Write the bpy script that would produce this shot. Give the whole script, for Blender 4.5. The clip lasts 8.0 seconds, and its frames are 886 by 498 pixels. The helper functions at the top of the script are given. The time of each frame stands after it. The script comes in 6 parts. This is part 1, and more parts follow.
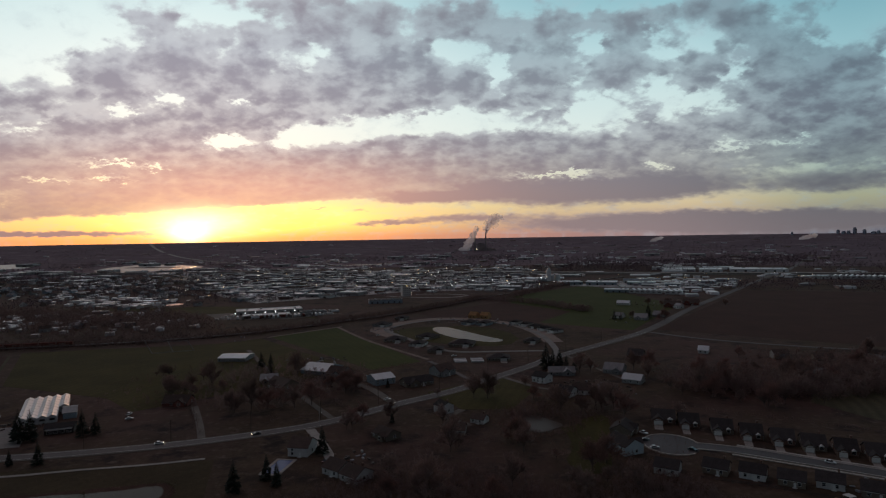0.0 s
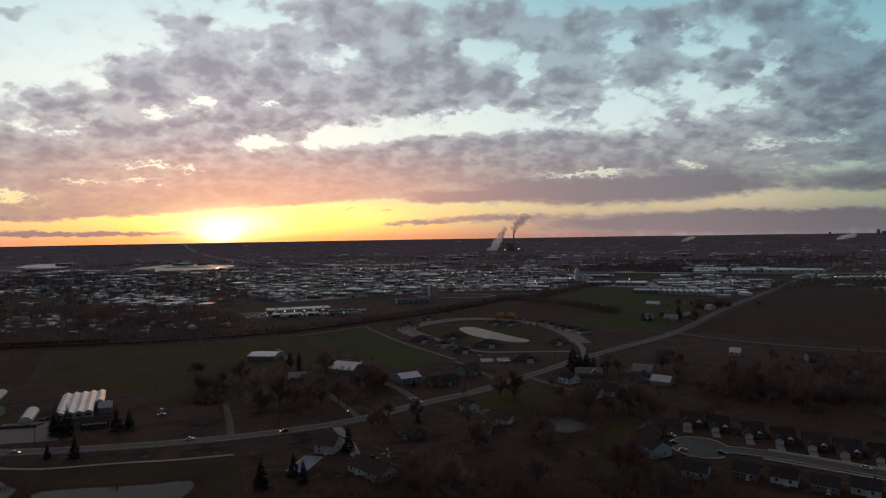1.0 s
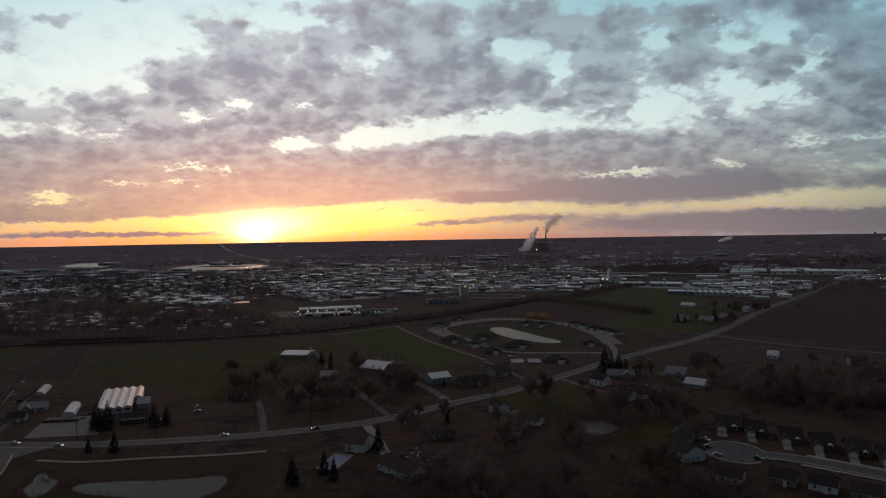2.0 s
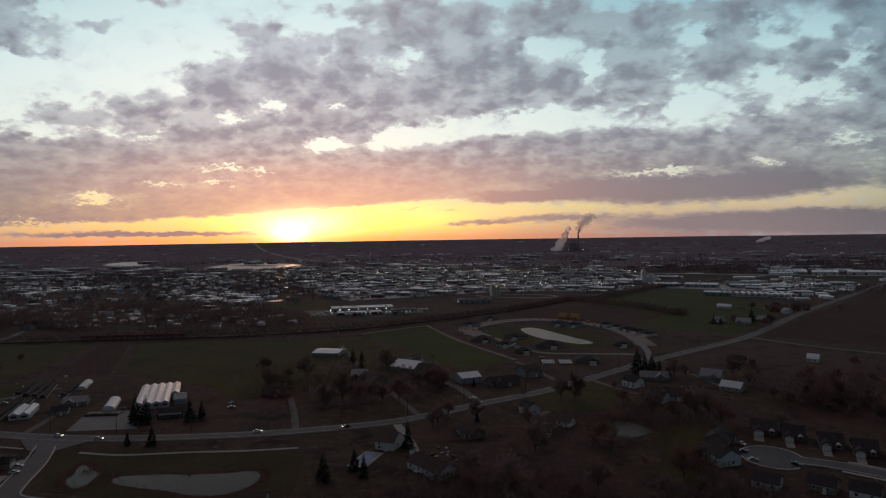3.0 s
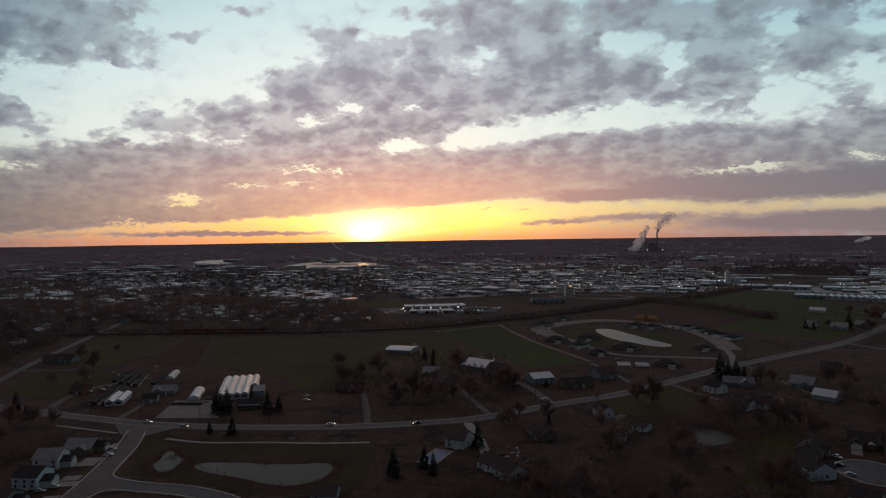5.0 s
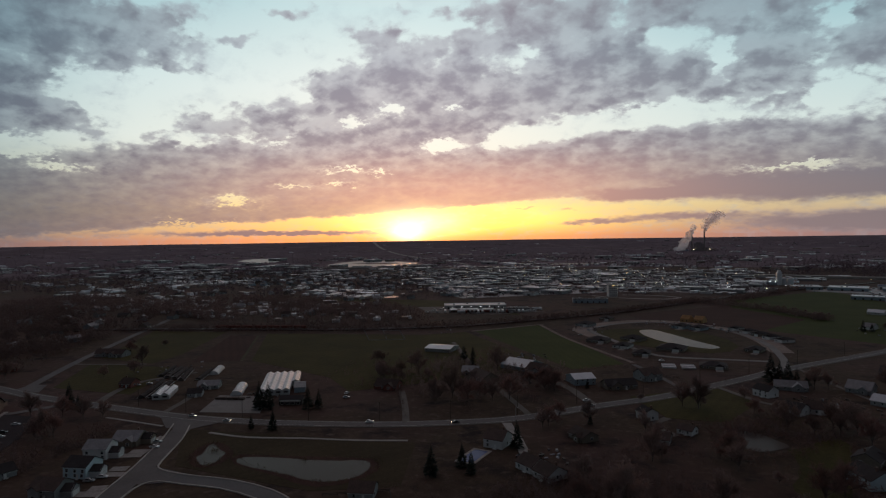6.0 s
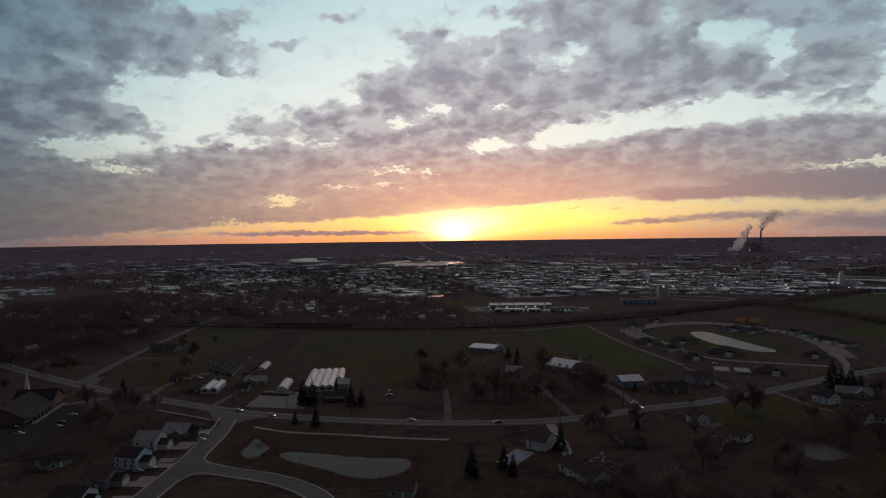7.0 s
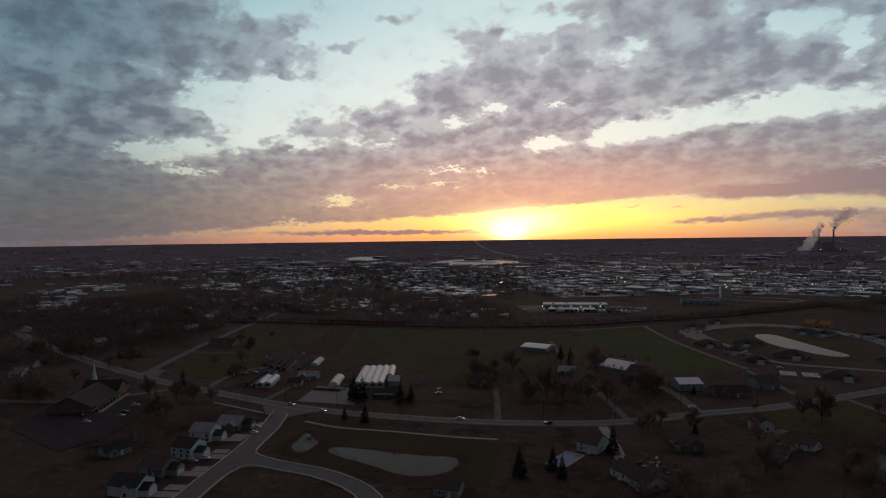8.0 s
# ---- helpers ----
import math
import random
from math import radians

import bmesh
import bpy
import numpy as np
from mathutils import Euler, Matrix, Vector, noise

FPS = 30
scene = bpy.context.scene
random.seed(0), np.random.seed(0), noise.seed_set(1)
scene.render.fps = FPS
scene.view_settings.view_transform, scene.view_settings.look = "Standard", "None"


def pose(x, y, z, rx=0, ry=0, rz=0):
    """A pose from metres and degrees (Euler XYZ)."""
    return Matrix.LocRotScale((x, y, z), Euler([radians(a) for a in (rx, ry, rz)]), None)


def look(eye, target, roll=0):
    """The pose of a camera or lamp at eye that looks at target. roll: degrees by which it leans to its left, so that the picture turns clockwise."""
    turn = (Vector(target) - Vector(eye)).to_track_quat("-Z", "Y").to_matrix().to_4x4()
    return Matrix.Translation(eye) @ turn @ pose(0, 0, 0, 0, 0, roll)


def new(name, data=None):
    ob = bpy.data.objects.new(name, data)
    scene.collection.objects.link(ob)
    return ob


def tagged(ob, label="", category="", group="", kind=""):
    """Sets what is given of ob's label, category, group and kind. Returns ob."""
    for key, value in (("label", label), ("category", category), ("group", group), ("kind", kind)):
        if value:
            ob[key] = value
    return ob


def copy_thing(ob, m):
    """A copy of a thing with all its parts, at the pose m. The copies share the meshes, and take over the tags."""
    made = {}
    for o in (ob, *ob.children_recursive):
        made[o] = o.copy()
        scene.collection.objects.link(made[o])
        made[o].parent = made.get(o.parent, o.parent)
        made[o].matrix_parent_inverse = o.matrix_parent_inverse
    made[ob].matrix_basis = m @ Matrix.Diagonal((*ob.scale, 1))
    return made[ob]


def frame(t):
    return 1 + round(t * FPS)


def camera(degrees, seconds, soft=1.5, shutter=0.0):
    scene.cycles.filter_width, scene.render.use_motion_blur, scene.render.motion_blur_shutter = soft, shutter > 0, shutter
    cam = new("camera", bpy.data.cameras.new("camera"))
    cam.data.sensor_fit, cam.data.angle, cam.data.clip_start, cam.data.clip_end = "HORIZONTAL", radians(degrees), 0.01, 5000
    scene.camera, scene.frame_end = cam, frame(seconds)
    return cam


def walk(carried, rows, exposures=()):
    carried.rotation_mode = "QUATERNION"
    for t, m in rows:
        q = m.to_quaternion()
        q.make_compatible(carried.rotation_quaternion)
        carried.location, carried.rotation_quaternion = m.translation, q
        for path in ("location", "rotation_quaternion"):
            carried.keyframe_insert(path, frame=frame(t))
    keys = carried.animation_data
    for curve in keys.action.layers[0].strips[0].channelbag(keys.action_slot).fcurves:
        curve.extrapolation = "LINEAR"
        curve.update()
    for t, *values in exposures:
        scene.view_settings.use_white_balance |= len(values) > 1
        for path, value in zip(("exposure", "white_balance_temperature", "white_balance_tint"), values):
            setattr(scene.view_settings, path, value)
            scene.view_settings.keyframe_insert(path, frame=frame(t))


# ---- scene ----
# The camera: a drone that turns to its left over open fields at dusk.
cam = camera(70.95, 8.0, soft=1.2)
ROWS = [
    (0.0, 0.00, 0.80, 104.80, 0.000, -1.250, -0.893),
    (0.5, 0.55, 0.60, 104.70, 1.093, -1.225, -0.905),
    (1.0, 1.37, 0.30, 104.70, 2.584, -1.212, -0.909),
    (1.5, 2.03, 0.00, 104.75, 4.072, -1.181, -0.920),
    (3.0, 3.21, 0.00, 104.66, 8.390, -1.131, -0.873),
    (3.5, 3.43, 0.26, 104.46, 9.932, -1.125, -0.848),
    (4.0, 3.61, 0.80, 104.20, 11.635, -1.092, -0.830),
    (4.5, 3.78, 1.60, 103.86, 13.363, -1.066, -0.825),
    (6.0, 4.43, 5.62, 102.41, 18.930, -1.046, -0.799),
    (6.5, 4.79, 7.50, 101.77, 20.993, -1.009, -0.785),
    (7.0, 5.27, 9.67, 101.05, 23.216, -0.993, -0.749),
    (7.5, 5.88, 12.15, 100.24, 25.704, -0.990, -0.730),
    (8.0, 6.66, 14.30, 99.70, 28.295, -0.999, -0.721),
]
walk(cam, [(t, pose(x, y, z, 90 + pitch, 0, yaw) @ pose(0, 0, 0, 0, 0, roll)) for t, x, y, z, yaw, pitch, roll in ROWS],
     ((0.0, 0.06), (1.5, 0.05), (4.0, 0.0), (6.0, -0.04), (8.0, -0.10)))

# ---- world: sunset sky with broken altocumulus ----
SUN_AZ = 22.2  # degrees from +y towards -x


def srgb(r, g, b):
    return tuple(((v / 255 + 0.055) / 1.055) ** 2.4 if v > 10 else v / 255 / 12.92 for v in (r, g, b)) + (1.0,)


world = bpy.data.worlds.new("world")
scene.world = world
world.use_nodes = True
wn, wl = world.node_tree.nodes, world.node_tree.links
wn.clear()


def plug(node, i, v):
    if v is None:
        return
    if hasattr(v, "node"):
        wl.new(v, node.inputs[i])
    else:
        node.inputs[i].default_value = v


def mth(op, a, b=None, c=None, clamp=False):
    n = wn.new("ShaderNodeMath")
    n.operation, n.use_clamp = op, clamp
    for i, v in enumerate((a, b, c)):
        plug(n, i, v)
    return n.outputs[0]


def vec(op, a, b=None, out=0):
    n = wn.new("ShaderNodeVectorMath")
    n.operation = op
    plug(n, 0, a), plug(n, 1, b)
    return n.outputs[out]


def comb(x, y, z):
    n = wn.new("ShaderNodeCombineXYZ")
    for i, v in enumerate((x, y, z)):
        plug(n, i, v)
    return n.outputs[0]


def fbm(co, scale, detail, rough):
    n = wn.new("ShaderNodeTexNoise")
    plug(n, "Vector", co)
    n.inputs["Scale"].default_value, n.inputs["Detail"].default_value, n.inputs["Roughness"].default_value = scale, detail, rough
    return n.outputs["Fac"]


def rng(v, a, b, c=0.0, d=1.0):
    n = wn.new("ShaderNodeMapRange")
    n.interpolation_type = "SMOOTHSTEP"
    for i, q in enumerate((v, a, b, c, d)):
        plug(n, i, q)
    return n.outputs[0]


def blend(f, a, b, kind="MIX"):
    n = wn.new("ShaderNodeMix")
    n.data_type, n.blend_type = "RGBA", kind
    plug(n, 0, f), plug(n, 6, a), plug(n, 7, b)
    return n.outputs[2]


def stops(v, rows):
    n = wn.new("ShaderNodeValToRGB")
    plug(n, 0, v)
    el = n.color_ramp.elements
    while len(el) < len(rows):
        el.new(0.5)
    for e, (p, c) in zip(el, rows):
        e.position, e.color = p, srgb(*c)
    return n.outputs[0]


def bell(co, az, el, sa, se):
    d = vec("MULTIPLY", vec("SUBTRACT", co, (az, el, 0)), (1 / sa, 1 / se, 0))
    return mth("POWER", 0.3679, vec("DOT_PRODUCT", d, d, 1))


# clouds: azimuth, elevation, half width, half height, weight
LOOSE = [(42.9, 16.7, 2.7, 1.8, 0.8), (37.5, 17, 1.7, 0.5, 0.9), (33.7, 19.1, 1.8, 0.6, 0.8), (42.2, 14.6, 1, 0.3, 0.45), (43.1, 13, 0.9, 0.4, 0.35), (41.3, 11.5, 0.6, 0.3, 0.35),
    (39, 10.8, 2.4, 0.6, 0.6), (36.6, 11.3, 1.2, 0.4, 0.55), (44.1, 9.1, 0.9, 0.4, 0.6), (42.5, 8.2, 1, 0.4, 0.55), (39.7, 9.7, 2, 0.5, 0.5), (37.3, 9.1, 1.7, 0.7, 0.65),
    (34.7, 10.1, 2, 0.6, 0.7)]
FLOOR = [(43.8, 6.9, 2.5, 1, 0.8), (40.3, 7.3, 2.4, 0.9, 0.75), (36.3, 7.7, 2.1, 0.7, 0.65), (43.5, 4.5, 5.1, 1.5, 1), (37.4, 5.2, 5.3, 1.2, 0.95), (33.1, 8, 2.4, 1.2, 0.8)]
MASS = [(31.5, 10.2, 2.3, 1.4, 0.7), (29.1, 12.5, 1.8, 1.6, 0.8), (26.1, 13, 2.9, 1.8, 0.95), (22.9, 14, 1.9, 1.7, 0.85), (27.6, 8.3, 3.5, 1.8, 0.9), (21.1, 15.1, 1.4, 1.1, 0.6),
    (18.9, 12.9, 3.6, 1.8, 0.95), (16.5, 14.8, 1.6, 1.2, 0.9), (14.1, 13, 3.4, 1.8, 0.95), (11.2, 12, 2.7, 1.5, 0.85), (21.2, 9.6, 3.7, 1.5, 0.9), (16.2, 9.7, 2.8, 1.1, 0.8),
    (22.8, 7.5, 4.4, 1.2, 0.85)]
WISPS = [(25, 17.7, 2, 0.6, 0.6), (23.1, 16.4, 3.2, 0.6, 0.65), (19.6, 17.6, 2.5, 0.6, 0.6), (16.5, 17.1, 1.7, 0.8, 0.55), (26.5, 15.1, 1.5, 0.4, 0.4), (18, 19.7, 3, 0.6, 0.45),
    (11.9, 18.9, 3.1, 1.6, 0.75), (6.7, 18.7, 3.2, 1.7, 0.8)]
MIDDLE = [(3.7, 14.6, 3.9, 1.6, 0.95), (7.8, 14.4, 2.8, 1.7, 0.85), (6.6, 12.1, 3.3, 1.1, 0.8), (2.2, 12.6, 2.6, 1.4, 0.95), (-1.9, 13.7, 2, 1.1, 1), (-4.3, 11.9, 2, 0.9, 0.6),
    (-8.6, 13.2, 2.4, 2.1, 0.95), (-10.9, 11.5, 1.5, 1.1, 0.5), (-0.4, 19.4, 3, 0.8, 0.6), (-5.8, 18.3, 4.3, 1.4, 0.95), (-8.6, 16.8, 3.1, 1.1, 0.8), (-11.9, 18.2, 1.8, 0.9, 0.6)]
EAST = [(-16, 16.8, 2.2, 1.3, 0.65), (-15.7, 13.6, 2.6, 1.5, 1), (-18.6, 16.7, 1.9, 1.3, 0.5), (-21.5, 18.1, 3.6, 0.8, 0.75), (-21.9, 13.3, 2, 1.1, 0.9), (-26.5, 15.9, 2.1, 2, 0.85),
    (-30.1, 14.1, 2.5, 2.1, 0.9), (-27.3, 11.1, 3.3, 1.3, 0.75), (-34.3, 12, 1.5, 1.1, 0.8), (-35.6, 8, 2.4, 1.6, 0.8), (-30.1, 6.8, 6.2, 1.4, 0.85), (-22.1, 8.8, 4, 1.2, 0.8),
    (-18.5, 11, 1.4, 0.8, 0.5), (-32, 9.4, 2.6, 1.1, 0.75)]
WEST = [(60.6, 15.8, 4.8, 2.8, 1), (60.3, 10.9, 4.5, 3, 1), (53.6, 16.7, 3.8, 2.6, 0.95), (47.9, 17.7, 3.2, 1.8, 0.85), (50.4, 14.4, 2.7, 1.5, 0.6), (55.4, 10, 3.7, 2.2, 0.85),
    (50.5, 11, 2.2, 1.1, 0.55), (61.5, 6.1, 6.2, 2.1, 1), (59.3, 2.7, 9.9, 2, 1), (45.4, 14.5, 1.2, 0.4, 0.45), (49.4, 9.6, 1.4, 0.4, 0.5)]
SHEET = [(14.2, 7.3, 13.2, 0.9, 0.8), (18.3, 5.5, 16.4, 1.3, 1), (32.3, 3.7, 10.2, 1.1, 0.95), (3.8, 6.1, 13.1, 1.3, 0.95), (-1.3, 8.2, 5.5, 0.9, 0.8), (-6.7, 8.2, 6.2, 1, 0.85),
    (-14.4, 7.1, 5.2, 1.4, 0.85), (-13.1, 5.4, 9.6, 1, 0.8), (4.8, 8.6, 3.6, 0.5, 0.6), (39, 2.6, 6.4, 0.8, 0.8)]
STREAKS = [(-10.4, 3.7, 6.4, 1.1, 1.2), (-19.3, 3.9, 4.7, 0.9, 1.2), (-4.2, 4.3, 2.2, 0.6, 0.7), (2.3, 3.5, 3.2, 0.5, 1.1), (-1.5, 3.6, 2.1, 0.4, 0.8), (4.7, 1.2, 3.1, 0.2, 0.8),
    (-1.2, 1.6, 5, 0.3, 0.7), (-14.8, 0.9, 9.8, 0.7, 0.9), (-21.7, 1.1, 4.9, 0.6, 0.9), (33.7, 0.6, 8.3, 0.2, 1.2), (11.4, 2.6, 1.6, 0.1, 0.5), (7.5, 2.4, 1.3, 0.1, 0.5)]
EAST_LOW = [(-32.3, 0.9, 4.5, 0.7, 1.1), (-25.1, 0.5, 8.5, 0.7, 0.9), (-32.3, 3.7, 5.6, 0.8, 0.8)]
HOLES = [(13, 9.1, 2.1, 0.8, 1.3), (19, 8.3, 2, 0.6, 1.2), (24.2, 11.6, 1.3, 0.5, 1.1), (27.1, 10.4, 0.9, 0.6, 1.1), (17.4, 11.6, 0.7, 0.3, 0.9), (27.6, 6.3, 1.9, 0.2, 0.9),
    (24.7, 6.1, 0.8, 0.2, 0.8), (32.2, 4.8, 1.6, 0.2, 0.8), (28.1, 5.1, 1.4, 0.2, 0.8), (37.6, 3.4, 2, 0.4, 1), (41.8, 1.5, 1.7, 0.2, 0.8), (38.5, 1.3, 1.4, 0.2, 0.7),
    (32.1, 9.7, 1.8, 0.4, 0.6), (34.8, 8.6, 2.6, 0.3, 0.6)]
GAPS = [(7.9, 9.3, 1.8, 0.7, 1), (4.3, 10.5, 2.4, 0.4, 0.5), (10.7, 16.1, 1.9, 0.6, 0.6), (1.2, 10.8, 2, 0.8, 0.75), (-2.3, 10.4, 2.8, 0.6, 0.55), (-6.7, 9.7, 3, 0.5, 0.6),
    (-5.4, 14.5, 0.8, 1.6, 0.9), (-12.7, 10.8, 1.7, 1.1, 0.75), (-13.7, 16.3, 1, 1.5, 0.7), (-3.1, 16.8, 2.4, 0.8, 0.45), (-19.4, 11.6, 2, 0.8, 0.9), (-22.4, 10.8, 1.5, 0.6, 0.7),
    (-18.9, 5.7, 0.9, 0.5, 0.8), (-9.9, 5.3, 4.1, 0.2, 0.7)]
GAPS_FAR = [(-34.3, 15.6, 2.1, 1.4, 1), (-29.5, 2.4, 5.1, 0.3, 1), (-24.8, 6.9, 2.6, 0.3, 0.7), (-29.3, 7.1, 1.6, 0.3, 0.6), (-19, 17.1, 0.9, 1.8, 0.6), (-25.2, 13.3, 1, 1.5, 0.7),
    (-11.7, 5.1, 2.5, 0.3, 0.6), (-6.3, 17.7, 2, 0.8, 0.4), (47.1, 12.6, 3.3, 1.6, 1), (53.2, 7.5, 2.8, 0.9, 1.2), (50.6, 6, 2.2, 0.3, 0.8), (62.1, 13.6, 1.6, 1.1, 0.3),
    (57.6, 12.4, 1.2, 0.9, 0.25), (44.2, 12.1, 2.4, 0.7, 0.8)]

way = vec("NORMALIZE", wn.new("ShaderNodeTexCoord").outputs["Generated"])
sep = wn.new("ShaderNodeSeparateXYZ")
wl.new(way, sep.inputs[0])
wx, wy, wz = sep.outputs
azim = mth("MULTIPLY", mth("ARCTAN2", mth("MULTIPLY", wx, -1.0), wy), 57.2958)
elev = mth("MULTIPLY", mth("ARCSINE", wz), 57.2958)
# the cloud deck as a flat layer seen from below
steep = mth("RADIANS", mth("MULTIPLY", mth("MAXIMUM", elev, 0.0), 1.6))
far = mth("DIVIDE", mth("COSINE", steep), mth("ADD", mth("SINE", steep), 0.30))
aside = mth("RADIANS", mth("MULTIPLY", azim, 1.75))
flat = comb(mth("MULTIPLY", mth("SINE", aside), far), mth("MULTIPLY", mth("COSINE", aside), far), 0.0)


def shaken(scale, detail):
    n = wn.new("ShaderNodeTexNoise")
    wl.new(flat, n.inputs["Vector"])
    n.inputs["Scale"].default_value, n.inputs["Detail"].default_value = scale, detail
    return vec("SUBTRACT", n.outputs["Color"], (0.5, 0.5, 0.5))


shake = vec("ADD", shaken(5.0, 2.0), vec("MULTIPLY", shaken(17.0, 3.0), (0.7, 0.7, 0.0)))
spot = vec("ADD", comb(azim, elev, 0.0), vec("MULTIPLY", shake, (4.2, 2.6, 0.0)))
ragged = vec("ADD", comb(azim, elev, 0.0), vec("ADD", vec("MULTIPLY", shake, (3.4, 1.5, 0.0)), vec("MULTIPLY", shaken(36.0, 2.0), (2.4, 1.2, 0.0))))
calm = vec("ADD", comb(azim, elev, 0.0), vec("MULTIPLY", shake, (3.0, 0.6, 0.0)))
loose = rng(elev, 2.5, 11.0, 0.22, 1.0)


def heap(rows, co, total, swell=1.12):
    """Adds soft ellipses to total."""
    for az, el, sa, se, w in rows:
        n = wn.new("ShaderNodeVectorMath")
        n.operation = "MULTIPLY_ADD"
        ka, ke = 1 / (sa * swell), 1 / (se * swell)
        plug(n, 0, co), plug(n, 1, (ka, ke, 0)), plug(n, 2, (-az * ka, -el * ke, 0))
        total = mth("MULTIPLY_ADD", mth("POWER", 0.3679, vec("DOT_PRODUCT", n.outputs[0], n.outputs[0], 1)), w, total)
    return total


body = 0.0
for rows in (LOOSE, FLOOR, MASS):
    body = heap(rows, spot, body, 1.2)
for rows in (WISPS, MIDDLE, EAST, WEST):
    body = heap(rows, spot, body, 1.38)
body = heap(SHEET, calm, body)
bars = heap(EAST_LOW, calm, heap(STREAKS, calm, 0.0))
body = mth("ADD", body, bars)
# a smooth sheet, whose lower edge climbs from the west to the east of the sun
hem = mth("MINIMUM", mth("SUBTRACT", 3.95, mth("MULTIPLY", azim, 0.062)), 3.6)
over_hem = mth("SUBTRACT", vec("DOT_PRODUCT", calm, (0.0, 1.0, 0.0), 1), hem)
sheet = mth("MULTIPLY", rng(over_hem, -0.25, 0.35), rng(elev, 5.6, 8.4, 1.0, 0.0))
body = mth("ADD", body, mth("MULTIPLY", sheet, rng(azim, 0.0, 15.0, 0.0, 0.95)))
# overhead and behind the deck goes on, broken
wide_deck = mth("MULTIPLY", mth("MAXIMUM", rng(elev, 19.0, 24.0), rng(mth("ABSOLUTE", azim), 62.0, 72.0)), rng(fbm(flat, 2.2, 3.0, 0.5), 0.40, 0.60))
body = mth("MINIMUM", mth("ADD", body, wide_deck), 1.05)
torn = heap(GAPS_FAR, ragged, heap(GAPS, ragged, heap(HOLES, ragged, 0.0, 1.05), 1.05), 1.05)
body = mth("MULTIPLY", body, mth("SUBTRACT", 1.0, torn, clamp=True))
puffs = fbm(flat, 7.0, 6.0, 0.52)
grain = fbm(vec("ADD", flat, vec("MULTIPLY", shake, (0.05, 0.05, 0.0))), 30.0, 4.0, 0.55)
cell = wn.new("ShaderNodeTexVoronoi")
cell.feature, cell.inputs["Scale"].default_value, cell.inputs["Smoothness"].default_value = "SMOOTH_F1", 13.0, 0.8
wl.new(vec("ADD", flat, vec("MULTIPLY", shake, (0.12, 0.12, 0.0))), cell.inputs["Vector"])
round_up = mth("MULTIPLY", mth("SUBTRACT", 0.40, cell.outputs["Distance"]), mth("MULTIPLY", loose, 0.7))
rough = mth("MULTIPLY", mth("ADD", mth("MULTIPLY", mth("SUBTRACT", puffs, 0.5), 1.6), mth("MULTIPLY", mth("SUBTRACT", grain, 0.5), 0.65)), loose)
thick = mth("ADD", mth("ADD", body, rough), round_up)
cover = rng(thick, 0.20, 0.66)
# upper edges catch the light, the bellies are dull
above = vec("MULTIPLY", flat, (0.965, 0.965, 0.0))
belly = mth("MULTIPLY", mth("MULTIPLY", mth("SUBTRACT", fbm(above, 7.0, 6.0, 0.52), puffs), loose), 2.2)
lumps = mth("MULTIPLY", mth("SUBTRACT", fbm(flat, 13.0, 4.0, 0.50), 0.5), 1.15)
core = rng(mth("ADD", mth("ADD", thick, belly), mth("ADD", mth("MULTIPLY_ADD", lumps, loose, mth("MULTIPLY", bars, 0.55)), mth("MULTIPLY", round_up, 0.6))), 0.35, 1.45)

here = comb(azim, elev, 0.0)
off = mth("SUBTRACT", azim, SUN_AZ)
near = mth("POWER", 0.3679, mth("POWER", mth("DIVIDE", off, 25.0), 2.0))
height = mth("DIVIDE", elev, 40.0, clamp=True)
clear_near = stops(height, [(0.0, (248, 160, 105)), (0.025, (250, 200, 125)), (0.065, (252, 224, 150)), (0.11, (250, 232, 190)),
                            (0.2, (242, 242, 232)), (0.33, (236, 243, 239)), (0.5, (205, 228, 230)), (0.6, (206, 212, 216)), (0.8, (182, 168, 172)), (1.0, (164, 146, 150))])
clear_far = stops(height, [(0.0, (128, 116, 126)), (0.03, (165, 148, 140)), (0.065, (194, 179, 150)), (0.11, (192, 193, 178)),
                           (0.22, (206, 222, 220)), (0.36, (180, 211, 216)), (0.52, (116, 172, 186)), (0.62, (144, 158, 168)), (0.8, (142, 130, 136)), (1.0, (132, 118, 122))])
clear = blend(near, clear_far, clear_near)
nishita = wn.new("ShaderNodeTexSky")
nishita.sky_type, nishita.sun_disc = "NISHITA", False
nishita.sun_elevation, nishita.sun_rotation, nishita.altitude = radians(1.5), radians(-SUN_AZ), 300
air = vec("SCALE", nishita.outputs[0], None)
air.node.inputs["Scale"].default_value = 0.02
clear = blend(1.0, clear, air, "ADD")
wisps = mth("MULTIPLY", rng(fbm(flat, 7.0, 7.0, 0.62), 0.46, 0.74), 0.30)
clear = blend(wisps, clear, srgb(176, 188, 198))

tint = stops(height, [(0.0, (160, 132, 136)), (0.08, (176, 146, 148)), (0.2, (176, 160, 169)), (0.4, (168, 164, 178)), (0.62, (168, 154, 162)), (0.8, (166, 140, 146)), (1.0, (154, 128, 134))])
tint_far = stops(height, [(0.0, (162, 145, 145)), (0.055, (142, 133, 139)), (0.13, (132, 131, 142)), (0.25, (144, 147, 160)), (0.4, (134, 148, 160)), (0.62, (132, 128, 138)), (0.8, (130, 112, 118)), (1.0, (126, 106, 112))])
close = mth("POWER", 0.3679, mth("POWER", mth("DIVIDE", off, 22.0), 2.0))
cloud = blend(close, tint_far, tint)
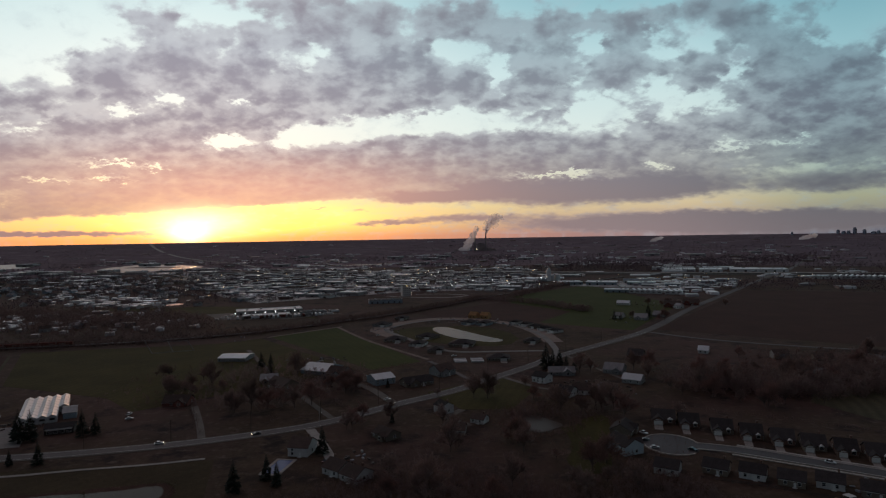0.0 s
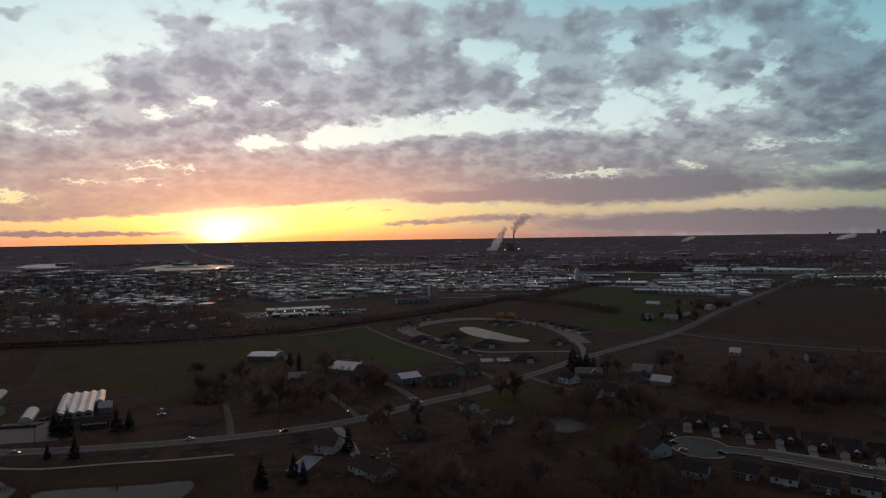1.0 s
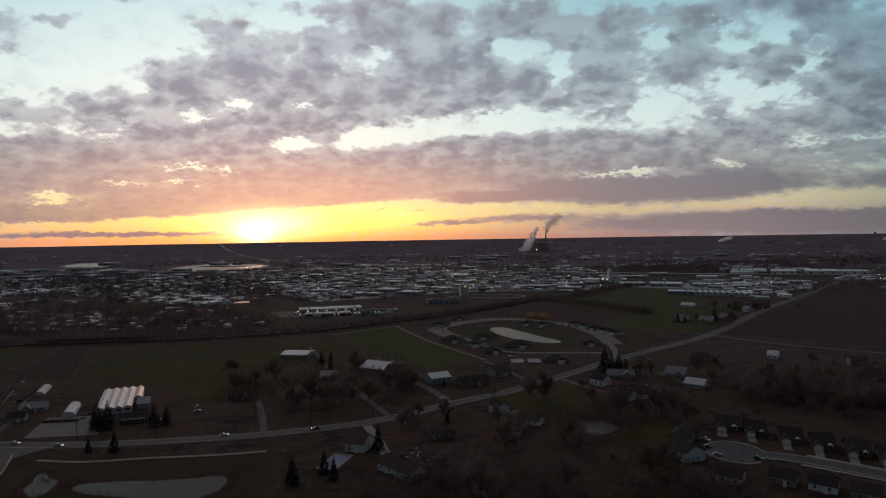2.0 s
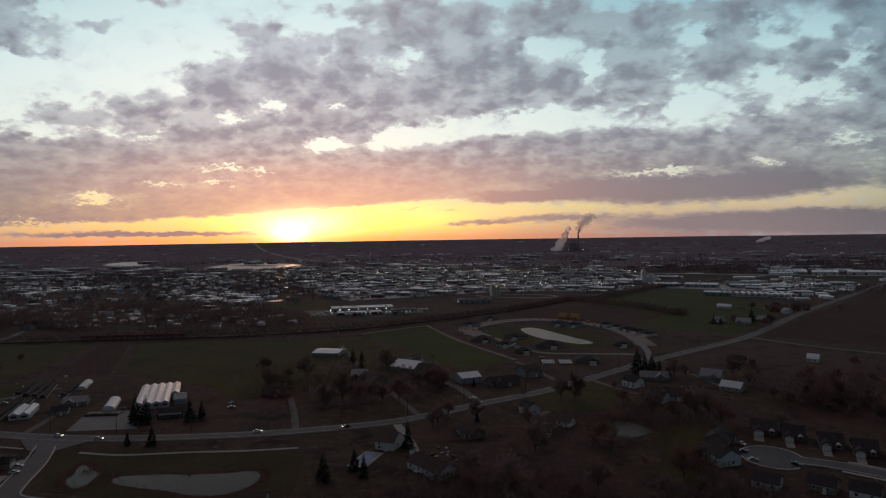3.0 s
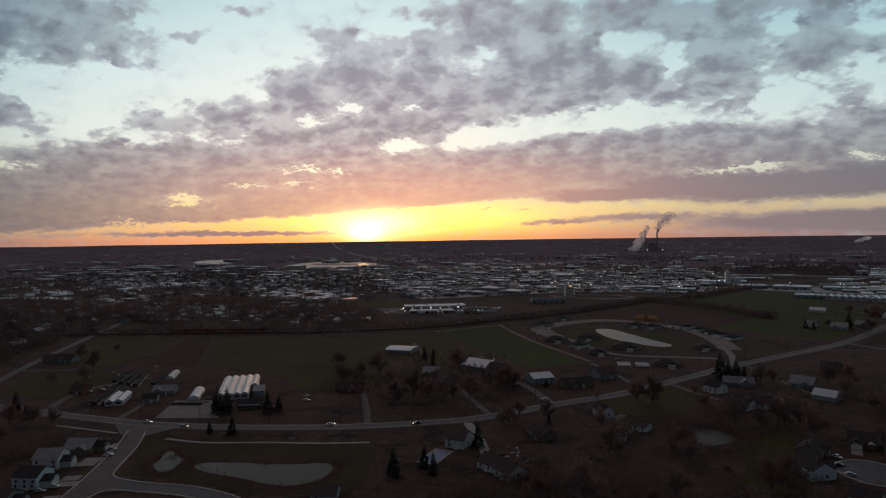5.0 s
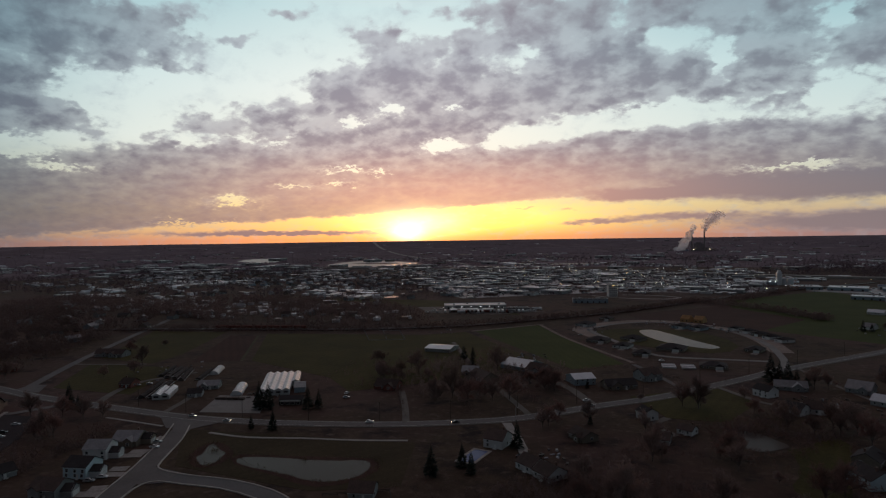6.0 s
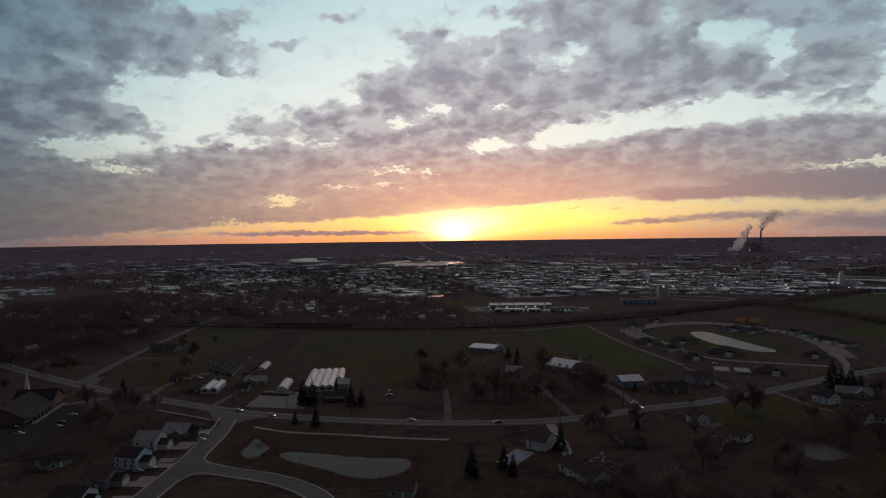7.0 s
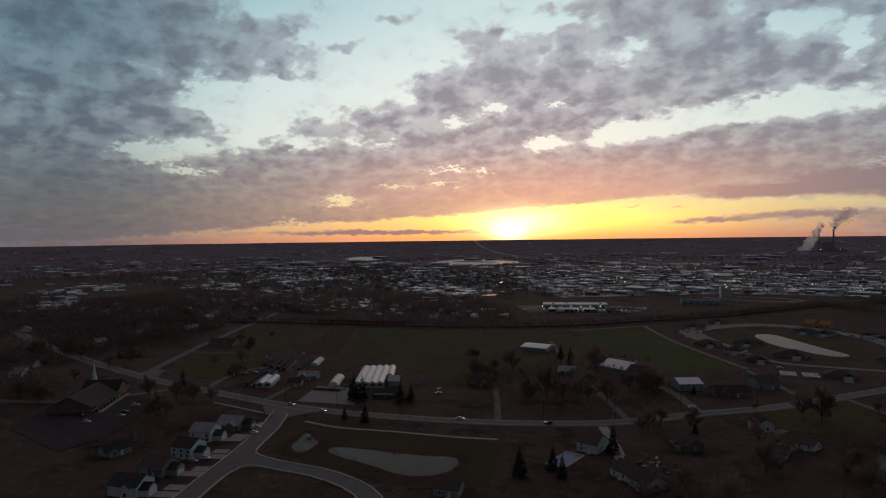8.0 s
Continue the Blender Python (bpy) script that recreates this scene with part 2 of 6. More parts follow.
# the deck is duller far from the sun
cloud = blend(rng(azim, 36.0, 60.0), cloud, blend(1.0, cloud, (0.50, 0.60, 0.66, 1.0), "MULTIPLY"))
cloud = blend(rng(azim, -14.0, -34.0), cloud, blend(1.0, cloud, (0.60, 0.69, 0.73, 1.0), "MULTIPLY"))
clear = blend(rng(azim, 44.0, 60.0), clear, blend(1.0, clear, (0.56, 0.64, 0.68, 1.0), "MULTIPLY"))
clear = blend(rng(azim, -20.0, -34.0), clear, blend(1.0, clear, (0.58, 0.73, 0.78, 1.0), "MULTIPLY"))
pink = mth("MULTIPLY", bell(here, 18.0, 3.8, 19.0, 3.4), 0.88)
cloud = blend(pink, cloud, srgb(246, 176, 156))
edge = blend(0.34, cloud, clear)
deep = blend(mth("SUBTRACT", 0.8, mth("MULTIPLY", pink, 0.5)), cloud, blend(1.0, cloud, (0.67, 0.66, 0.68, 1.0), "MULTIPLY"))
cloud = blend(core, edge, deep)
sky = blend(mth("MULTIPLY", cover, 0.93), clear, cloud)


def shine(weight, colour):
    """Light of the low sun, added to the sky."""
    v = vec("SCALE", comb(*colour), None)
    wl.new(weight, v.node.inputs["Scale"])
    return v


open_low = mth("SUBTRACT", 1.0, mth("MULTIPLY", cover, 0.8))
sky = blend(1.0, sky, shine(mth("MULTIPLY", mth("MULTIPLY", bell(here, 16.5, 1.6, 10.5, 1.2), 0.75), open_low), (1.0, 0.66, 0.0)), "ADD")
sky = blend(1.0, sky, shine(mth("MULTIPLY", bell(here, SUN_AZ - 0.8, 1.35, 4.0, 1.15), 1.6), (1.0, 0.80, 0.36)), "ADD")
sky = blend(1.0, sky, shine(mth("MULTIPLY", bell(here, SUN_AZ, 0.5, 1.5, 0.8), 1.6), (1.0, 0.84, 0.55)), "ADD")
# the sky darkens away from the sunset
turned = mth("ABSOLUTE", mth("SUBTRACT", mth("FLOORED_MODULO", mth("ADD", off, 180.0), 360.0), 180.0))
sky = blend(rng(turned, 62.0, 130.0), sky, blend(1.0, sky, (0.34, 0.30, 0.32, 1.0), "MULTIPLY"))
below = rng(elev, -0.6, -0.35)
sky = blend(below, srgb(44, 36, 38), sky)
back = wn.new("ShaderNodeBackground")
wl.new(sky, back.inputs[0])
back.inputs[1].default_value = 1.0
wl.new(back.outputs[0], wn.new("ShaderNodeOutputWorld").inputs[0])
world.cycles.sampling_method, world.cycles.sample_map_resolution = "MANUAL", 512

sun = new("sun", bpy.data.lights.new("sun", "SUN"))
sun.data.energy, sun.data.angle, sun.data.color = 0.5, radians(4.0), (1.0, 0.50, 0.26)
a, e = radians(SUN_AZ), radians(0.5)
sun.matrix_world = look((-math.sin(a) * 900 * math.cos(e), math.cos(a) * 900 * math.cos(e), 900 * math.sin(e)), (0, 0, 0))

# ---- materials ----
def material(name, dark, light, scale=1.0, rough=0.85, metal=0.0, bump=0.0, big=0.05, spec=0.3, per_object=0.0, sheen=0.0, through_light=0.0):
    """A surface with grain at one scale and stains at a larger one; colours are linear."""
    m = bpy.data.materials.new(name)
    m.use_nodes = True
    nt, ln = m.node_tree.nodes, m.node_tree.links
    p = nt["Principled BSDF"]
    co = nt.new("ShaderNodeTexCoord").outputs["Object"]
    fine, broad = nt.new("ShaderNodeTexNoise"), nt.new("ShaderNodeTexNoise")
    for n, s, d in ((fine, scale, 6.0), (broad, big, 4.0)):
        ln.new(co, n.inputs["Vector"])
        n.inputs["Scale"].default_value, n.inputs["Detail"].default_value, n.inputs["Roughness"].default_value = s, d, 0.62
    add = nt.new("ShaderNodeMath")
    add.operation = "ADD"
    ln.new(fine.outputs[0], add.inputs[0]), ln.new(broad.outputs[0], add.inputs[1])
    span = nt.new("ShaderNodeMapRange")
    span.inputs[1].default_value, span.inputs[2].default_value = 0.7, 1.3
    ln.new(add.outputs[0], span.inputs[0])
    mix = nt.new("ShaderNodeMix")
    mix.data_type = "RGBA"
    mix.inputs[6].default_value, mix.inputs[7].default_value = (*dark, 1), (*light, 1)
    ln.new(span.outputs[0], mix.inputs[0])
    out = mix.outputs[2]
    if per_object:
        info, hsv, vr = nt.new("ShaderNodeObjectInfo"), nt.new("ShaderNodeHueSaturation"), nt.new("ShaderNodeMapRange")
        vr.inputs[3].default_value, vr.inputs[4].default_value = 1 - per_object, 1 + per_object
        ln.new(info.outputs["Random"], vr.inputs[0]), ln.new(vr.outputs[0], hsv.inputs["Value"]), ln.new(out, hsv.inputs["Color"])
        out = hsv.outputs[0]
    ln.new(out, p.inputs["Base Color"])
    p.inputs["Roughness"].default_value, p.inputs["Metallic"].default_value = rough, metal
    p.inputs["Specular IOR Level"].default_value = spec
    p.inputs["Sheen Weight"].default_value, p.inputs["Sheen Roughness"].default_value = sheen, 0.5
    p.inputs["Sheen Tint"].default_value = (0.8, 0.55, 0.5, 1)
    if through_light:
        t, mx = nt.new("ShaderNodeBsdfTranslucent"), nt.new("ShaderNodeMixShader")
        mx.inputs[0].default_value = through_light
        ln.new(out, t.inputs[0]), ln.new(p.outputs[0], mx.inputs[1]), ln.new(t.outputs[0], mx.inputs[2])
        ln.new(mx.outputs[0], nt["Material Output"].inputs[0])
    if bump:
        b = nt.new("ShaderNodeBump")
        b.inputs["Strength"].default_value, b.inputs["Distance"].default_value = 0.6, bump
        ln.new(fine.outputs[0], b.inputs["Height"]), ln.new(b.outputs[0], p.inputs["Normal"])
    return m


def glowing(name, colour, strength):
    m = bpy.data.materials.new(name)
    m.use_nodes = True
    p = m.node_tree.nodes["Principled BSDF"]
    p.inputs["Base Color"].default_value = p.inputs["Emission Color"].default_value = (*colour, 1)
    p.inputs["Emission Strength"].default_value = strength
    return m


def island_material(name, rows, rough):
    """Many joined buildings: each one takes a paint of its own."""
    m = material(name, (0.58, 0.57, 0.57), (0.85, 0.84, 0.84), 0.4, rough, big=0.06, spec=0.6)
    nt, ln = m.node_tree.nodes, m.node_tree.links
    p = nt["Principled BSDF"]
    g, r, mix = nt.new("ShaderNodeNewGeometry"), nt.new("ShaderNodeValToRGB"), nt.new("ShaderNodeMix")
    ln.new(g.outputs["Random Per Island"], r.inputs[0])
    r.color_ramp.interpolation = "CONSTANT"
    el = r.color_ramp.elements
    while len(el) < len(rows):
        el.new(0.5)
    for e, (q, c) in zip(el, rows):
        e.position, e.color = q, (*c, 1)
    mix.data_type, mix.blend_type = "RGBA", "MULTIPLY"
    mix.inputs[0].default_value = 1.0
    ln.new(p.inputs["Base Color"].links[0].from_socket, mix.inputs[6]), ln.new(r.outputs[0], mix.inputs[7])
    ln.new(mix.outputs[2], p.inputs["Base Color"])
    return m


def ground_material(name, grass, soil, scale):
    """Winter grass, weeds and bare soil, mottled from a few metres to hundreds."""
    m = material(name, grass[0], grass[1], 0.35, 0.95, big=0.03, spec=0.1, sheen=0.03)
    nt, ln = m.node_tree.nodes, m.node_tree.links
    p = nt["Principled BSDF"]
    co = nt.new("ShaderNodeTexCoord").outputs["Object"]
    for sc, lo, hi, col in ((scale, 0.44, 0.60, soil[0]), (scale * 7, 0.52, 0.66, soil[1]), (scale * 30, 0.54, 0.70, soil[2])):
        n, r, mix = nt.new("ShaderNodeTexNoise"), nt.new("ShaderNodeMapRange"), nt.new("ShaderNodeMix")
        ln.new(co, n.inputs["Vector"])
        n.inputs["Scale"].default_value, n.inputs["Detail"].default_value, n.inputs["Roughness"].default_value = sc, 8.0, 0.65
        r.inputs[1].default_value, r.inputs[2].default_value = lo, hi
        ln.new(n.outputs[0], r.inputs[0])
        mix.data_type = "RGBA"
        mix.inputs[7].default_value = (*col, 1)
        ln.new(p.inputs["Base Color"].links[0].from_socket, mix.inputs[6]), ln.new(r.outputs[0], mix.inputs[0])
        ln.new(mix.outputs[2], p.inputs["Base Color"])
    return m


def field_material(name, dark, light, turn, row=0.35):
    """A field with faint rows of the tractor."""
    m = material(name, dark, light, 0.5, 0.95, big=0.025, spec=0.1, sheen=0.02)
    nt, ln = m.node_tree.nodes, m.node_tree.links
    p = nt["Principled BSDF"]
    mp, w = nt.new("ShaderNodeMapping"), nt.new("ShaderNodeTexWave")
    ln.new(nt.new("ShaderNodeTexCoord").outputs["Object"], mp.inputs[0])
    mp.inputs["Rotation"].default_value = (0, 0, radians(turn))
    ln.new(mp.outputs[0], w.inputs["Vector"])
    w.inputs["Scale"].default_value, w.inputs["Distortion"].default_value, w.inputs["Detail"].default_value = 0.045, 3.0, 3.0
    r = nt.new("ShaderNodeMapRange")
    r.inputs[3].default_value, r.inputs[4].default_value = 1 - row * 0.5, 1 + row * 0.5
    ln.new(w.outputs["Fac"], r.inputs[0])
    hsv = nt.new("ShaderNodeHueSaturation")
    ln.new(p.inputs["Base Color"].links[0].from_socket, hsv.inputs["Color"]), ln.new(r.outputs[0], hsv.inputs["Value"])
    ln.new(hsv.outputs[0], p.inputs["Base Color"])
    return m


GROUND = ground_material("ground", ((0.032, 0.021, 0.013), (0.096, 0.064, 0.042)), ((0.084, 0.046, 0.040), (0.016, 0.011, 0.011), (0.125, 0.088, 0.072)), 0.006)
# the distant plain: pale purple haze is put into its colour
HAZED_GROUND = ground_material("hazed_plain", ((0.104, 0.070, 0.092), (0.155, 0.110, 0.142)), ((0.130, 0.088, 0.106), (0.215, 0.160, 0.185), (0.086, 0.060, 0.080)), 0.0012)
M = {
    "grass_green": field_material("green_field", (0.034, 0.048, 0.008), (0.068, 0.082, 0.021), -25, 0.12),
    "grass_olive": field_material("olive_field", (0.034, 0.030, 0.007), (0.086, 0.074, 0.023), 18, 0.14),
    "soil": field_material("brown_soil", (0.046, 0.022, 0.017), (0.078, 0.038, 0.030), -38, 0.2),
    "grass_brown": field_material("tawny_winter_grass", (0.032, 0.024, 0.011), (0.072, 0.052, 0.027), 40, 0.1),
    "straw": field_material("pale_stubble", (0.055, 0.050, 0.028), (0.095, 0.086, 0.052), 20, 0.3),
    "pale_asphalt": material("pale_worn_asphalt", (0.17, 0.155, 0.145), (0.27, 0.25, 0.235), 0.9, 0.85, big=0.06),
    "asphalt": material("asphalt", (0.078, 0.068, 0.065), (0.14, 0.123, 0.118), 0.9, 0.8, big=0.06, spec=0.4),
    "new_asphalt": material("new_asphalt", (0.055, 0.050, 0.052), (0.092, 0.084, 0.086), 0.9, 0.7, big=0.06, spec=0.4),
    "lots": material("worn_lots", (0.070, 0.058, 0.056), (0.34, 0.30, 0.295), 0.05, 0.55, big=0.012, spec=0.5),
    # distant twigs, with a greyish purple haze tint in the colour
    "hazed_twigs": material("hazed_bare_woods", (0.095, 0.068, 0.078), (0.155, 0.117, 0.132), 0.03, 0.95, big=0.004, through_light=0.3),
    "dry_grass": material("dry_straw_grass", (0.10, 0.075, 0.045), (0.19, 0.145, 0.095), 0.5, 0.95, big=0.05, through_light=0.3),
    "lot_asphalt": material("dark_lot_asphalt", (0.036, 0.029, 0.031), (0.064, 0.052, 0.055), 0.7, 0.95, big=0.06, spec=0.1),
    "crown": material("fine_bare_crown", (0.25, 0.18, 0.162), (0.40, 0.295, 0.265), 0.6, 0.95, per_object=0.3, through_light=0.35),
    "red_crown": material("reddish_budding_crown", (0.25, 0.155, 0.138), (0.38, 0.235, 0.21), 0.6, 0.95, per_object=0.2, through_light=0.35),
    "vehicles": material("mixed_vehicle_paint", (0.08, 0.08, 0.085), (0.85, 0.84, 0.83), 0.13, 0.3, big=0.07, spec=0.6),
    "gravel": material("gravel", (0.10, 0.088, 0.075), (0.19, 0.17, 0.15), 1.5, 0.95, big=0.1),
    "concrete": material("concrete", (0.24, 0.22, 0.20), (0.40, 0.37, 0.34), 0.8, 0.85, big=0.1),
    "kerb": material("pale_kerb_concrete", (0.34, 0.31, 0.28), (0.52, 0.48, 0.44), 0.8, 0.85, big=0.1),
    "rail_bed": material("rail_bed", (0.035, 0.024, 0.020), (0.065, 0.045, 0.038), 0.4, 0.95, big=0.02),
    "bare_soil": material("bare_sandy_soil", (0.18, 0.134, 0.112), (0.32, 0.245, 0.21), 0.4, 0.95, big=0.05),
    "paint": material("road_paint", (0.5, 0.5, 0.48), (0.65, 0.64, 0.62), 1.0, 0.7),
    "white": material("white_siding", (0.52, 0.51, 0.50), (0.70, 0.69, 0.68), 2.0, 0.6, big=0.3, per_object=0.12),
    "bluewhite": material("pale_blue_siding", (0.50, 0.62, 0.66), (0.62, 0.74, 0.78), 2.0, 0.55, big=0.3),
    "blue": material("blue_grey_siding", (0.26, 0.33, 0.40), (0.36, 0.43, 0.50), 2.0, 0.6, big=0.3),
    "bluegrey": material("slate_blue_siding", (0.20, 0.25, 0.29), (0.32, 0.38, 0.42), 2.0, 0.6, big=0.3, per_object=0.15),
    "tan": material("tan_siding", (0.17, 0.135, 0.105), (0.25, 0.205, 0.165), 2.0, 0.7, big=0.3, per_object=0.15),
    "grey": material("grey_siding", (0.20, 0.20, 0.20), (0.32, 0.32, 0.32), 2.0, 0.7, big=0.3, per_object=0.2),
    "dark": material("dark_timber", (0.035, 0.03, 0.028), (0.07, 0.06, 0.055), 2.0, 0.8, big=0.3),
    "brick": material("brown_brick", (0.14, 0.085, 0.065), (0.24, 0.15, 0.12), 3.0, 0.85, big=0.3, per_object=0.15),
    "brickred": material("red_brick", (0.15, 0.05, 0.04), (0.24, 0.09, 0.07), 3.0, 0.85, big=0.3, per_object=0.15),
    "slate": material("dark_shingles", (0.030, 0.026, 0.026), (0.060, 0.052, 0.052), 1.6, 0.95, bump=0.03, big=0.3, per_object=0.3),
    "r_grey": material("grey_shingles", (0.20, 0.20, 0.205), (0.34, 0.34, 0.345), 1.6, 0.6, bump=0.03, big=0.3, per_object=0.25),
    "r_brown": material("brown_shingles", (0.055, 0.038, 0.032), (0.10, 0.07, 0.06), 1.6, 0.85, bump=0.03, big=0.3, per_object=0.25),
    "white_metal": material("white_metal_roof", (0.58, 0.62, 0.64), (0.74, 0.78, 0.80), 1.0, 0.4, big=0.2, spec=0.5, per_object=0.15),
    "pale_roof": material("pale_membrane_roof", (0.46, 0.45, 0.45), (0.78, 0.77, 0.77), 0.15, 0.42, big=0.04, spec=0.6, per_object=0.45),
    "poly": material("polycarbonate", (0.60, 0.61, 0.63), (0.76, 0.77, 0.79), 0.6, 0.35, big=0.1, spec=0.5),
    "film": material("plastic_film", (0.45, 0.45, 0.45), (0.62, 0.62, 0.62), 0.8, 0.4, big=0.2, spec=0.5),
    "glass": material("window_glass", (0.02, 0.022, 0.025), (0.035, 0.038, 0.042), 0.5, 0.08, spec=0.6),
    "trim": material("white_trim", (0.6, 0.6, 0.58), (0.72, 0.72, 0.70), 2.0, 0.5),
    "wood": material("fresh_timber", (0.36, 0.21, 0.09), (0.52, 0.32, 0.15), 1.0, 0.8, big=0.2),
    "metal": material("galvanised_steel", (0.35, 0.36, 0.37), (0.5, 0.51, 0.52), 1.0, 0.45, 0.7, big=0.2),
    "pole": material("weathered_pole", (0.06, 0.045, 0.035), (0.11, 0.085, 0.07), 2.0, 0.9),
    "bark": material("grey_brown_bark", (0.12, 0.088, 0.078), (0.20, 0.15, 0.134), 2.0, 0.95, per_object=0.2),
    "twigs": material("bare_twigs", (0.135, 0.092, 0.083), (0.23, 0.16, 0.146), 0.6, 0.95, big=0.02, per_object=0.25, through_light=0.3),
    "red_twigs": material("reddish_budding_twigs", (0.14, 0.088, 0.076), (0.22, 0.14, 0.122), 0.6, 0.95, per_object=0.2, through_light=0.3),
    "needles": material("dark_needles", (0.006, 0.010, 0.006), (0.016, 0.022, 0.012), 0.8, 0.9, per_object=0.2),
    "rubber": material("black_rubber", (0.012, 0.012, 0.012), (0.022, 0.022, 0.022), 4.0, 0.8),
    "lamp": glowing("warm_lamp", (1.0, 0.84, 0.58), 5.0),
    "lamp_white": glowing("white_lamp", (0.95, 0.97, 1.0), 4.5),
    "lamp_orange": glowing("orange_lamp", (1.0, 0.62, 0.25), 5.0),
    "tail": material("red_lens", (0.3, 0.01, 0.01), (0.4, 0.02, 0.02), 2.0, 0.3),
    "car_white": material("white_car_paint", (0.7, 0.7, 0.7), (0.78, 0.78, 0.78), 2.0, 0.25, spec=0.6),
    "car_dark": material("dark_car_paint", (0.02, 0.02, 0.025), (0.03, 0.03, 0.035), 2.0, 0.25, spec=0.6),
    "car_silver": material("silver_car_paint", (0.40, 0.41, 0.42), (0.5, 0.51, 0.52), 2.0, 0.25, spec=0.6),
    "tarp_blue": material("blue_roof", (0.05, 0.09, 0.22), (0.08, 0.13, 0.30), 0.5, 0.5),
    "rust": material("rusty_red_wagons", (0.12, 0.035, 0.025), (0.20, 0.06, 0.045), 0.8, 0.8),
    # concrete of the horizon buildings, blue haze mixed into its colour
    "haze_stone": material("hazed_concrete", (0.26, 0.29, 0.36), (0.38, 0.41, 0.48), 0.05, 0.9, big=0.01),
    "stack_stone": material("dark_stack_concrete", (0.24, 0.21, 0.215), (0.34, 0.30, 0.305), 0.1, 0.9, big=0.03),
    "slab": material("weathered_concrete_slab", (0.50, 0.49, 0.49), (0.70, 0.69, 0.69), 0.5, 0.8, big=0.15),
}


M["mixed_roofs"] = island_material("mixed_rooftops", ((0.0, (0.22, 0.20, 0.21)), (0.25, (0.55, 0.52, 0.52)), (0.5, (1.0, 1.0, 1.03)), (0.75, (0.36, 0.28, 0.26)), (0.85, (1.25, 1.27, 1.32))), 0.4)
M["clutter"] = island_material("mixed_yard_goods", ((0.0, (0.10, 0.08, 0.07)), (0.4, (0.22, 0.18, 0.16)), (0.65, (0.34, 0.34, 0.38)), (0.85, (0.80, 0.79, 0.80))), 0.7)
M["mixed_walls"] = island_material("mixed_walls", ((0.0, (0.34, 0.31, 0.32)), (0.3, (0.72, 0.69, 0.70)), (0.55, (1.12, 1.12, 1.16)), (0.75, (0.46, 0.34, 0.30)), (0.88, (1.25, 1.27, 1.30))), 0.8)


def water_material(name, rough, ior=1.33):
    m = bpy.data.materials.new(name)
    m.use_nodes = True
    nt, ln = m.node_tree.nodes, m.node_tree.links
    p = nt["Principled BSDF"]
    p.inputs["Base Color"].default_value = (0.075, 0.052, 0.044, 1)
    p.inputs["Roughness"].default_value, p.inputs["IOR"].default_value = rough, ior
    n, b = nt.new("ShaderNodeTexNoise"), nt.new("ShaderNodeBump")
    ln.new(nt.new("ShaderNodeTexCoord").outputs["Object"], n.inputs["Vector"])
    n.inputs["Scale"].default_value, n.inputs["Detail"].default_value = 0.5, 3.0
    b.inputs["Strength"].default_value, b.inputs["Distance"].default_value = 0.15, 0.05
    ln.new(n.outputs[0], b.inputs["Height"]), ln.new(b.outputs[0], p.inputs["Normal"])
    return m


M["water"] = water_material("pond_water", 0.08)
M["muddy"] = water_material("muddy_pond_water", 0.16, 1.075)
M["lake"] = water_material("lake_water", 0.32, 1.22)
M["pale_water"] = water_material("silty_pond_water", 0.22, 1.085)
M["dark_water"] = water_material("dark_pond_water", 0.3, 1.08)


def vapour_material(name, colour, clear):
    """Thin drifting vapour: light comes through it from behind."""
    m = bpy.data.materials.new(name)
    m.use_nodes = True
    nt, ln = m.node_tree.nodes, m.node_tree.links
    nt.remove(nt["Principled BSDF"])
    d, t, a = nt.new("ShaderNodeBsdfDiffuse"), nt.new("ShaderNodeBsdfTranslucent"), nt.new("ShaderNodeMixShader")
    n, r = nt.new("ShaderNodeTexNoise"), nt.new("ShaderNodeMix")
    n.inputs["Scale"].default_value = 0.05
    ln.new(nt.new("ShaderNodeTexCoord").outputs["Object"], n.inputs["Vector"])
    r.data_type = "RGBA"
    r.inputs[6].default_value, r.inputs[7].default_value = (*[c * 0.9 for c in colour], 1), (*colour, 1)
    ln.new(n.outputs[0], r.inputs[0]), ln.new(r.outputs[2], d.inputs[0]), ln.new(r.outputs[2], t.inputs[0])
    a.inputs[0].default_value = 0.92
    ln.new(d.outputs[0], a.inputs[1]), ln.new(t.outputs[0], a.inputs[2])
    thin, mx = nt.new("ShaderNodeBsdfTransparent"), nt.new("ShaderNodeMixShader")
    mx.inputs[0].default_value = clear
    ln.new(a.outputs[0], mx.inputs[1]), ln.new(thin.outputs[0], mx.inputs[2]), ln.new(mx.outputs[0], nt["Material Output"].inputs[0])
    return m


M["steam"] = vapour_material("steam", (0.98, 0.96, 0.97), 0.6)
M["smoke"] = vapour_material("smoke", (0.97, 0.94, 0.97), 0.72)


# ---- helpers for meshes ----
def ground_z(x, y):
    """Flat country, which rises towards low wooded hills beyond 3 km."""
    r = math.hypot(x, y)
    return 0.0 if r < 3000 else 105 - (0.035 - (min(r, 4900) - 3000) / 1900 * 0.0298) * r


def mesh_of(name, bm, mat):
    me = bpy.data.meshes.new(name)
    bm.normal_update()
    bm.to_mesh(me)
    bm.free()
    me.materials.append(mat)
    return me


def part(name, bm, mat, parent, label=""):
    ob = new(name, mesh_of(name, bm, mat) if isinstance(bm, bmesh.types.BMesh) else bm)
    ob.parent = parent
    return tagged(ob, label)


def thing(name, x, y, turn, label, category, group="", kind="", z=None):
    ob = new(name)
    ob.empty_display_size = 0.5
    ob.matrix_basis = pose(x, y, ground_z(x, y) if z is None else z, 0, 0, turn)
    return tagged(ob, label, category, group, kind)


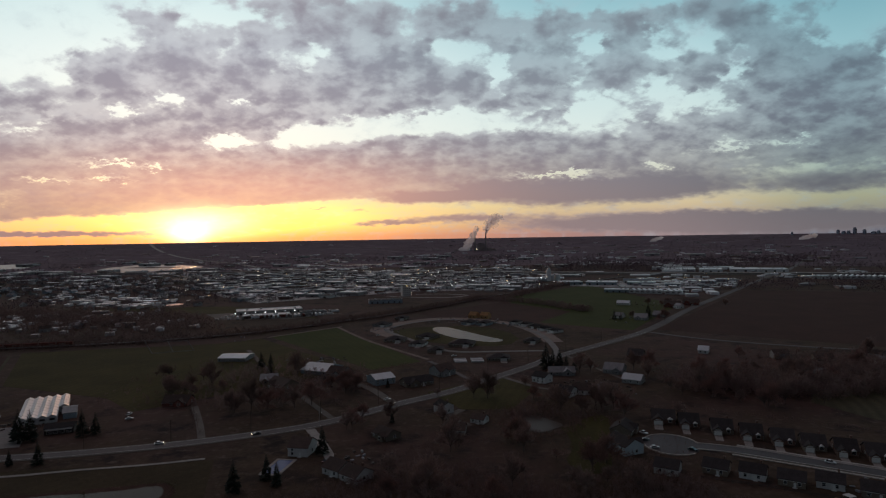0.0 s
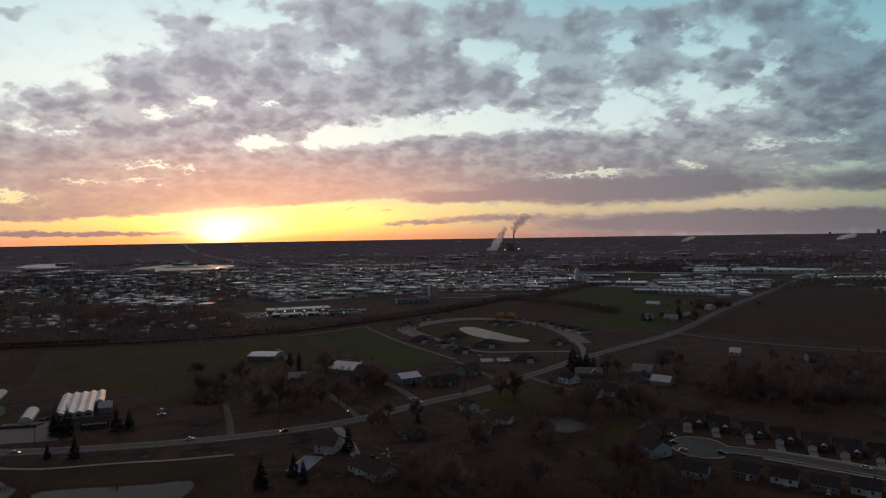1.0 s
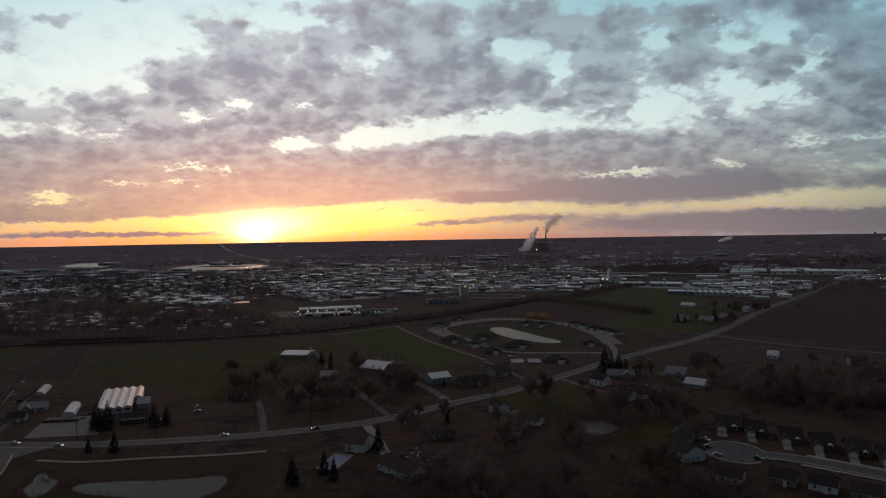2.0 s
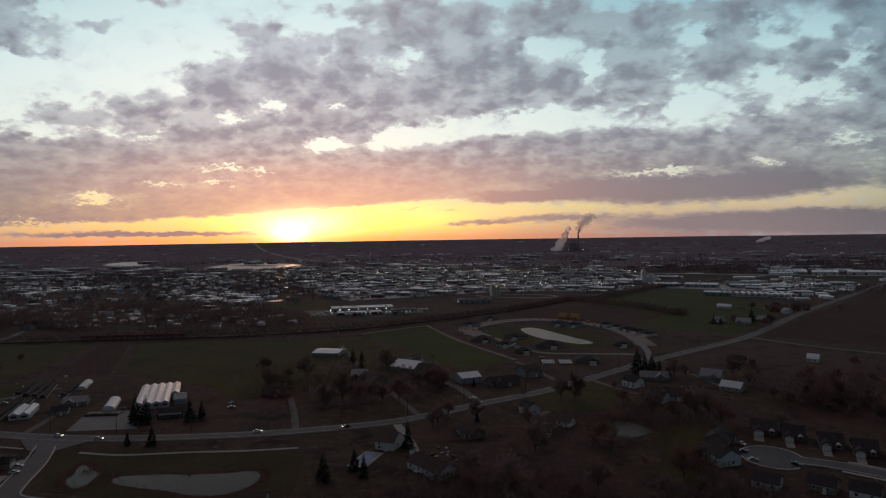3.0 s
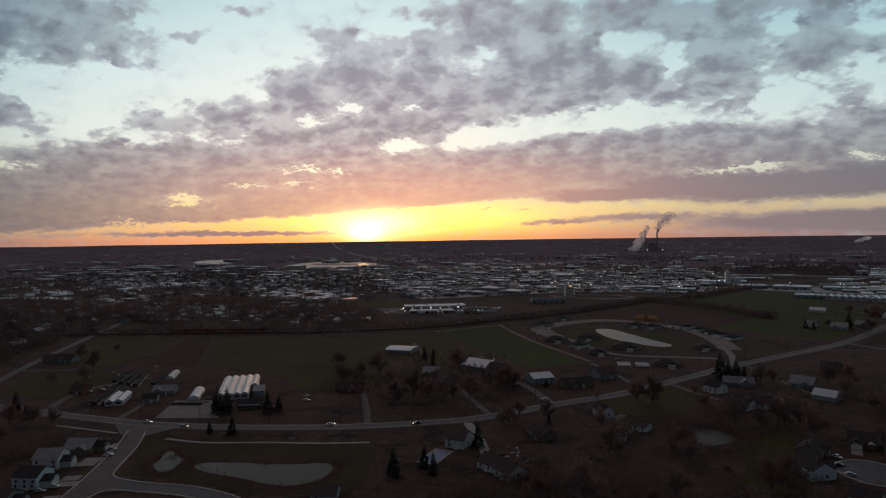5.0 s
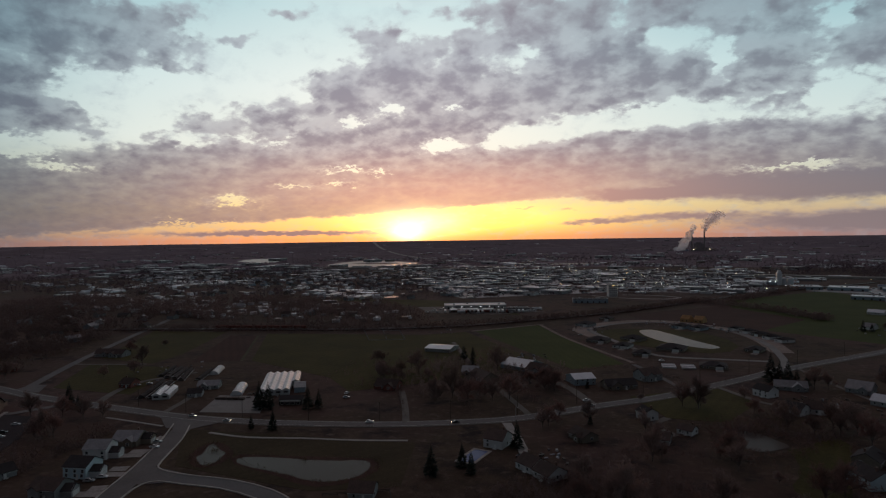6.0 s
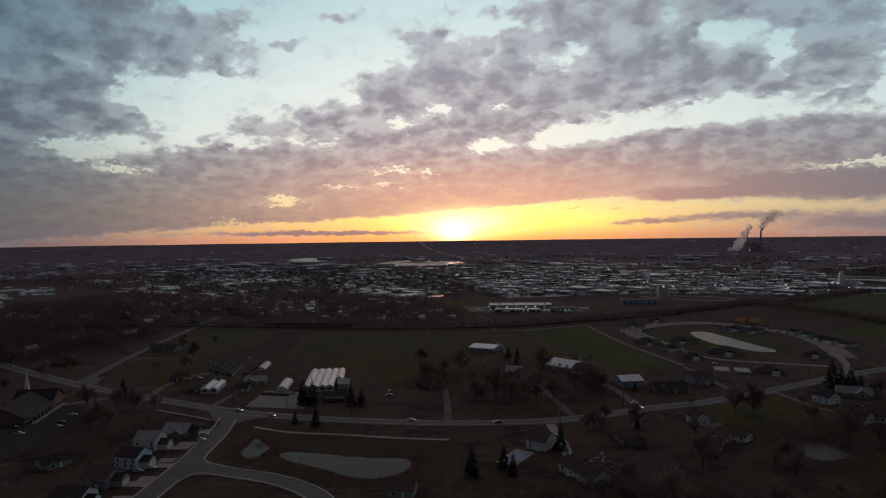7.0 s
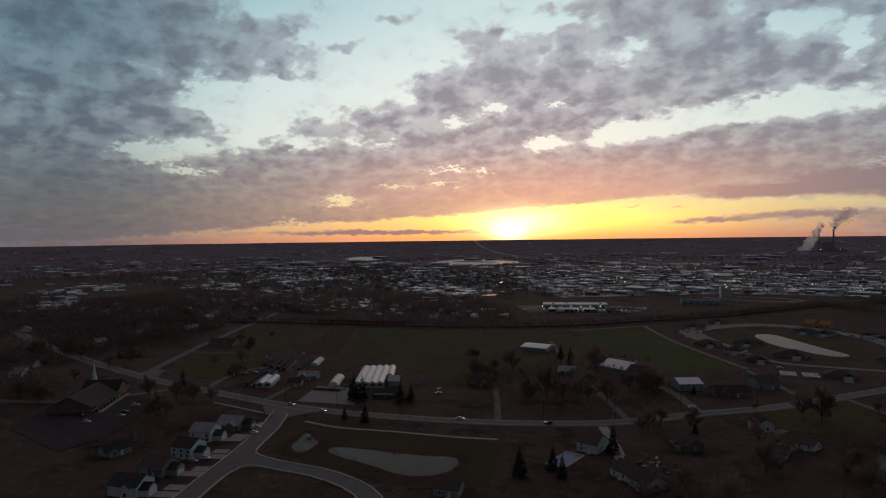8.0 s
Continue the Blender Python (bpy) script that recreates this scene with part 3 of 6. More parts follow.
def box(bm, x, y, z, sx, sy, sz):
    """A box centred in x and y, standing on z."""
    vs = [bm.verts.new((x + i * sx / 2, y + j * sy / 2, z + k * sz)) for k in (0, 1) for j in (-1, 1) for i in (-1, 1)]
    for f in ((0, 2, 3, 1), (4, 5, 7, 6), (0, 1, 5, 4), (1, 3, 7, 5), (3, 2, 6, 7), (2, 0, 4, 6)):
        bm.faces.new([vs[i] for i in f])
    return vs


def boxes(*rows):
    bm = bmesh.new()
    for r in rows:
        box(bm, *r)
    return bm


def prism(outline, y0, y1, axis="y"):
    """An outline in x and z, drawn out along y (or, for axis 'x', an outline in y and z along x)."""
    bm = bmesh.new()
    put = (lambda u, v, w: (u, w, v)) if axis == "y" else (lambda u, v, w: (w, u, v))
    a = [bm.verts.new(put(u, v, y0)) for u, v in outline]
    b = [bm.verts.new(put(u, v, y1)) for u, v in outline]
    n = len(outline)
    for i in range(n):
        bm.faces.new((a[i], a[(i + 1) % n], b[(i + 1) % n], b[i]))
    bm.faces.new(a), bm.faces.new(b[::-1])
    bmesh.ops.recalc_face_normals(bm, faces=bm.faces)
    return bm


def cone(bm, x, y, z, r0, r1, h, n=8):
    a = [bm.verts.new((x + r0 * math.cos(i * math.tau / n), y + r0 * math.sin(i * math.tau / n), z)) for i in range(n)]
    b = [bm.verts.new((x + r1 * math.cos(i * math.tau / n), y + r1 * math.sin(i * math.tau / n), z + h)) for i in range(n)]
    for i in range(n):
        bm.faces.new((a[i], a[(i + 1) % n], b[(i + 1) % n], b[i]))
    bm.faces.new(a[::-1]), bm.faces.new(b)


def round_of(x, y, z, r0, r1, h, n=10):
    bm = bmesh.new()
    cone(bm, x, y, z, r0, r1, h, n)
    return bm


SHARED = {}


def shared(key, make, mat):
    """One mesh for alike pieces."""
    if key not in SHARED:
        SHARED[key] = mesh_of(str(key[0]), make(), mat)
    return SHARED[key]


# ---- the land ----
def land():
    rings = [0, 40, 90, 150, 220, 300, 400, 520, 660, 820, 1000, 1250, 1500, 1800, 2100, 2400, 2700] + list(range(3000, 4901, 95)) + [4940]
    n, vs, fs = 144, [(0, 0, 0)], []
    for r in rings[1:]:
        for i in range(n):
            a = i * math.tau / n
            x, y = r * math.sin(a), r * math.cos(a)
            h = ground_z(x, y)
            if r > 3100:
                h += 3.0 * noise.noise((x / 500, y / 500, 0)) * min(1, (r - 3100) / 600)
            vs.append((x, y, h if r < 4935 else h - 30))
    for i in range(n):
        fs.append((0, 1 + (i + 1) % n, 1 + i))
    for k in range(len(rings) - 2):
        for i in range(n):
            a, b = 1 + k * n + i, 1 + k * n + (i + 1) % n
            fs.append((a, b, b + n, a + n))
    me = bpy.data.meshes.new("ground")
    me.from_pydata(vs, [], fs)
    me.materials.append(GROUND), me.materials.append(HAZED_GROUND)
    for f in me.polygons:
        # past 2050 m the ground takes the haze-tinted colour
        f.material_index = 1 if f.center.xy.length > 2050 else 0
    tagged(new("ground", me), "flat dark winter grassland and soil reaching the horizon, its far part tinted with painted haze", "ground", kind="structure")


def glide(points, step=8.0):
    """A smooth line through the given places."""
    p = [Vector((*q, 0)) for q in points]
    p = [p[0] * 2 - p[1]] + p + [p[-1] * 2 - p[-2]]
    out = []
    for i in range(1, len(p) - 2):
        k = max(2, int((p[i + 1] - p[i]).length / step))
        k = min(k, 24)
        for j in range(k):
            t = j / k
            out.append(0.5 * (2 * p[i] + (p[i + 1] - p[i - 1]) * t + (2 * p[i - 1] - 5 * p[i] + 4 * p[i + 1] - p[i + 2]) * t * t + (3 * p[i] - p[i - 1] - 3 * p[i + 1] + p[i + 2]) * t ** 3))
    return out + [p[-2]]


def strip(name, points, width, z, mat, label="", category="", shift=0.0, thick=0.12, parent=None, smooth=True):
    """A ribbon with thickness along a line."""
    line = glide(points) if smooth else [Vector((*q, 0)) for q in points]
    bm, rows = bmesh.new(), []
    for i, q in enumerate(line):
        d = (line[min(i + 1, len(line) - 1)] - line[max(i - 1, 0)]).normalized()
        s = Vector((d.y, -d.x, 0))
        a, b = q + s * (shift - width / 2), q + s * (shift + width / 2)
        rows.append([bm.verts.new((v.x, v.y, ground_z(v.x, v.y) + z - k)) for v, k in ((a, thick), (a, 0), (b, 0), (b, thick))])
    for r, q in zip(rows, rows[1:]):
        for i in range(3):
            bm.faces.new((r[i], r[i + 1], q[i + 1], q[i]))
    bmesh.ops.recalc_face_normals(bm, faces=bm.faces)
    ob = new(name, mesh_of(name, bm, mat))
    if parent:
        ob.parent = parent
        return tagged(ob, label)
    return tagged(ob, label, category or name, kind="structure")


LAID = [0]


def patch(name, corners, z, mat, label, category="", soften=0, thick=0.1, wobble=0.0):
    """A flat sheet of ground with the given outline."""
    LAID[0] += 1
    z = 0.02 + 0.003 * LAID[0] + (0.12 if "road" in category or "lot" in category else 0)
    p = [Vector((*c, 0)) for c in corners]
    for _ in range(soften):
        q = []
        for i, v in enumerate(p):
            w = p[(i + 1) % len(p)]
            q += [v * 0.75 + w * 0.25, v * 0.25 + w * 0.75]
        p = q
    if wobble:
        p = [v + Vector((noise.noise(v / 14), noise.noise(v / 14 + Vector((9, 0, 0))), 0)) * wobble for v in p]
    bm = bmesh.new()
    top = [bm.verts.new((v.x, v.y, ground_z(v.x, v.y) + z)) for v in p]
    low = [bm.verts.new((v.x, v.y, ground_z(v.x, v.y) + z - thick)) for v in p]
    f = bm.faces.new(top)
    for i in range(len(p)):
        j = (i + 1) % len(p)
        bm.faces.new((top[j], top[i], low[i], low[j]))
    bmesh.ops.recalc_face_normals(bm, faces=bm.faces)
    if f.normal.z < 0:
        bmesh.ops.reverse_faces(bm, faces=bm.faces)
    bmesh.ops.triangulate(bm, faces=[f])
    return tagged(new(name, mesh_of(name, bm, mat)), label, category or name, kind="structure")


land()
patch("field", [(-184, 657), (-122, 719), (-20, 517), (-57, 487)], 0.06, M["grass_green"], "bright green winter wheat field", "field")
patch("field", [(98, 1032), (291, 1254), (336, 890), (202, 665), (116, 730)], 0.06, M["grass_green"], "green pasture beside the country road", "field")
patch("field", [(-35, 839), (92, 963), (170, 832), (112, 735), (10, 752)], 0.06, M["soil"], "bare brown ploughed field", "field")
patch("field", [(229, 668), (528, 1094), (760, 1010), (900, 760), (470, 512), (396, 545)], 0.06, M["soil"], "broad bare brown ploughed field", "field")
patch("field", [(-462, 426), (-540, 570), (-451, 582), (-403, 461), (-396, 418)], 0.06, M["grass_olive"], "mown green paddock beside the side road", "field")
patch("field", [(-400, 330), (-447, 403), (-364, 411), (-330, 330)], 0.06, M["grass_olive"], "olive green meadow beside the main road", "field")
patch("field", [(-368, 431), (-431, 564), (-400, 568), (-331, 448)], 0.06, M["soil"], "brown dug strip of nursery ground", "field")
patch("field", [(-325, 450), (-398, 585), (-228, 618), (-190, 650), (-70, 490), (-190, 380), (-224, 410)], 0.03, M["grass_olive"], "wide olive green meadow with dark patches", "field", wobble=6)
patch("field", [(-1040, 690), (-1147, 912), (-913, 854), (-760, 659), (-850, 584)], 0.06, M["soil"], "distant brown ploughed field", "field")
patch("field", [(215, 395), (300, 420), (380, 380), (244, 320)], 0.06, M["straw"], "pale stubble field behind the new houses", "field", soften=1)
patch("field", [(-640, 960), (-420, 905), (-160, 800), (-190, 850), (-330, 960)], 0.06, M["grass_olive"], "green strip beyond the railway line", "field")
patch("field", [(-700, 1230), (-420, 1130), (-470, 1290), (-700, 1400)], 0.06, M["soil"], "brown field on the edge of the town", "field")
patch("lawn", [(-240, 278), (-110, 293), (-96, 240), (-130, 225), (-204, 232)], 0.05, M["grass_brown"], "tawny grass bank round the retention ponds", "lawn")
patch("lawn", [(65, 335), (82, 356), (95, 360), (86, 318), (78, 288), (69, 268), (54, 270), (60, 300)], 0.05, M["grass_olive"], "rough olive grass track through the scrub", "lawn", soften=2, wobble=5)
patch("lawn", [(-12, 415), (40, 455), (62, 420), (40, 372), (10, 372)], 0.06, M["grass_olive"], "olive green yard beside the main road", "lawn")
patch("lawn", [(-60, 706), (40, 720), (80, 640), (60, 580), (10, 590), (-50, 640)], 0.05, M["grass_olive"], "grass round the subdivision pond", "lawn", soften=1)

patch("town_lots", [(-766, 1824), (236, 1801), (190, 1190), (-60, 1170), (-302, 1000), (-420, 1150)], 0.05, M["lots"], "worn asphalt lots and yards of the industrial district", "town ground")
patch("town_lots", [(250, 1240), (330, 1330), (640, 1340), (560, 1190), (430, 1150)], 0.05, M["lots"], "worn yards between the sheds", "town ground")
# water
patch("mud_bank", [(-188, 246), (-183, 256), (-150, 259), (-124, 268), (-113, 262), (-112, 250), (-124, 231), (-137, 231), (-154, 235)], 0.05, M["soil"], "bare muddy bank round the retention pond", "bank", soften=1, wobble=2.5)
patch("mud_bank", [(-206, 240), (-212, 260), (-206, 267), (-187, 256), (-186, 238), (-193, 232)], 0.05, M["soil"], "bare muddy bank round the small pond", "bank", soften=1, wobble=3)
patch("pond", [(-183, 246), (-179, 253), (-166, 254), (-155, 255), (-139, 258), (-124, 264), (-118, 260), (-116, 251), (-119, 243), (-126, 236), (-137, 235), (-154, 239), (-170, 241)], 0.09, M["muddy"], "still retention pond reflecting the evening sky", "pond", soften=1, wobble=1.5)
patch("pond", [(-202, 242), (-203, 249), (-207, 258), (-206, 262), (-198, 257), (-191, 253), (-190, 247), (-190, 240), (-192, 236)], 0.09, M["muddy"], "small shallow pond with muddy edges", "pond", soften=1, wobble=3.5)
patch("pond", [(-16, 704), (1, 714), (21, 680), (42, 642), (62, 614), (48, 602), (26, 618), (8, 636), (-7, 666)], 0.1, M["pale_water"], "long pale pond between new houses", "pond", soften=2)
patch("pond", [(38, 362), (56, 355), (67, 336), (50, 325), (36, 342)], 0.09, M["dark_water"], "dark pond with reedy edges", "pond", soften=2, wobble=2.5)
LAKES = ([(-1079, 1968), (-1280, 2250), (-1300, 2718), (-1000, 2480), (-890, 2387), (-887, 2113)], [(-1914, 2495), (-1962, 2772), (-1724, 2701), (-1635, 2349)])
patch("lake", LAKES[0], 0.15, M["lake"], "broad gravel-pit lake shining in the sunset", "lake", soften=1, wobble=30)
patch("lake", LAKES[1], 0.15, M["lake"], "far lake with a pale sheen", "lake", soften=2, wobble=40)
patch("lake", [(-470, 2170), (-456, 2250), (-177, 2430), (-170, 2360)], 0.15, M["lake"], "narrow far lake catching the light", "lake", soften=2)
patch("pond", [(-485, 985), (-468, 1022), (-425, 1020), (-418, 986)], 0.1, M["water"], "small pond glowing in the sunset", "pond", soften=2)

# roads
MAIN = [(-900, 450), (-666, 375), (-514, 334), (-405, 311), (-351, 304), (-301, 300), (-250, 297), (-200, 302), (-140, 316), (-93, 335), (-65, 352),
        (-30, 386), (8, 420), (52, 473), (104, 537), (211, 655), (346, 860), (545, 1139), (813, 1514), (956, 1706), (1577, 2644)]
NORTH = [(-410, 312), (-466, 405), (-520, 505), (-584, 628), (-640, 735), (-720, 880)]
STREET = [(-250, 296), (-233, 262), (-216, 227), (-203, 195), (-190, 165), (-170, 120)]
BRANCH = [(-212, 220), (-185, 220), (-167, 221), (-146, 217), (-131, 209), (-118, 196), (-106, 178)]
CUL = [(112, 305), (122, 302), (138, 296), (158, 283), (187, 264), (215, 245), (260, 214)]
RAIL = [(-700, 520), (-600, 562), (-489, 594), (-400, 614), (-314, 636), (-210, 688), (-110, 785), (-36, 870), (54, 1010), (150, 1150), (247, 1270), (420, 1460)]
strip("road", MAIN, 8.0, 0.27, M["asphalt"], "two-lane grey asphalt country road", "road", thick=0.3)
strip("road_shoulder", MAIN, 11.0, 0.17, M["gravel"], "gravel shoulders of the country road", "shoulder", thick=0.2)
for s in (-3.6, 3.6):
    strip("edge_line", MAIN[:16], 0.22, 0.285, M["paint"], "white painted edge line of the road", "road marking", shift=s, thick=0.01)
strip("road", NORTH, 6.5, 0.24, M["asphalt"], "narrow grey side road between fields", "road", thick=0.3)
strip("road", STREET, 9.5, 0.255, M["asphalt"], "wide suburban street of grey asphalt", "road", thick=0.3)
strip("road", BRANCH, 8.5, 0.235, M["new_asphalt"], "curving street of new dark asphalt", "road", thick=0.3)
strip("road", CUL[1:], 8.5, 0.25, M["new_asphalt"], "cul-de-sac street of dark asphalt", "road", thick=0.3)
patch("turning_circle", [(111 + 13 * math.cos(k * math.tau / 28), 305 + 15 * math.sin(k * math.tau / 28)) for k in range(28)], 0.16, M["new_asphalt"], "round asphalt end of the cul-de-sac", "road", thick=0.3)
strip("road", [(213, 652), (253, 604), (307, 565), (378, 530), (480, 488), (700, 410)], 6.0, 0.24, M["asphalt"], "narrow road along the brown field", "road", thick=0.3)
strip("road", [(-1200, 1950), (-500, 1850), (24, 1712), (339, 1610), (448, 1568), (621, 1518), (822, 1467), (1000, 1403), (1700, 1130)], 22.0, 5.0, M["concrete"], "raised highway crossing the plain", "highway", thick=5.2)
strip("road", [(-2100, 4450), (-1765, 3862), (-1365, 3247), (-834, 2542), (-448, 1732), (-253, 1323), (-150, 1120)], 20.0, 0.6, M["concrete"], "long pale road running towards the sunset", "highway", thick=1.0)
strip("road", [(-800, 1700), (-300, 1560), (200, 1450)], 12.0, 0.4, M["asphalt"], "town street between warehouses", "road", thick=0.6)
strip("road", [(-900, 1420), (-300, 1310), (150, 1190)], 12.0, 0.4, M["asphalt"], "town street lined with lots", "road", thick=0.6)
strip("railway_bed", RAIL, 13.0, 1.0, M["rail_bed"], "dark ballast bank of a railway line", "railway", thick=1.2)
for s in (-0.75, 0.75):
    strip("rail", RAIL, 0.16, 1.18, M["metal"], "worn steel rail of the track", "rail", shift=s, thick=0.16)
# kerbs and paths
kerb_pond = [(-241, 284), (-228.4, 264.3), (-214.4, 235.3), (-209, 227.5), (-200, 225), (-185, 224.6), (-167, 225.6), (-145, 221.5), (-129, 213), (-115, 199), (-103, 181)]
kerb_south = [(-110.5, 175.5), (-121, 193), (-133, 205), (-147, 212.5), (-167, 216.4), (-185, 215.4), (-197, 215), (-201.5, 210), (-198.5, 197), (-185.5, 167), (-165.5, 122)]
kerb_west = [(-252, 284), (-238, 260), (-221, 225), (-208, 193), (-195, 163), (-175, 118)]
for line in (kerb_pond, kerb_south, kerb_west):
    strip("kerb", line, 0.7, 0.42, M["kerb"], "pale concrete kerb of the street", "kerb", thick=0.4)
for sd in (-4.6, 4.6):
    strip("kerb", CUL[1:], 0.7, 0.42, M["kerb"], "pale concrete kerb of the street", "kerb", shift=sd, thick=0.4)
for sd in (-7.2, 7.2):
    strip("footpath", CUL[2:], 1.5, 0.3, M["kerb"], "pale concrete footpath along the cul-de-sac", "path", shift=sd, thick=0.3)
patch("road_flare", [(-272, 295), (-228, 295), (-237, 277), (-251, 277)], 0.1, M["asphalt"], "flared asphalt mouth of the street", "road")
patch("road_flare", [(-420, 316), (-396, 316), (-412, 335), (-424, 333)], 0.1, M["asphalt"], "flared asphalt mouth of the side road", "road")
patch("road_flare", [(-216, 229), (-196, 226), (-194, 214), (-206, 208)], 0.1, M["asphalt"], "flared asphalt mouth of the curving street", "road")
ring = [(111 + 13.4 * math.cos(radians(k)), 305 + 15.4 * math.sin(radians(k))) for k in range(0, 301, 20)]
strip("kerb", ring, 0.8, 0.42, M["kerb"], "pale concrete kerb of the turning circle", "kerb", thick=0.4)
strip("footpath", [(-222, 277), (-198, 276), (-168, 283), (-140, 288), (-115, 295)], 2.2, 0.21, M["concrete"], "pale concrete footpath above the pond", "path")
strip("footpath", [(-300, 283), (-275, 281), (-255, 279)], 1.8, 0.21, M["concrete"], "pale concrete footpath beside the road", "path")

def drive(pts, w, mt):
    word = {"concrete": "pale concrete", "gravel": "worn gravel", "asphalt": "grey asphalt", "pale_asphalt": "pale worn asphalt"}[mt]
    strip("driveway", pts, w, 0.19, M[mt], f"{word} drive leading off the road", "driveway")


drive([(-127, 322), (-140, 352), (-157, 388)], 4, "gravel")
drive([(-64, 355), (-100, 418), (-136, 483), (-184, 582)], 4, "gravel")
drive([(-74, 338), (-62, 312), (-54, 290), (-52, 276)], 5, "concrete")
drive([(-32, 388), (-50, 424), (-62, 440)], 6, "gravel")
drive([(22, 440), (5, 480), (-13, 517)], 4, "asphalt")
drive([(42, 456), (66, 420), (85, 414)], 4, "gravel")
drive([(78, 510), (98, 545), (102, 607), (97, 662), (78, 716), (40, 757), (0, 772), (-36, 751), (-62, 710), (-62, 684), (-38, 634), (-10, 580), (12, 557), (52, 556), (92, 556)], 6.0, "pale_asphalt")
strip("bare_ground", [(106, 600), (101, 664), (82, 722), (42, 764), (0, 782), (-42, 758), (-72, 712), (-70, 684), (-44, 634)], 19, 0.06, M["bare_soil"], "bare trampled building ground along the new street", "bare ground", thick=0.1)
drive([(-330, 302), (-345, 330), (-352, 362), (-335, 400)], 5, "gravel")
drive([(-275, 302), (-285, 335), (-300, 372)], 4, "gravel")
drive([(-460, 398), (-430, 405), (-400, 415)], 3, "gravel")
drive([(-560, 585), (-500, 592), (-450, 600)], 5, "gravel")
drive([(-350, 300), (-362, 276), (-380, 250), (-410, 232), (-470, 215)], 6, "asphalt")
drive([(10, 372), (2, 355), (14, 340)], 5, "gravel")
drive([(130, 436), (120, 470), (105, 530)], 3, "gravel")
drive([(-222, 223), (-229, 220)], 5.5, "concrete")
drive([(-231, 244), (-239, 241)], 5.5, "concrete")
drive([(-238, 262), (-243, 262)], 5.5, "concrete")
drive([(-213, 203), (-219, 200)], 5.5, "concrete")
drive([(-205, 184), (-212, 181)], 5.5, "concrete")
patch("sandbar", [(-1230, 2330), (-1180, 2420), (-960, 2330), (-990, 2290)], 0.3, M["soil"], "low dark spit of land in the lake", "sandbar", soften=1)
patch("parking_lot", [(-357, 196), (-388, 241), (-346, 233), (-366, 270), (-344, 272), (-312, 240), (-296, 212), (-296, 186)], 0.1, M["lot_asphalt"], "large asphalt car park beside the church", "parking lot")
patch("yard", [(-255, 308), (-270, 345), (-236, 352), (-218, 316)], 0.1, M["pale_asphalt"], "pale gravel yard before the greenhouses", "yard")
patch("yard", [(-330, 862), (-225, 905), (-140, 850), (-200, 800), (-290, 800)], 0.1, M["gravel"], "gravel lot round the long sheds", "yard")

# ---- houses ----
WORDS = {"brick": "brown brick", "tan": "tan-sided", "blue": "blue-grey sided", "white": "white-sided", "grey": "grey-sided", "dark": "dark timber", "brickred": "red brick",
         "bluegrey": "slate-blue sided", "bluewhite": "pale blue sided", "slate": "dark shingle", "r_grey": "grey shingle", "r_brown": "brown shingle", "white_metal": "white metal"}


def window(parent, x, y, z, w, h, side):
    """A framed pane on a wall that faces -y (side 0), +x (1), +y (2) or -x (3)."""
    def frame_mesh():
        return boxes((0, 0, 0, w + 0.24, 0.10, 0.12), (0, 0, h + 0.12, w + 0.24, 0.10, 0.12), (-w / 2 - 0.06, 0, 0.12, 0.12, 0.10, h), (w / 2 + 0.06, 0, 0.12, 0.12, 0.10, h), (0, 0, 0.12 + h / 2, w, 0.06, 0.06))
    f = part("window", shared(("window", w, h), frame_mesh, M["trim"]), None, parent)
    f.matrix_basis = pose(x, y, z, 0, 0, 90 * side)
    part("pane", shared(("pane", w, h), lambda: boxes((0, 0.01, 0.12, w, 0.05, h)), M["glass"]), None, f)


def gable_roof(w, d, h, pitch, over=0.45, thick=0.22):
    """Two slabs and a ridge, the ridge along x."""
    run = d / 2 + over
    rise = run * pitch
    top = h + d / 2 * pitch
    return prism([(-run, top - rise), (0, top), (run, top - rise), (run, top - rise + thick), (0, top + thick * 1.2), (-run, top - rise + thick)], -w / 2 - over, w / 2 + over, "x")


def hip_roof(w, d, h, pitch, over=0.6, thick=0.22):
    """Four slopes that meet in a short ridge along the longer side."""
    bm = bmesh.new()
    u, v = w / 2 + over, d / 2 + over
    low, run = h - over * pitch, min(u, v)
    lean = (max(u - v, 0.0) + 0.05, max(v - u, 0.0) + 0.05)
    eave = [bm.verts.new((i * u, j * v, low)) for i, j in ((-1, -1), (1, -1), (1, 1), (-1, 1))]
    lip = [bm.verts.new((i * u, j * v, low + thick)) for i, j in ((-1, -1), (1, -1), (1, 1), (-1, 1))]
    top = [bm.verts.new((i * lean[0], j * lean[1], low + thick + run * pitch)) for i, j in ((-1, -1), (1, -1), (1, 1), (-1, 1))]
    for i in range(4):
        j = (i + 1) % 4
        bm.faces.new((eave[i], eave[j], lip[j], lip[i]))
        bm.faces.new((lip[i], lip[j], top[j], top[i]))
    bm.faces.new(top), bm.faces.new(eave[::-1])
    bmesh.ops.recalc_face_normals(bm, faces=bm.faces)
    return bm


def gable_body(w, d, h, pitch):
    return prism([(-d / 2, 0), (d / 2, 0), (d / 2, h), (0, h + d / 2 * pitch), (-d / 2, h)], -w / 2, w / 2, "x")


HOUSES = [0]


SPOTS = []


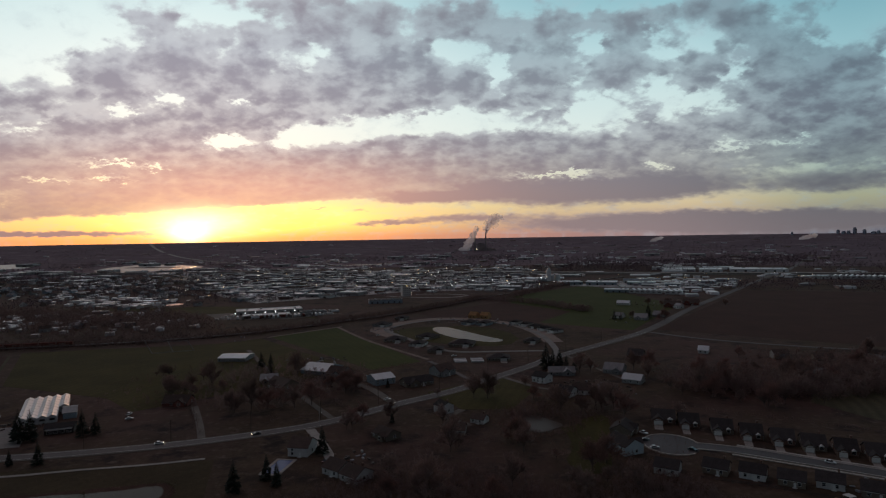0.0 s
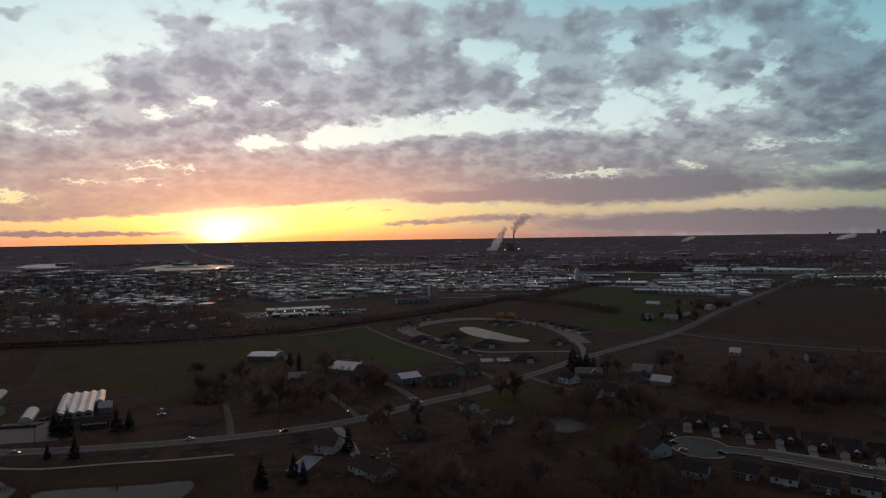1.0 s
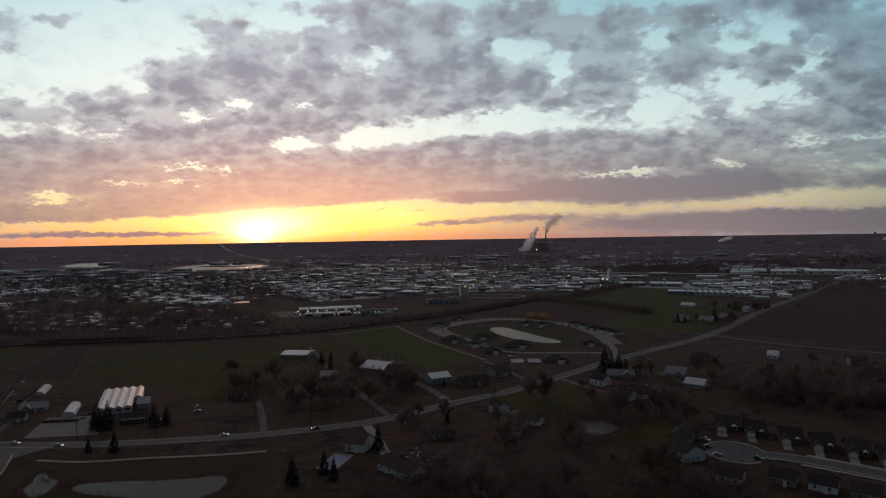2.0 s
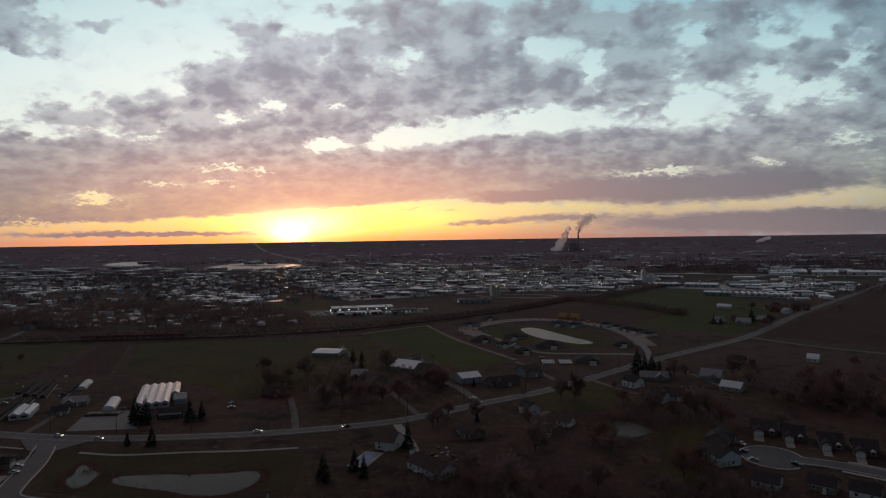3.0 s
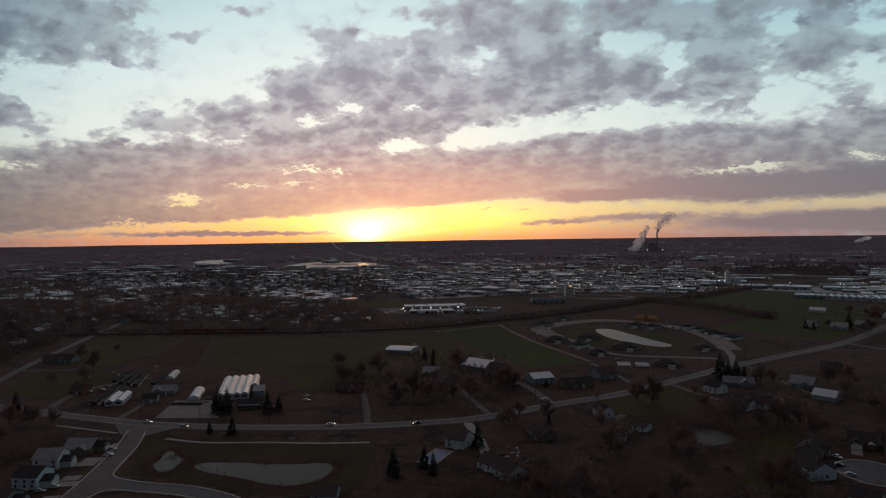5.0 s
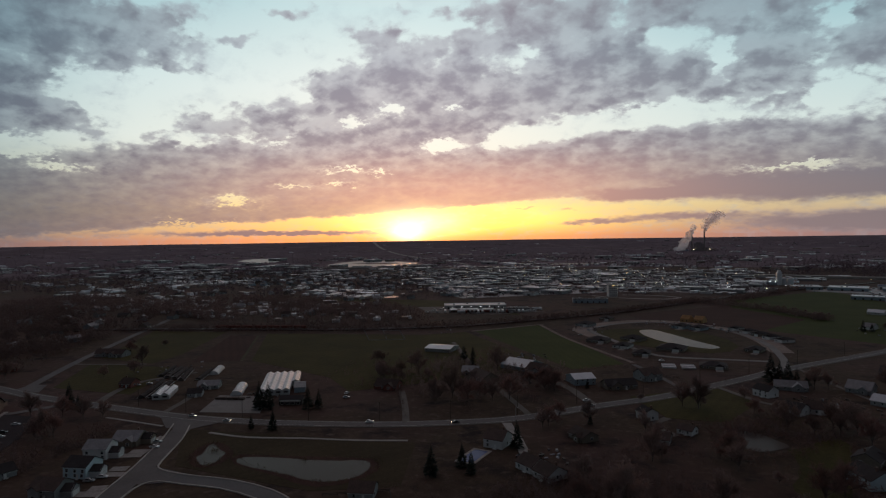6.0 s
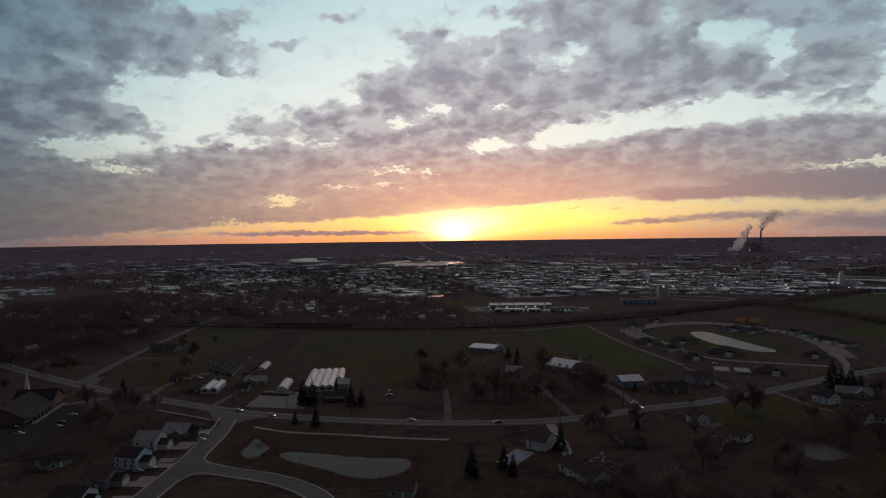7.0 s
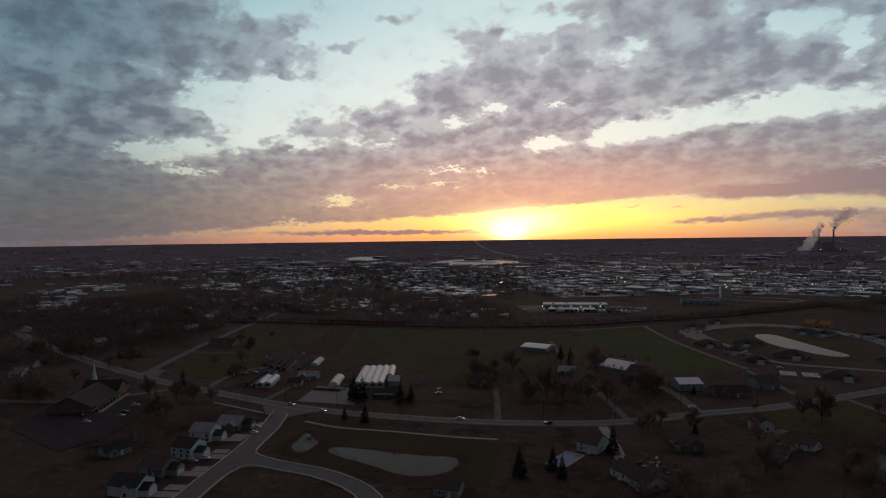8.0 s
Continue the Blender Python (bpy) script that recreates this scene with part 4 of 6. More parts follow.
def house(x, y, turn, w, d, h, wall, roof, front=False, chimney=None, pitch=0.55, hip=False):
    HOUSES[0] += 1
    SPOTS.append((x, y))
    h, d = {3: 2.6, 4: 3.0, 5: 4.3, 6: 5.2}[h], d * 1.2
    r = random.Random(HOUSES[0] * 7 + 1)
    roof = {"grey": "r_grey", "brown": "r_brown", "dark": "slate"}.get(roof, roof)
    kind = "house" if w > 7 and roof != "white_metal" else "shed"
    storeys = "two-storey " if h >= 4 else ""
    t = thing(kind, x, y, turn, f"{WORDS[wall]} {storeys}{kind} with a {WORDS[roof]} {'hip' if hip else 'gable'} roof" + (" and front garage" if front else ""), kind)
    part("wall", boxes((0, 0, 0, w, d, h)) if hip else gable_body(w, d, h, pitch), M[wall], t)
    part("roof", hip_roof(w, d, h, 0.34) if hip else gable_roof(w, d, h, pitch), M[roof], t, f"{WORDS[roof]} roof")
    if front:  # a gabled garage wing towards the street
        gw, gd = w * 0.46, 3.0
        gx = -w * 0.24
        wing = part("garage_wing", prism([(gx - gw / 2, 0), (gx + gw / 2, 0), (gx + gw / 2, h), (gx, h + gw / 2 * 0.7), (gx - gw / 2, h)], -d / 2 - gd, -d / 2 + 1.0), M[wall], t)
        run, top = gw / 2 + 0.35, h + gw / 2 * 0.7
        part("wing_roof", prism([(gx - run, top - run * 0.7), (gx, top), (gx + run, top - run * 0.7), (gx + run, top - run * 0.7 + 0.2), (gx, top + 0.25), (gx - run, top - run * 0.7 + 0.2)], -d / 2 - gd - 0.4, 0), M[roof], t)
        part("garage_door", boxes((gx, -d / 2 - gd - 0.03, 0, gw * 0.8, 0.08, 2.3), (gx, -d / 2 - gd - 0.08, 0.55, gw * 0.8, 0.03, 0.06), (gx, -d / 2 - gd - 0.08, 1.15, gw * 0.8, 0.03, 0.06), (gx, -d / 2 - gd - 0.08, 1.75, gw * 0.8, 0.03, 0.06)), M["trim"], t, "white sectional garage door")
        part("gable_trim", boxes((gx, -d / 2 - gd - 0.05, h, gw * 0.5, 0.06, 0.35)), M["trim"], t)
        part("porch_gable", prism([(w * 0.15, h), (w * 0.40, h), (w * 0.275, h + w * 0.09)], -d / 2 - 1.2, -d / 2 + 0.5), M["trim"], t)
        part("side_siding", prism([(-d / 2 + 0.1, 0), (d / 2 - 0.1, 0), (d / 2 - 0.1, h - 0.1), (0, h + d / 2 * pitch - 0.35), (-d / 2 + 0.1, h - 0.1)], w / 2, w / 2 + 0.05, "x"), M["white"], t, "pale vinyl siding")
        part("driveway_apron", boxes((gx, -d / 2 - gd - 4.4, 0, gw * 0.8, 8.6, 0.16)), M["concrete"], t, "pale concrete driveway")
    elif hip:  # a new house: a bare porch and a paved drive before it
        part("driveway_apron", boxes((w * 0.24, -d / 2 - 4.0, 0, 5.2, 8.0, 0.16)), M["concrete"], t, "pale concrete driveway")
        part("garage_door", boxes((w * 0.24, -d / 2 - 0.04, 0, 4.8, 0.1, 2.2)), M["trim"], t, "white garage door")
        part("front_gable", prism([(w * 0.24 - 3.4, h), (w * 0.24 + 3.4, h), (w * 0.24, h + 1.9)], -d / 2 - 0.5, -d / 2 + 4.5), M[roof], t)
    elif kind == "house" and w >= 12:  # a cross gable on the long side
        gw, gx = w * 0.36, r.choice((-1, 1)) * w * 0.2
        top = min(h + gw / 2 * 0.75, h + d / 2 * pitch - 0.3)
        part("cross_gable", prism([(gx - gw / 2, 0), (gx + gw / 2, 0), (gx + gw / 2, h), (gx, top), (gx - gw / 2, h)], -d / 2 - 1.6, -d / 2 + 2.0), M[wall], t)
        slope = (top - h) / (gw / 2)
        run = gw / 2 + 0.3
        part("cross_roof", prism([(gx - run, top - run * slope), (gx, top), (gx + run, top - run * slope), (gx + run, top - run * slope + 0.2), (gx, top + 0.25), (gx - run, top - run * slope + 0.2)], -d / 2 - 2.0, 0), M[roof], t)
        window(t, gx, -d / 2 - 1.64, 0.8, 1.4, 1.3, 0)
    n = max(1, int(w / 3.6))
    levels = (0.9,) if h < 4 else (0.7, 2.7)
    for side, yy in ((0, -d / 2 - 0.04), (2, d / 2 + 0.04)):
        if front and side == 0:
            window(t, w * 0.28, yy, 0.8, 1.6, 1.3, 0)
            continue
        for z in levels:
            for k in range(n):
                if r.random() < 0.8:
                    window(t, (k + 0.5) / n * w - w / 2 + r.uniform(-0.3, 0.3), yy, z, 1.1, 1.3, side)
    for side, xx in ((1, w / 2 + 0.04), (3, -w / 2 - 0.04)):
        window(t, xx, r.uniform(-0.2, 0.2) * d, 0.9, 1.1, 1.3, side)
    if not front and kind == "house":
        part("door", boxes((w * 0.12, -d / 2 - 0.05, 0, 1.0, 0.1, 2.05), (w * 0.12, -d / 2 - 0.55, 0, 1.8, 1.0, 0.16)), M["trim"], t, "white front door with a step")
        part("gutter", boxes((0, -d / 2 - 0.5, h - 0.42, w, 0.12, 0.12)), M["trim"], t)
    if chimney or (chimney is None and kind == "house" and not hip and r.random() < 0.6):
        cx = r.choice((-1, 1)) * w * 0.3
        part("chimney", boxes((cx, 0.8, h, 0.8, 0.8, d / 2 * pitch + 1.2), (cx, 0.8, h + d / 2 * pitch + 1.2, 0.95, 0.95, 0.15)), M["brick"], t)
    return t


# along the cul-de-sac
house(121, 345, -16, 12, 11, 3, "brick", "slate", front=True)
house(132, 337, -15, 10, 11, 3, "brick", "slate", front=True)
house(145, 326, -18, 10, 11, 3, "tan", "slate", front=True)
house(156, 317, -20, 10, 11, 3, "brick", "slate", front=True)
house(167, 308, -21, 10, 11, 3, "brick", "slate", front=True)
house(177, 299, -22, 10, 11, 3, "tan", "slate", front=True)
house(188, 292, -22, 9, 11, 3, "brick", "slate", front=True)
house(198, 285, -22, 9, 11, 3, "brick", "slate", front=True)
house(209, 277, -23, 9, 11, 3, "tan", "slate", front=True)
house(93, 325, 62, 13, 9, 4, "tan", "slate")
house(86, 298, 113, 14, 9, 5, "bluewhite", "slate")
house(97, 271, -30, 10, 8, 4, "white", "slate")
house(118, 270, -34, 10, 8, 4, "tan", "slate")
house(131, 264, -32, 10, 8, 4, "white", "slate")
house(143, 256, -31, 10, 8, 4, "tan", "slate")
house(157, 253, -31, 10, 8, 4, "white", "slate")
house(169, 243, -32, 10, 8, 4, "tan", "slate")
# beyond the wooded strip
house(132, 434, -35, 13, 9, 4, "grey", "white_metal")
house(128, 467, -29, 14, 12, 4, "grey", "grey")
house(159, 515, -27, 12, 11, 5, "dark", "dark")
house(301, 494, -14, 14, 10, 4, "tan", "brown")
house(269, 444, -3, 6, 8, 4, "white", "grey")
house(69, 440, -46, 11, 8, 5, "white", "slate")
house(87, 463, -4, 19, 9, 3, "grey", "grey")
house(79, 402, -38, 10, 10, 4, "white", "slate")
house(90, 408, -8, 11, 10, 4, "white", "brown")
house(-1, 368, -57, 9, 7, 5, "white", "slate")
house(6, 329, -8, 9, 8, 3, "grey", "brown")
house(19, 347, -29, 8, 6, 3, "white", "brown")
house(-31, 323, -48, 12, 8, 3, "tan", "brown")
house(-70, 302, -11, 10, 10, 5, "white", "brown")
house(-48, 276, -37, 10, 9, 4, "white", "brown")
house(-39, 268, -39, 10, 9, 4, "white", "brown")
# along the main road
house(-350, 349, 10, 9, 9, 4, "brickred", "brown")
house(-453, 438, 9, 14, 10, 4, "grey", "brown")
house(-46, 445, 30, 15, 13, 5, "bluegrey", "white_metal", pitch=0.3)
house(-20, 438, 28, 21, 10, 3, "tan", "dark")
house(-2, 468, 38, 15, 11, 5, "grey", "brown")
house(-114, 436, -43, 20, 12, 3, "tan", "brown")
house(-128, 452, 10, 12, 10, 3, "tan", "grey")
house(-170, 395, -1, 16, 10, 3, "brickred", "brown")
house(-96, 485, -24, 23, 20, 4, "bluegrey", "white_metal", pitch=0.3)
house(-80, 470, -24, 14, 12, 4, "grey", "brown")
house(-181, 539, -4, 24, 18, 4, "grey", "white_metal", pitch=0.15)
# round the subdivision pond
house(45, 521, -4, 19, 12, 3, "tan", "slate", hip=True)
house(-49, 620, -10, 20, 14, 3, "tan", "slate", hip=True)
house(-17, 637, -33, 19, 14, 3, "tan", "slate", hip=True)
house(-25, 595, -17, 14, 14, 3, "white", "slate", hip=True)
house(-8, 562, -2, 14, 14, 3, "tan", "slate", hip=True)
house(17, 592, -13, 23, 16, 3, "tan", "slate", hip=True)
house(-72, 725, -24, 17, 14, 4, "grey", "slate", hip=True)
house(-53, 780, -16, 13, 14, 4, "tan", "slate", hip=True)
house(30, 732, -31, 14, 14, 4, "bluegrey", "slate", hip=True)
house(47, 724, -31, 14, 14, 4, "bluegrey", "slate", hip=True)
house(84, 728, -40, 10, 12, 4, "white", "slate", hip=True)
house(94, 710, -50, 10, 12, 4, "white", "slate", hip=True)
house(102, 693, -56, 10, 12, 4, "tan", "slate", hip=True)
house(110, 676, -56, 10, 12, 4, "white", "slate", hip=True)
house(118, 660, -57, 10, 12, 4, "white", "slate", hip=True)
house(85, 602, -23, 13, 14, 3, "tan", "dark", hip=True)
# the street by the retention ponds
house(-236, 212, 10, 11, 9, 6, "bluewhite", "slate")
house(-248, 232, 18, 11, 9, 6, "white", "grey")
house(-250, 252, 15, 13, 10, 4, "tan", "grey")
house(-229, 191, 10, 12, 9, 5, "grey", "brown")
house(-221, 172, 16, 13, 9, 5, "white", "slate")
house(-107, 228, 12, 10, 8, 4, "grey", "brown")
house(-270, 198, 74, 12, 8, 3, "grey", "dark")
# past the church
house(-496, 274, 25, 9, 10, 4, "white", "grey")
house(-524, 295, 34, 12, 10, 4, "grey", "brown")
house(-491, 361, 49, 18, 10, 4, "brickred", "brown")
house(-468, 436, 24, 12, 10, 4, "grey", "brown")
# the farm on the pasture
house(319, 867, -27, 21, 13, 5, "brickred", "brown")
house(354, 890, -28, 21, 13, 5, "brickred", "brown")
house(322, 850, -63, 9, 8, 5, "white", "grey")
house(238, 749, -26, 15, 12, 4, "grey", "grey")
house(267, 771, -34, 12, 12, 4, "grey", "grey")
house(217, 768, -39, 10, 10, 4, "white", "grey")
house(262, 905, -30, 18, 9, 4, "white", "white_metal")


# ---- the plant nursery and its greenhouses ----
def wave_house(x, y, turn, bays, bay, length, h, mat, label, notch=0, bars=7):
    """Gutter-connected gabled bays in a row."""
    t = thing("greenhouse", x, y, turn, label, "greenhouse")
    rise = bay * 0.26
    for k in range(bays):
        x0 = (k - bays / 2) * bay
        back, fore = length, (notch if k == bays - 1 else 0)
        part("bay_wall", prism([(x0 + 0.1, 0), (x0 + bay - 0.1, 0), (x0 + bay - 0.1, h), (x0 + bay / 2, h + rise), (x0 + 0.1, h)], fore + 0.2, back - 0.2), M["film"], t)
        part("bay_roof", prism([(x0, h), (x0 + bay / 2, h + rise), (x0 + bay, h), (x0 + bay, h + 0.15), (x0 + bay / 2, h + rise + 0.18), (x0, h + 0.15)], fore, back), M[mat], t)
        part("gable_vent", boxes((x0 + bay / 2, fore - 0.02, h * 0.45, bay * 0.55, 0.12, 1.2)), M["dark"], t)
        part("gutter", boxes((x0, (fore + back) / 2, h - 0.05, 0.35, back - fore, 0.22)), M["metal"], t)
        for j in range(1, bars + 1):
            yy = fore + (back - fore) * j / (bars + 1)
            part("roof_bar", prism([(x0, h + 0.15), (x0 + bay / 2, h + rise + 0.18), (x0 + bay, h + 0.15), (x0 + bay, h + 0.25), (x0 + bay / 2, h + rise + 0.28), (x0, h + 0.25)], yy - 0.08, yy + 0.08), M["metal"], t)
    return t


def hoop_house(x, y, turn, w, length, mat, label, bare=False, name="polytunnel"):
    t = thing(name, x, y, turn, label, "greenhouse")
    arc = [(w / 2 * math.cos(a), w * 0.42 * math.sin(a)) for a in [math.pi * i / 10 for i in range(11)]]
    if not bare:
        part("cover", prism(arc, 0, length), M[mat], t)
        part("door", boxes((0, -0.04, 0, w * 0.3, 0.1, w * 0.3)), M["trim"], t)
    inner = [(u * 1.03, v * 1.03) for u, v in arc]
    n = int(length / (7 if bare else 3))
    for k in range(n + 1):
        yy = length * k / n
        part("hoop", prism(inner + [(u * 0.97, v * 0.97) for u, v in arc[::-1]], yy - 0.09, yy + 0.09), M["pole" if bare else "metal"], t)
    part("base_rail", boxes((-w / 2, length / 2, 0, 0.2, length, 0.4), (w / 2, length / 2, 0, 0.2, length, 0.4)), M["metal"], t)
    if bare:
        part("plant_bed", boxes((0, length / 2, 0, w * 0.92, length * 0.98, 0.35)), M["dark"], t)
        part("shade_cloth", prism([(u * 0.93, v * 0.93) for u, v in arc[2:9]], 0.4, length - 0.4), M["slate"], t, "sagging black shade cloth")
    return t


wave_house(-232, 356, 29, 5, 4.9, 54, 3.4, "poly", "large white greenhouse of five joined gabled bays", notch=24)
hoop_house(-259, 348, 28, 7.5, 26, "poly", "white rounded polytunnel beside the gravel yard")
wave_house(-300, 325, 29, 2, 5.4, 24, 2.8, "poly", "small white twin-bay greenhouse of the nursery")
for x, y, tn, ln in ((-351, 379, 25, 34), (-342, 376, 27, 38), (-334, 374, 29, 40), (-326, 372, 31, 42), (-315, 324, 27, 48), (-308, 325, 28, 49), (-315, 377, 23, 35)):
    hoop_house(x, y, tn, 5.0, ln, "film", "long low open hoop house with plant beds", bare=True)
hoop_house(-316, 396, 27, 6.5, 24, "film", "grey film-covered hoop house of the nursery")
house(224, 536, -30, 8, 9, 4, "white", "white_metal")
house(-291, 361, 24, 14, 8, 3, "grey", "grey")
house(-285, 340, 29, 9, 7, 3, "grey", "dark")


def shop():
    t = thing("garden_shop", -212, 341, 20, "low dark shop with lit white windows before the greenhouse", "shop")
    part("wall", boxes((0, 0, 0, 14, 9, 3.4)), M["dark"], t)
    part("roof", gable_roof(14, 9, 3.4, 0.35), M["slate"], t)
    part("fascia", boxes((0, -4.9, 2.5, 13, 0.3, 0.8)), M["trim"], t)
    for k in range(4):
        window(t, -4.8 + 3.2 * k, -4.55, 0.6, 2.0, 1.5, 0)
    t = thing("potting_shed", -226.5, 374, 29, "blue-grey lean-to building set into the greenhouse", "shed")
    part("wall", gable_body(7, 17, 3.4, 0.2), M["bluegrey"], t)
    part("roof", gable_roof(7, 17, 3.4, 0.2), M["r_grey"], t)
    part("ridge_vent", boxes((0, 0, 5.0, 5, 0.8, 0.5)), M["metal"], t)
    t = thing("lumber_stack", -256, 338, 12, "low brown stack of pallets and timber", "timber stack")
    for k in range(5):
        part("pallet", boxes((-8 + 4 * k, 0, 0, 3.4, 2.4, 1.3 + 0.2 * (k % 2))), M["pole"], t)


shop()


# ---- the church ----
def church():
    t = thing("church", -374, 251, 125.6, "large dark-roofed brick church with a white steeple beside its car park", "church")
    part("wall", gable_body(38, 24, 3.6, 0.5), M["brick"], t).location = (-9, 0, 0)
    part("roof", gable_roof(38, 24, 3.6, 0.5, over=1.2), M["slate"], t).location = (-9, 0, 0)
    part("porch_roof", prism([(-15.6, 2.6), (-12.6, 3.3), (-12.6, 3.6), (-15.6, 2.9)], -27, 9, "x"), M["slate"], t)
    part("sill_band", boxes((-9, -12.12, 0.5, 36, 0.24, 0.4)), M["trim"], t)
    for k in range(7):
        window(t, -25 + 5.2 * k, -12.06, 0.8, 2.0, 1.8, 0)
        part("porch_post", boxes((-25 + 5.2 * k, -15.2, 0, 0.3, 0.3, 2.7)), M["trim"], t)
    wing = part("wing", gable_body(22, 15, 5.0, 0.6), M["brick"], t)
    wing.matrix_basis = pose(17.6, -2, 0, 0, 0, 90)
    part("wing_roof", gable_roof(22, 15, 5.0, 0.6, over=0.8), M["slate"], wing)
    part("annexe", gable_body(12, 14, 3.0, 0.4), M["brick"], t).location = (31.5, -4, 0)
    part("annexe_roof", gable_roof(12, 14, 3.0, 0.4, over=0.6), M["slate"], t).location = (31.5, -4, 0)
    base = part("tower", boxes((27, 8, 0, 4, 4, 8)), M["brick"], t)
    part("belfry", boxes((27, 8, 8, 2.2, 2.2, 2.5)), M["trim"], base, "white belfry")
    part("spire", round_of(27, 8, 10.5, 1.4, 0.08, 9.0, 4), M["trim"], base, "slender white spire")
    part("footpath", boxes((-6, -17.0, 0, 46, 2.4, 0.25)), M["concrete"], t)


church()


# ---- half-built houses ----
def slab_frame(x, y, turn):
    t = thing("building_slab", x, y, turn, "pale concrete slab with low block walls, half built", "foundation")
    part("slab", boxes((0, 0, 0, 10, 14, 0.5)), M["slab"], t)
    for a in ((-4.85, 0, 0.5, 0.3, 14, 0.5), (4.85, 0, 0.5, 0.3, 14, 0.5), (0, 6.85, 0.5, 9.4, 0.3, 0.5), (0, -6.85, 0.5, 9.4, 0.3, 0.5), (0, 0, 0.5, 9.4, 0.25, 0.4)):
        part("block_wall", boxes(a), M["slab"], t)


slab_frame(13, 517, 4)
slab_frame(27, 518, 4)


def timber_frame(x, y, turn):
    t = thing("timber_house_frame", x, y, turn, "orange-tan timber frame of a house under construction", "house frame")
    part("sheathing", gable_body(11, 12, 4, 0.6), M["wood"], t)
    for k in range(8):
        xx = -5.2 + k * 10.4 / 7
        part("rafter", prism([(-6.6, 3.6), (0, 7.6), (6.6, 3.6), (6.6, 3.9), (0, 7.95), (-6.6, 3.9)], xx - 0.08, xx + 0.08, "x"), M["wood"], t)
        part("stud", boxes((xx, -6.1, 0, 0.15, 0.15, 4)), M["wood"], t)
    for k in range(2):
        part("opening", boxes((-2.5 + 5 * k, -6.05, 0.9, 1.6, 0.12, 1.5)), M["dark"], t)


timber_frame(38, 786, -28)
timber_frame(52, 781, -26)


# ---- works, warehouses and the town ----
def flat_building(name, x, y, turn, w, d, h, wall, roof, label, bays=4, group="", lit=0, units=3):
    t = thing(name, x, y, turn, label, "warehouse", group)
    part("wall", boxes((0, 0, 0, w, d, h)), M[wall], t)
    part("roof", boxes((0, 0, h, w + 0.4, d + 0.4, 0.5)), M[roof], t)
    part("parapet", boxes((0, -d / 2, h + 0.5, w + 0.5, 0.5, 0.5), (0, d / 2, h + 0.5, w + 0.5, 0.5, 0.5), (-w / 2, 0, h + 0.5, 0.5, d - 0.5, 0.5), (w / 2, 0, h + 0.5, 0.5, d - 0.5, 0.5)), M["trim"], t)
    for k in range(bays):
        part("loading_door", boxes(((k + 0.5) / bays * w - w / 2, -d / 2 - 0.1, 0, w / bays * 0.22, 0.25, h * 0.6)), M["lamp_white" if k < lit else "dark"], t)
    r = random.Random(int(x * 3 + y))
    for k in range(units):
        part("roof_unit", boxes((r.uniform(-0.4, 0.4) * w, r.uniform(-0.35, 0.35) * d, h + 0.5, 3, 2.4, 1.6)), M["metal"], t)
    return t


WHITE = "long low white-roofed warehouse on the plain"
for x, y, w, d in ((640, 1735, 110, 46), (630, 1660, 80, 60), (705, 1640, 55, 90), (760, 1720, 80, 46), (790, 1630, 70, 80), (850, 1600, 60, 70), (590, 1600, 50, 46)):
    flat_building("warehouse", x, y, -22, w, d, 6, "poly", "white_metal", WHITE, 3, "white warehouses")
for x, y, tn, w, d, h in ((308, 1105, -18, 42, 30, 4.5), (400, 1255, -18, 55, 30, 4.5), (325, 1275, -18, 60, 46, 5), (262, 1290, 0, 46, 40, 5), (495, 1185, -15, 22, 22, 4), (450, 1210, -15, 36, 26, 4.5), (525, 1262, -15, 50, 30, 4.5), (590, 1300, -15, 40, 30, 4.5)):
    flat_building("warehouse", x, y, tn, w, d, h, "bluegrey", "white_metal", "metal warehouse with a pale roof beside the green field", 4, "sheds by the field")
wave_house(345, 1062, -24, 6, 9, 26, 5, "poly", "white gabled multi-bay greenhouse range beyond the field", bars=0)
wave_house(385, 1040, -24, 3, 9, 30, 5, "poly", "white gabled greenhouse beyond the field", bars=0)
wave_house(870, 1290, -28, 10, 10, 30, 6, "poly", "row of white gabled greenhouses at the plain's edge", bars=0)
flat_building("warehouse", 815, 1320, -28, 55, 20, 6, "white", "white_metal", WHITE, 4)
flat_building("warehouse", 405, 1290, -18, 60, 16, 7, "white", "tarp_blue", "long warehouse with a blue roof", 6)
flat_building("long_shed", -246, 875, 20, 88, 30, 4.5, "grey", "pale_roof", "long pale shed with a row of loading doors", 8, lit=0)
flat_building("long_shed", -236, 826, 19, 60, 16, 3.2, "brick", "pale_roof", "long low shed with a pale roof", 6, lit=0)
flat_building("long_shed", -180, 850, 19, 34, 12, 4, "grey", "r_brown", "low brown-roofed shed in a gravel lot", 3)


def trailer(x, y, turn, mat):
    t = thing("lorry_trailer", x, y, turn, "box trailer parked in the gravel lot by the long sheds", "trailer", "trailers in the lot", z=0.14)
    part("box", boxes((0, 0, 1.1, 12.5, 2.5, 2.7)), M[mat], t)
    part("chassis", boxes((0, 0, 0.8, 12.0, 1.2, 0.3)), M["dark"], t)
    for u in (-4.6, -3.4):
        for v in (-1.0, 1.0):
            part("wheel", shared(("trailer_wheel",), lambda: prism([(0.48 * math.cos(i * math.tau / 10), 0.48 + 0.48 * math.sin(i * math.tau / 10)) for i in range(10)], -0.14, 0.14), M["rubber"]), None, t).location = (u, v, 0)
    part("landing_gear", boxes((3.6, -0.8, 0, 0.15, 0.15, 1.0), (3.6, 0.8, 0, 0.15, 0.15, 1.0)), M["metal"], t)
    return t


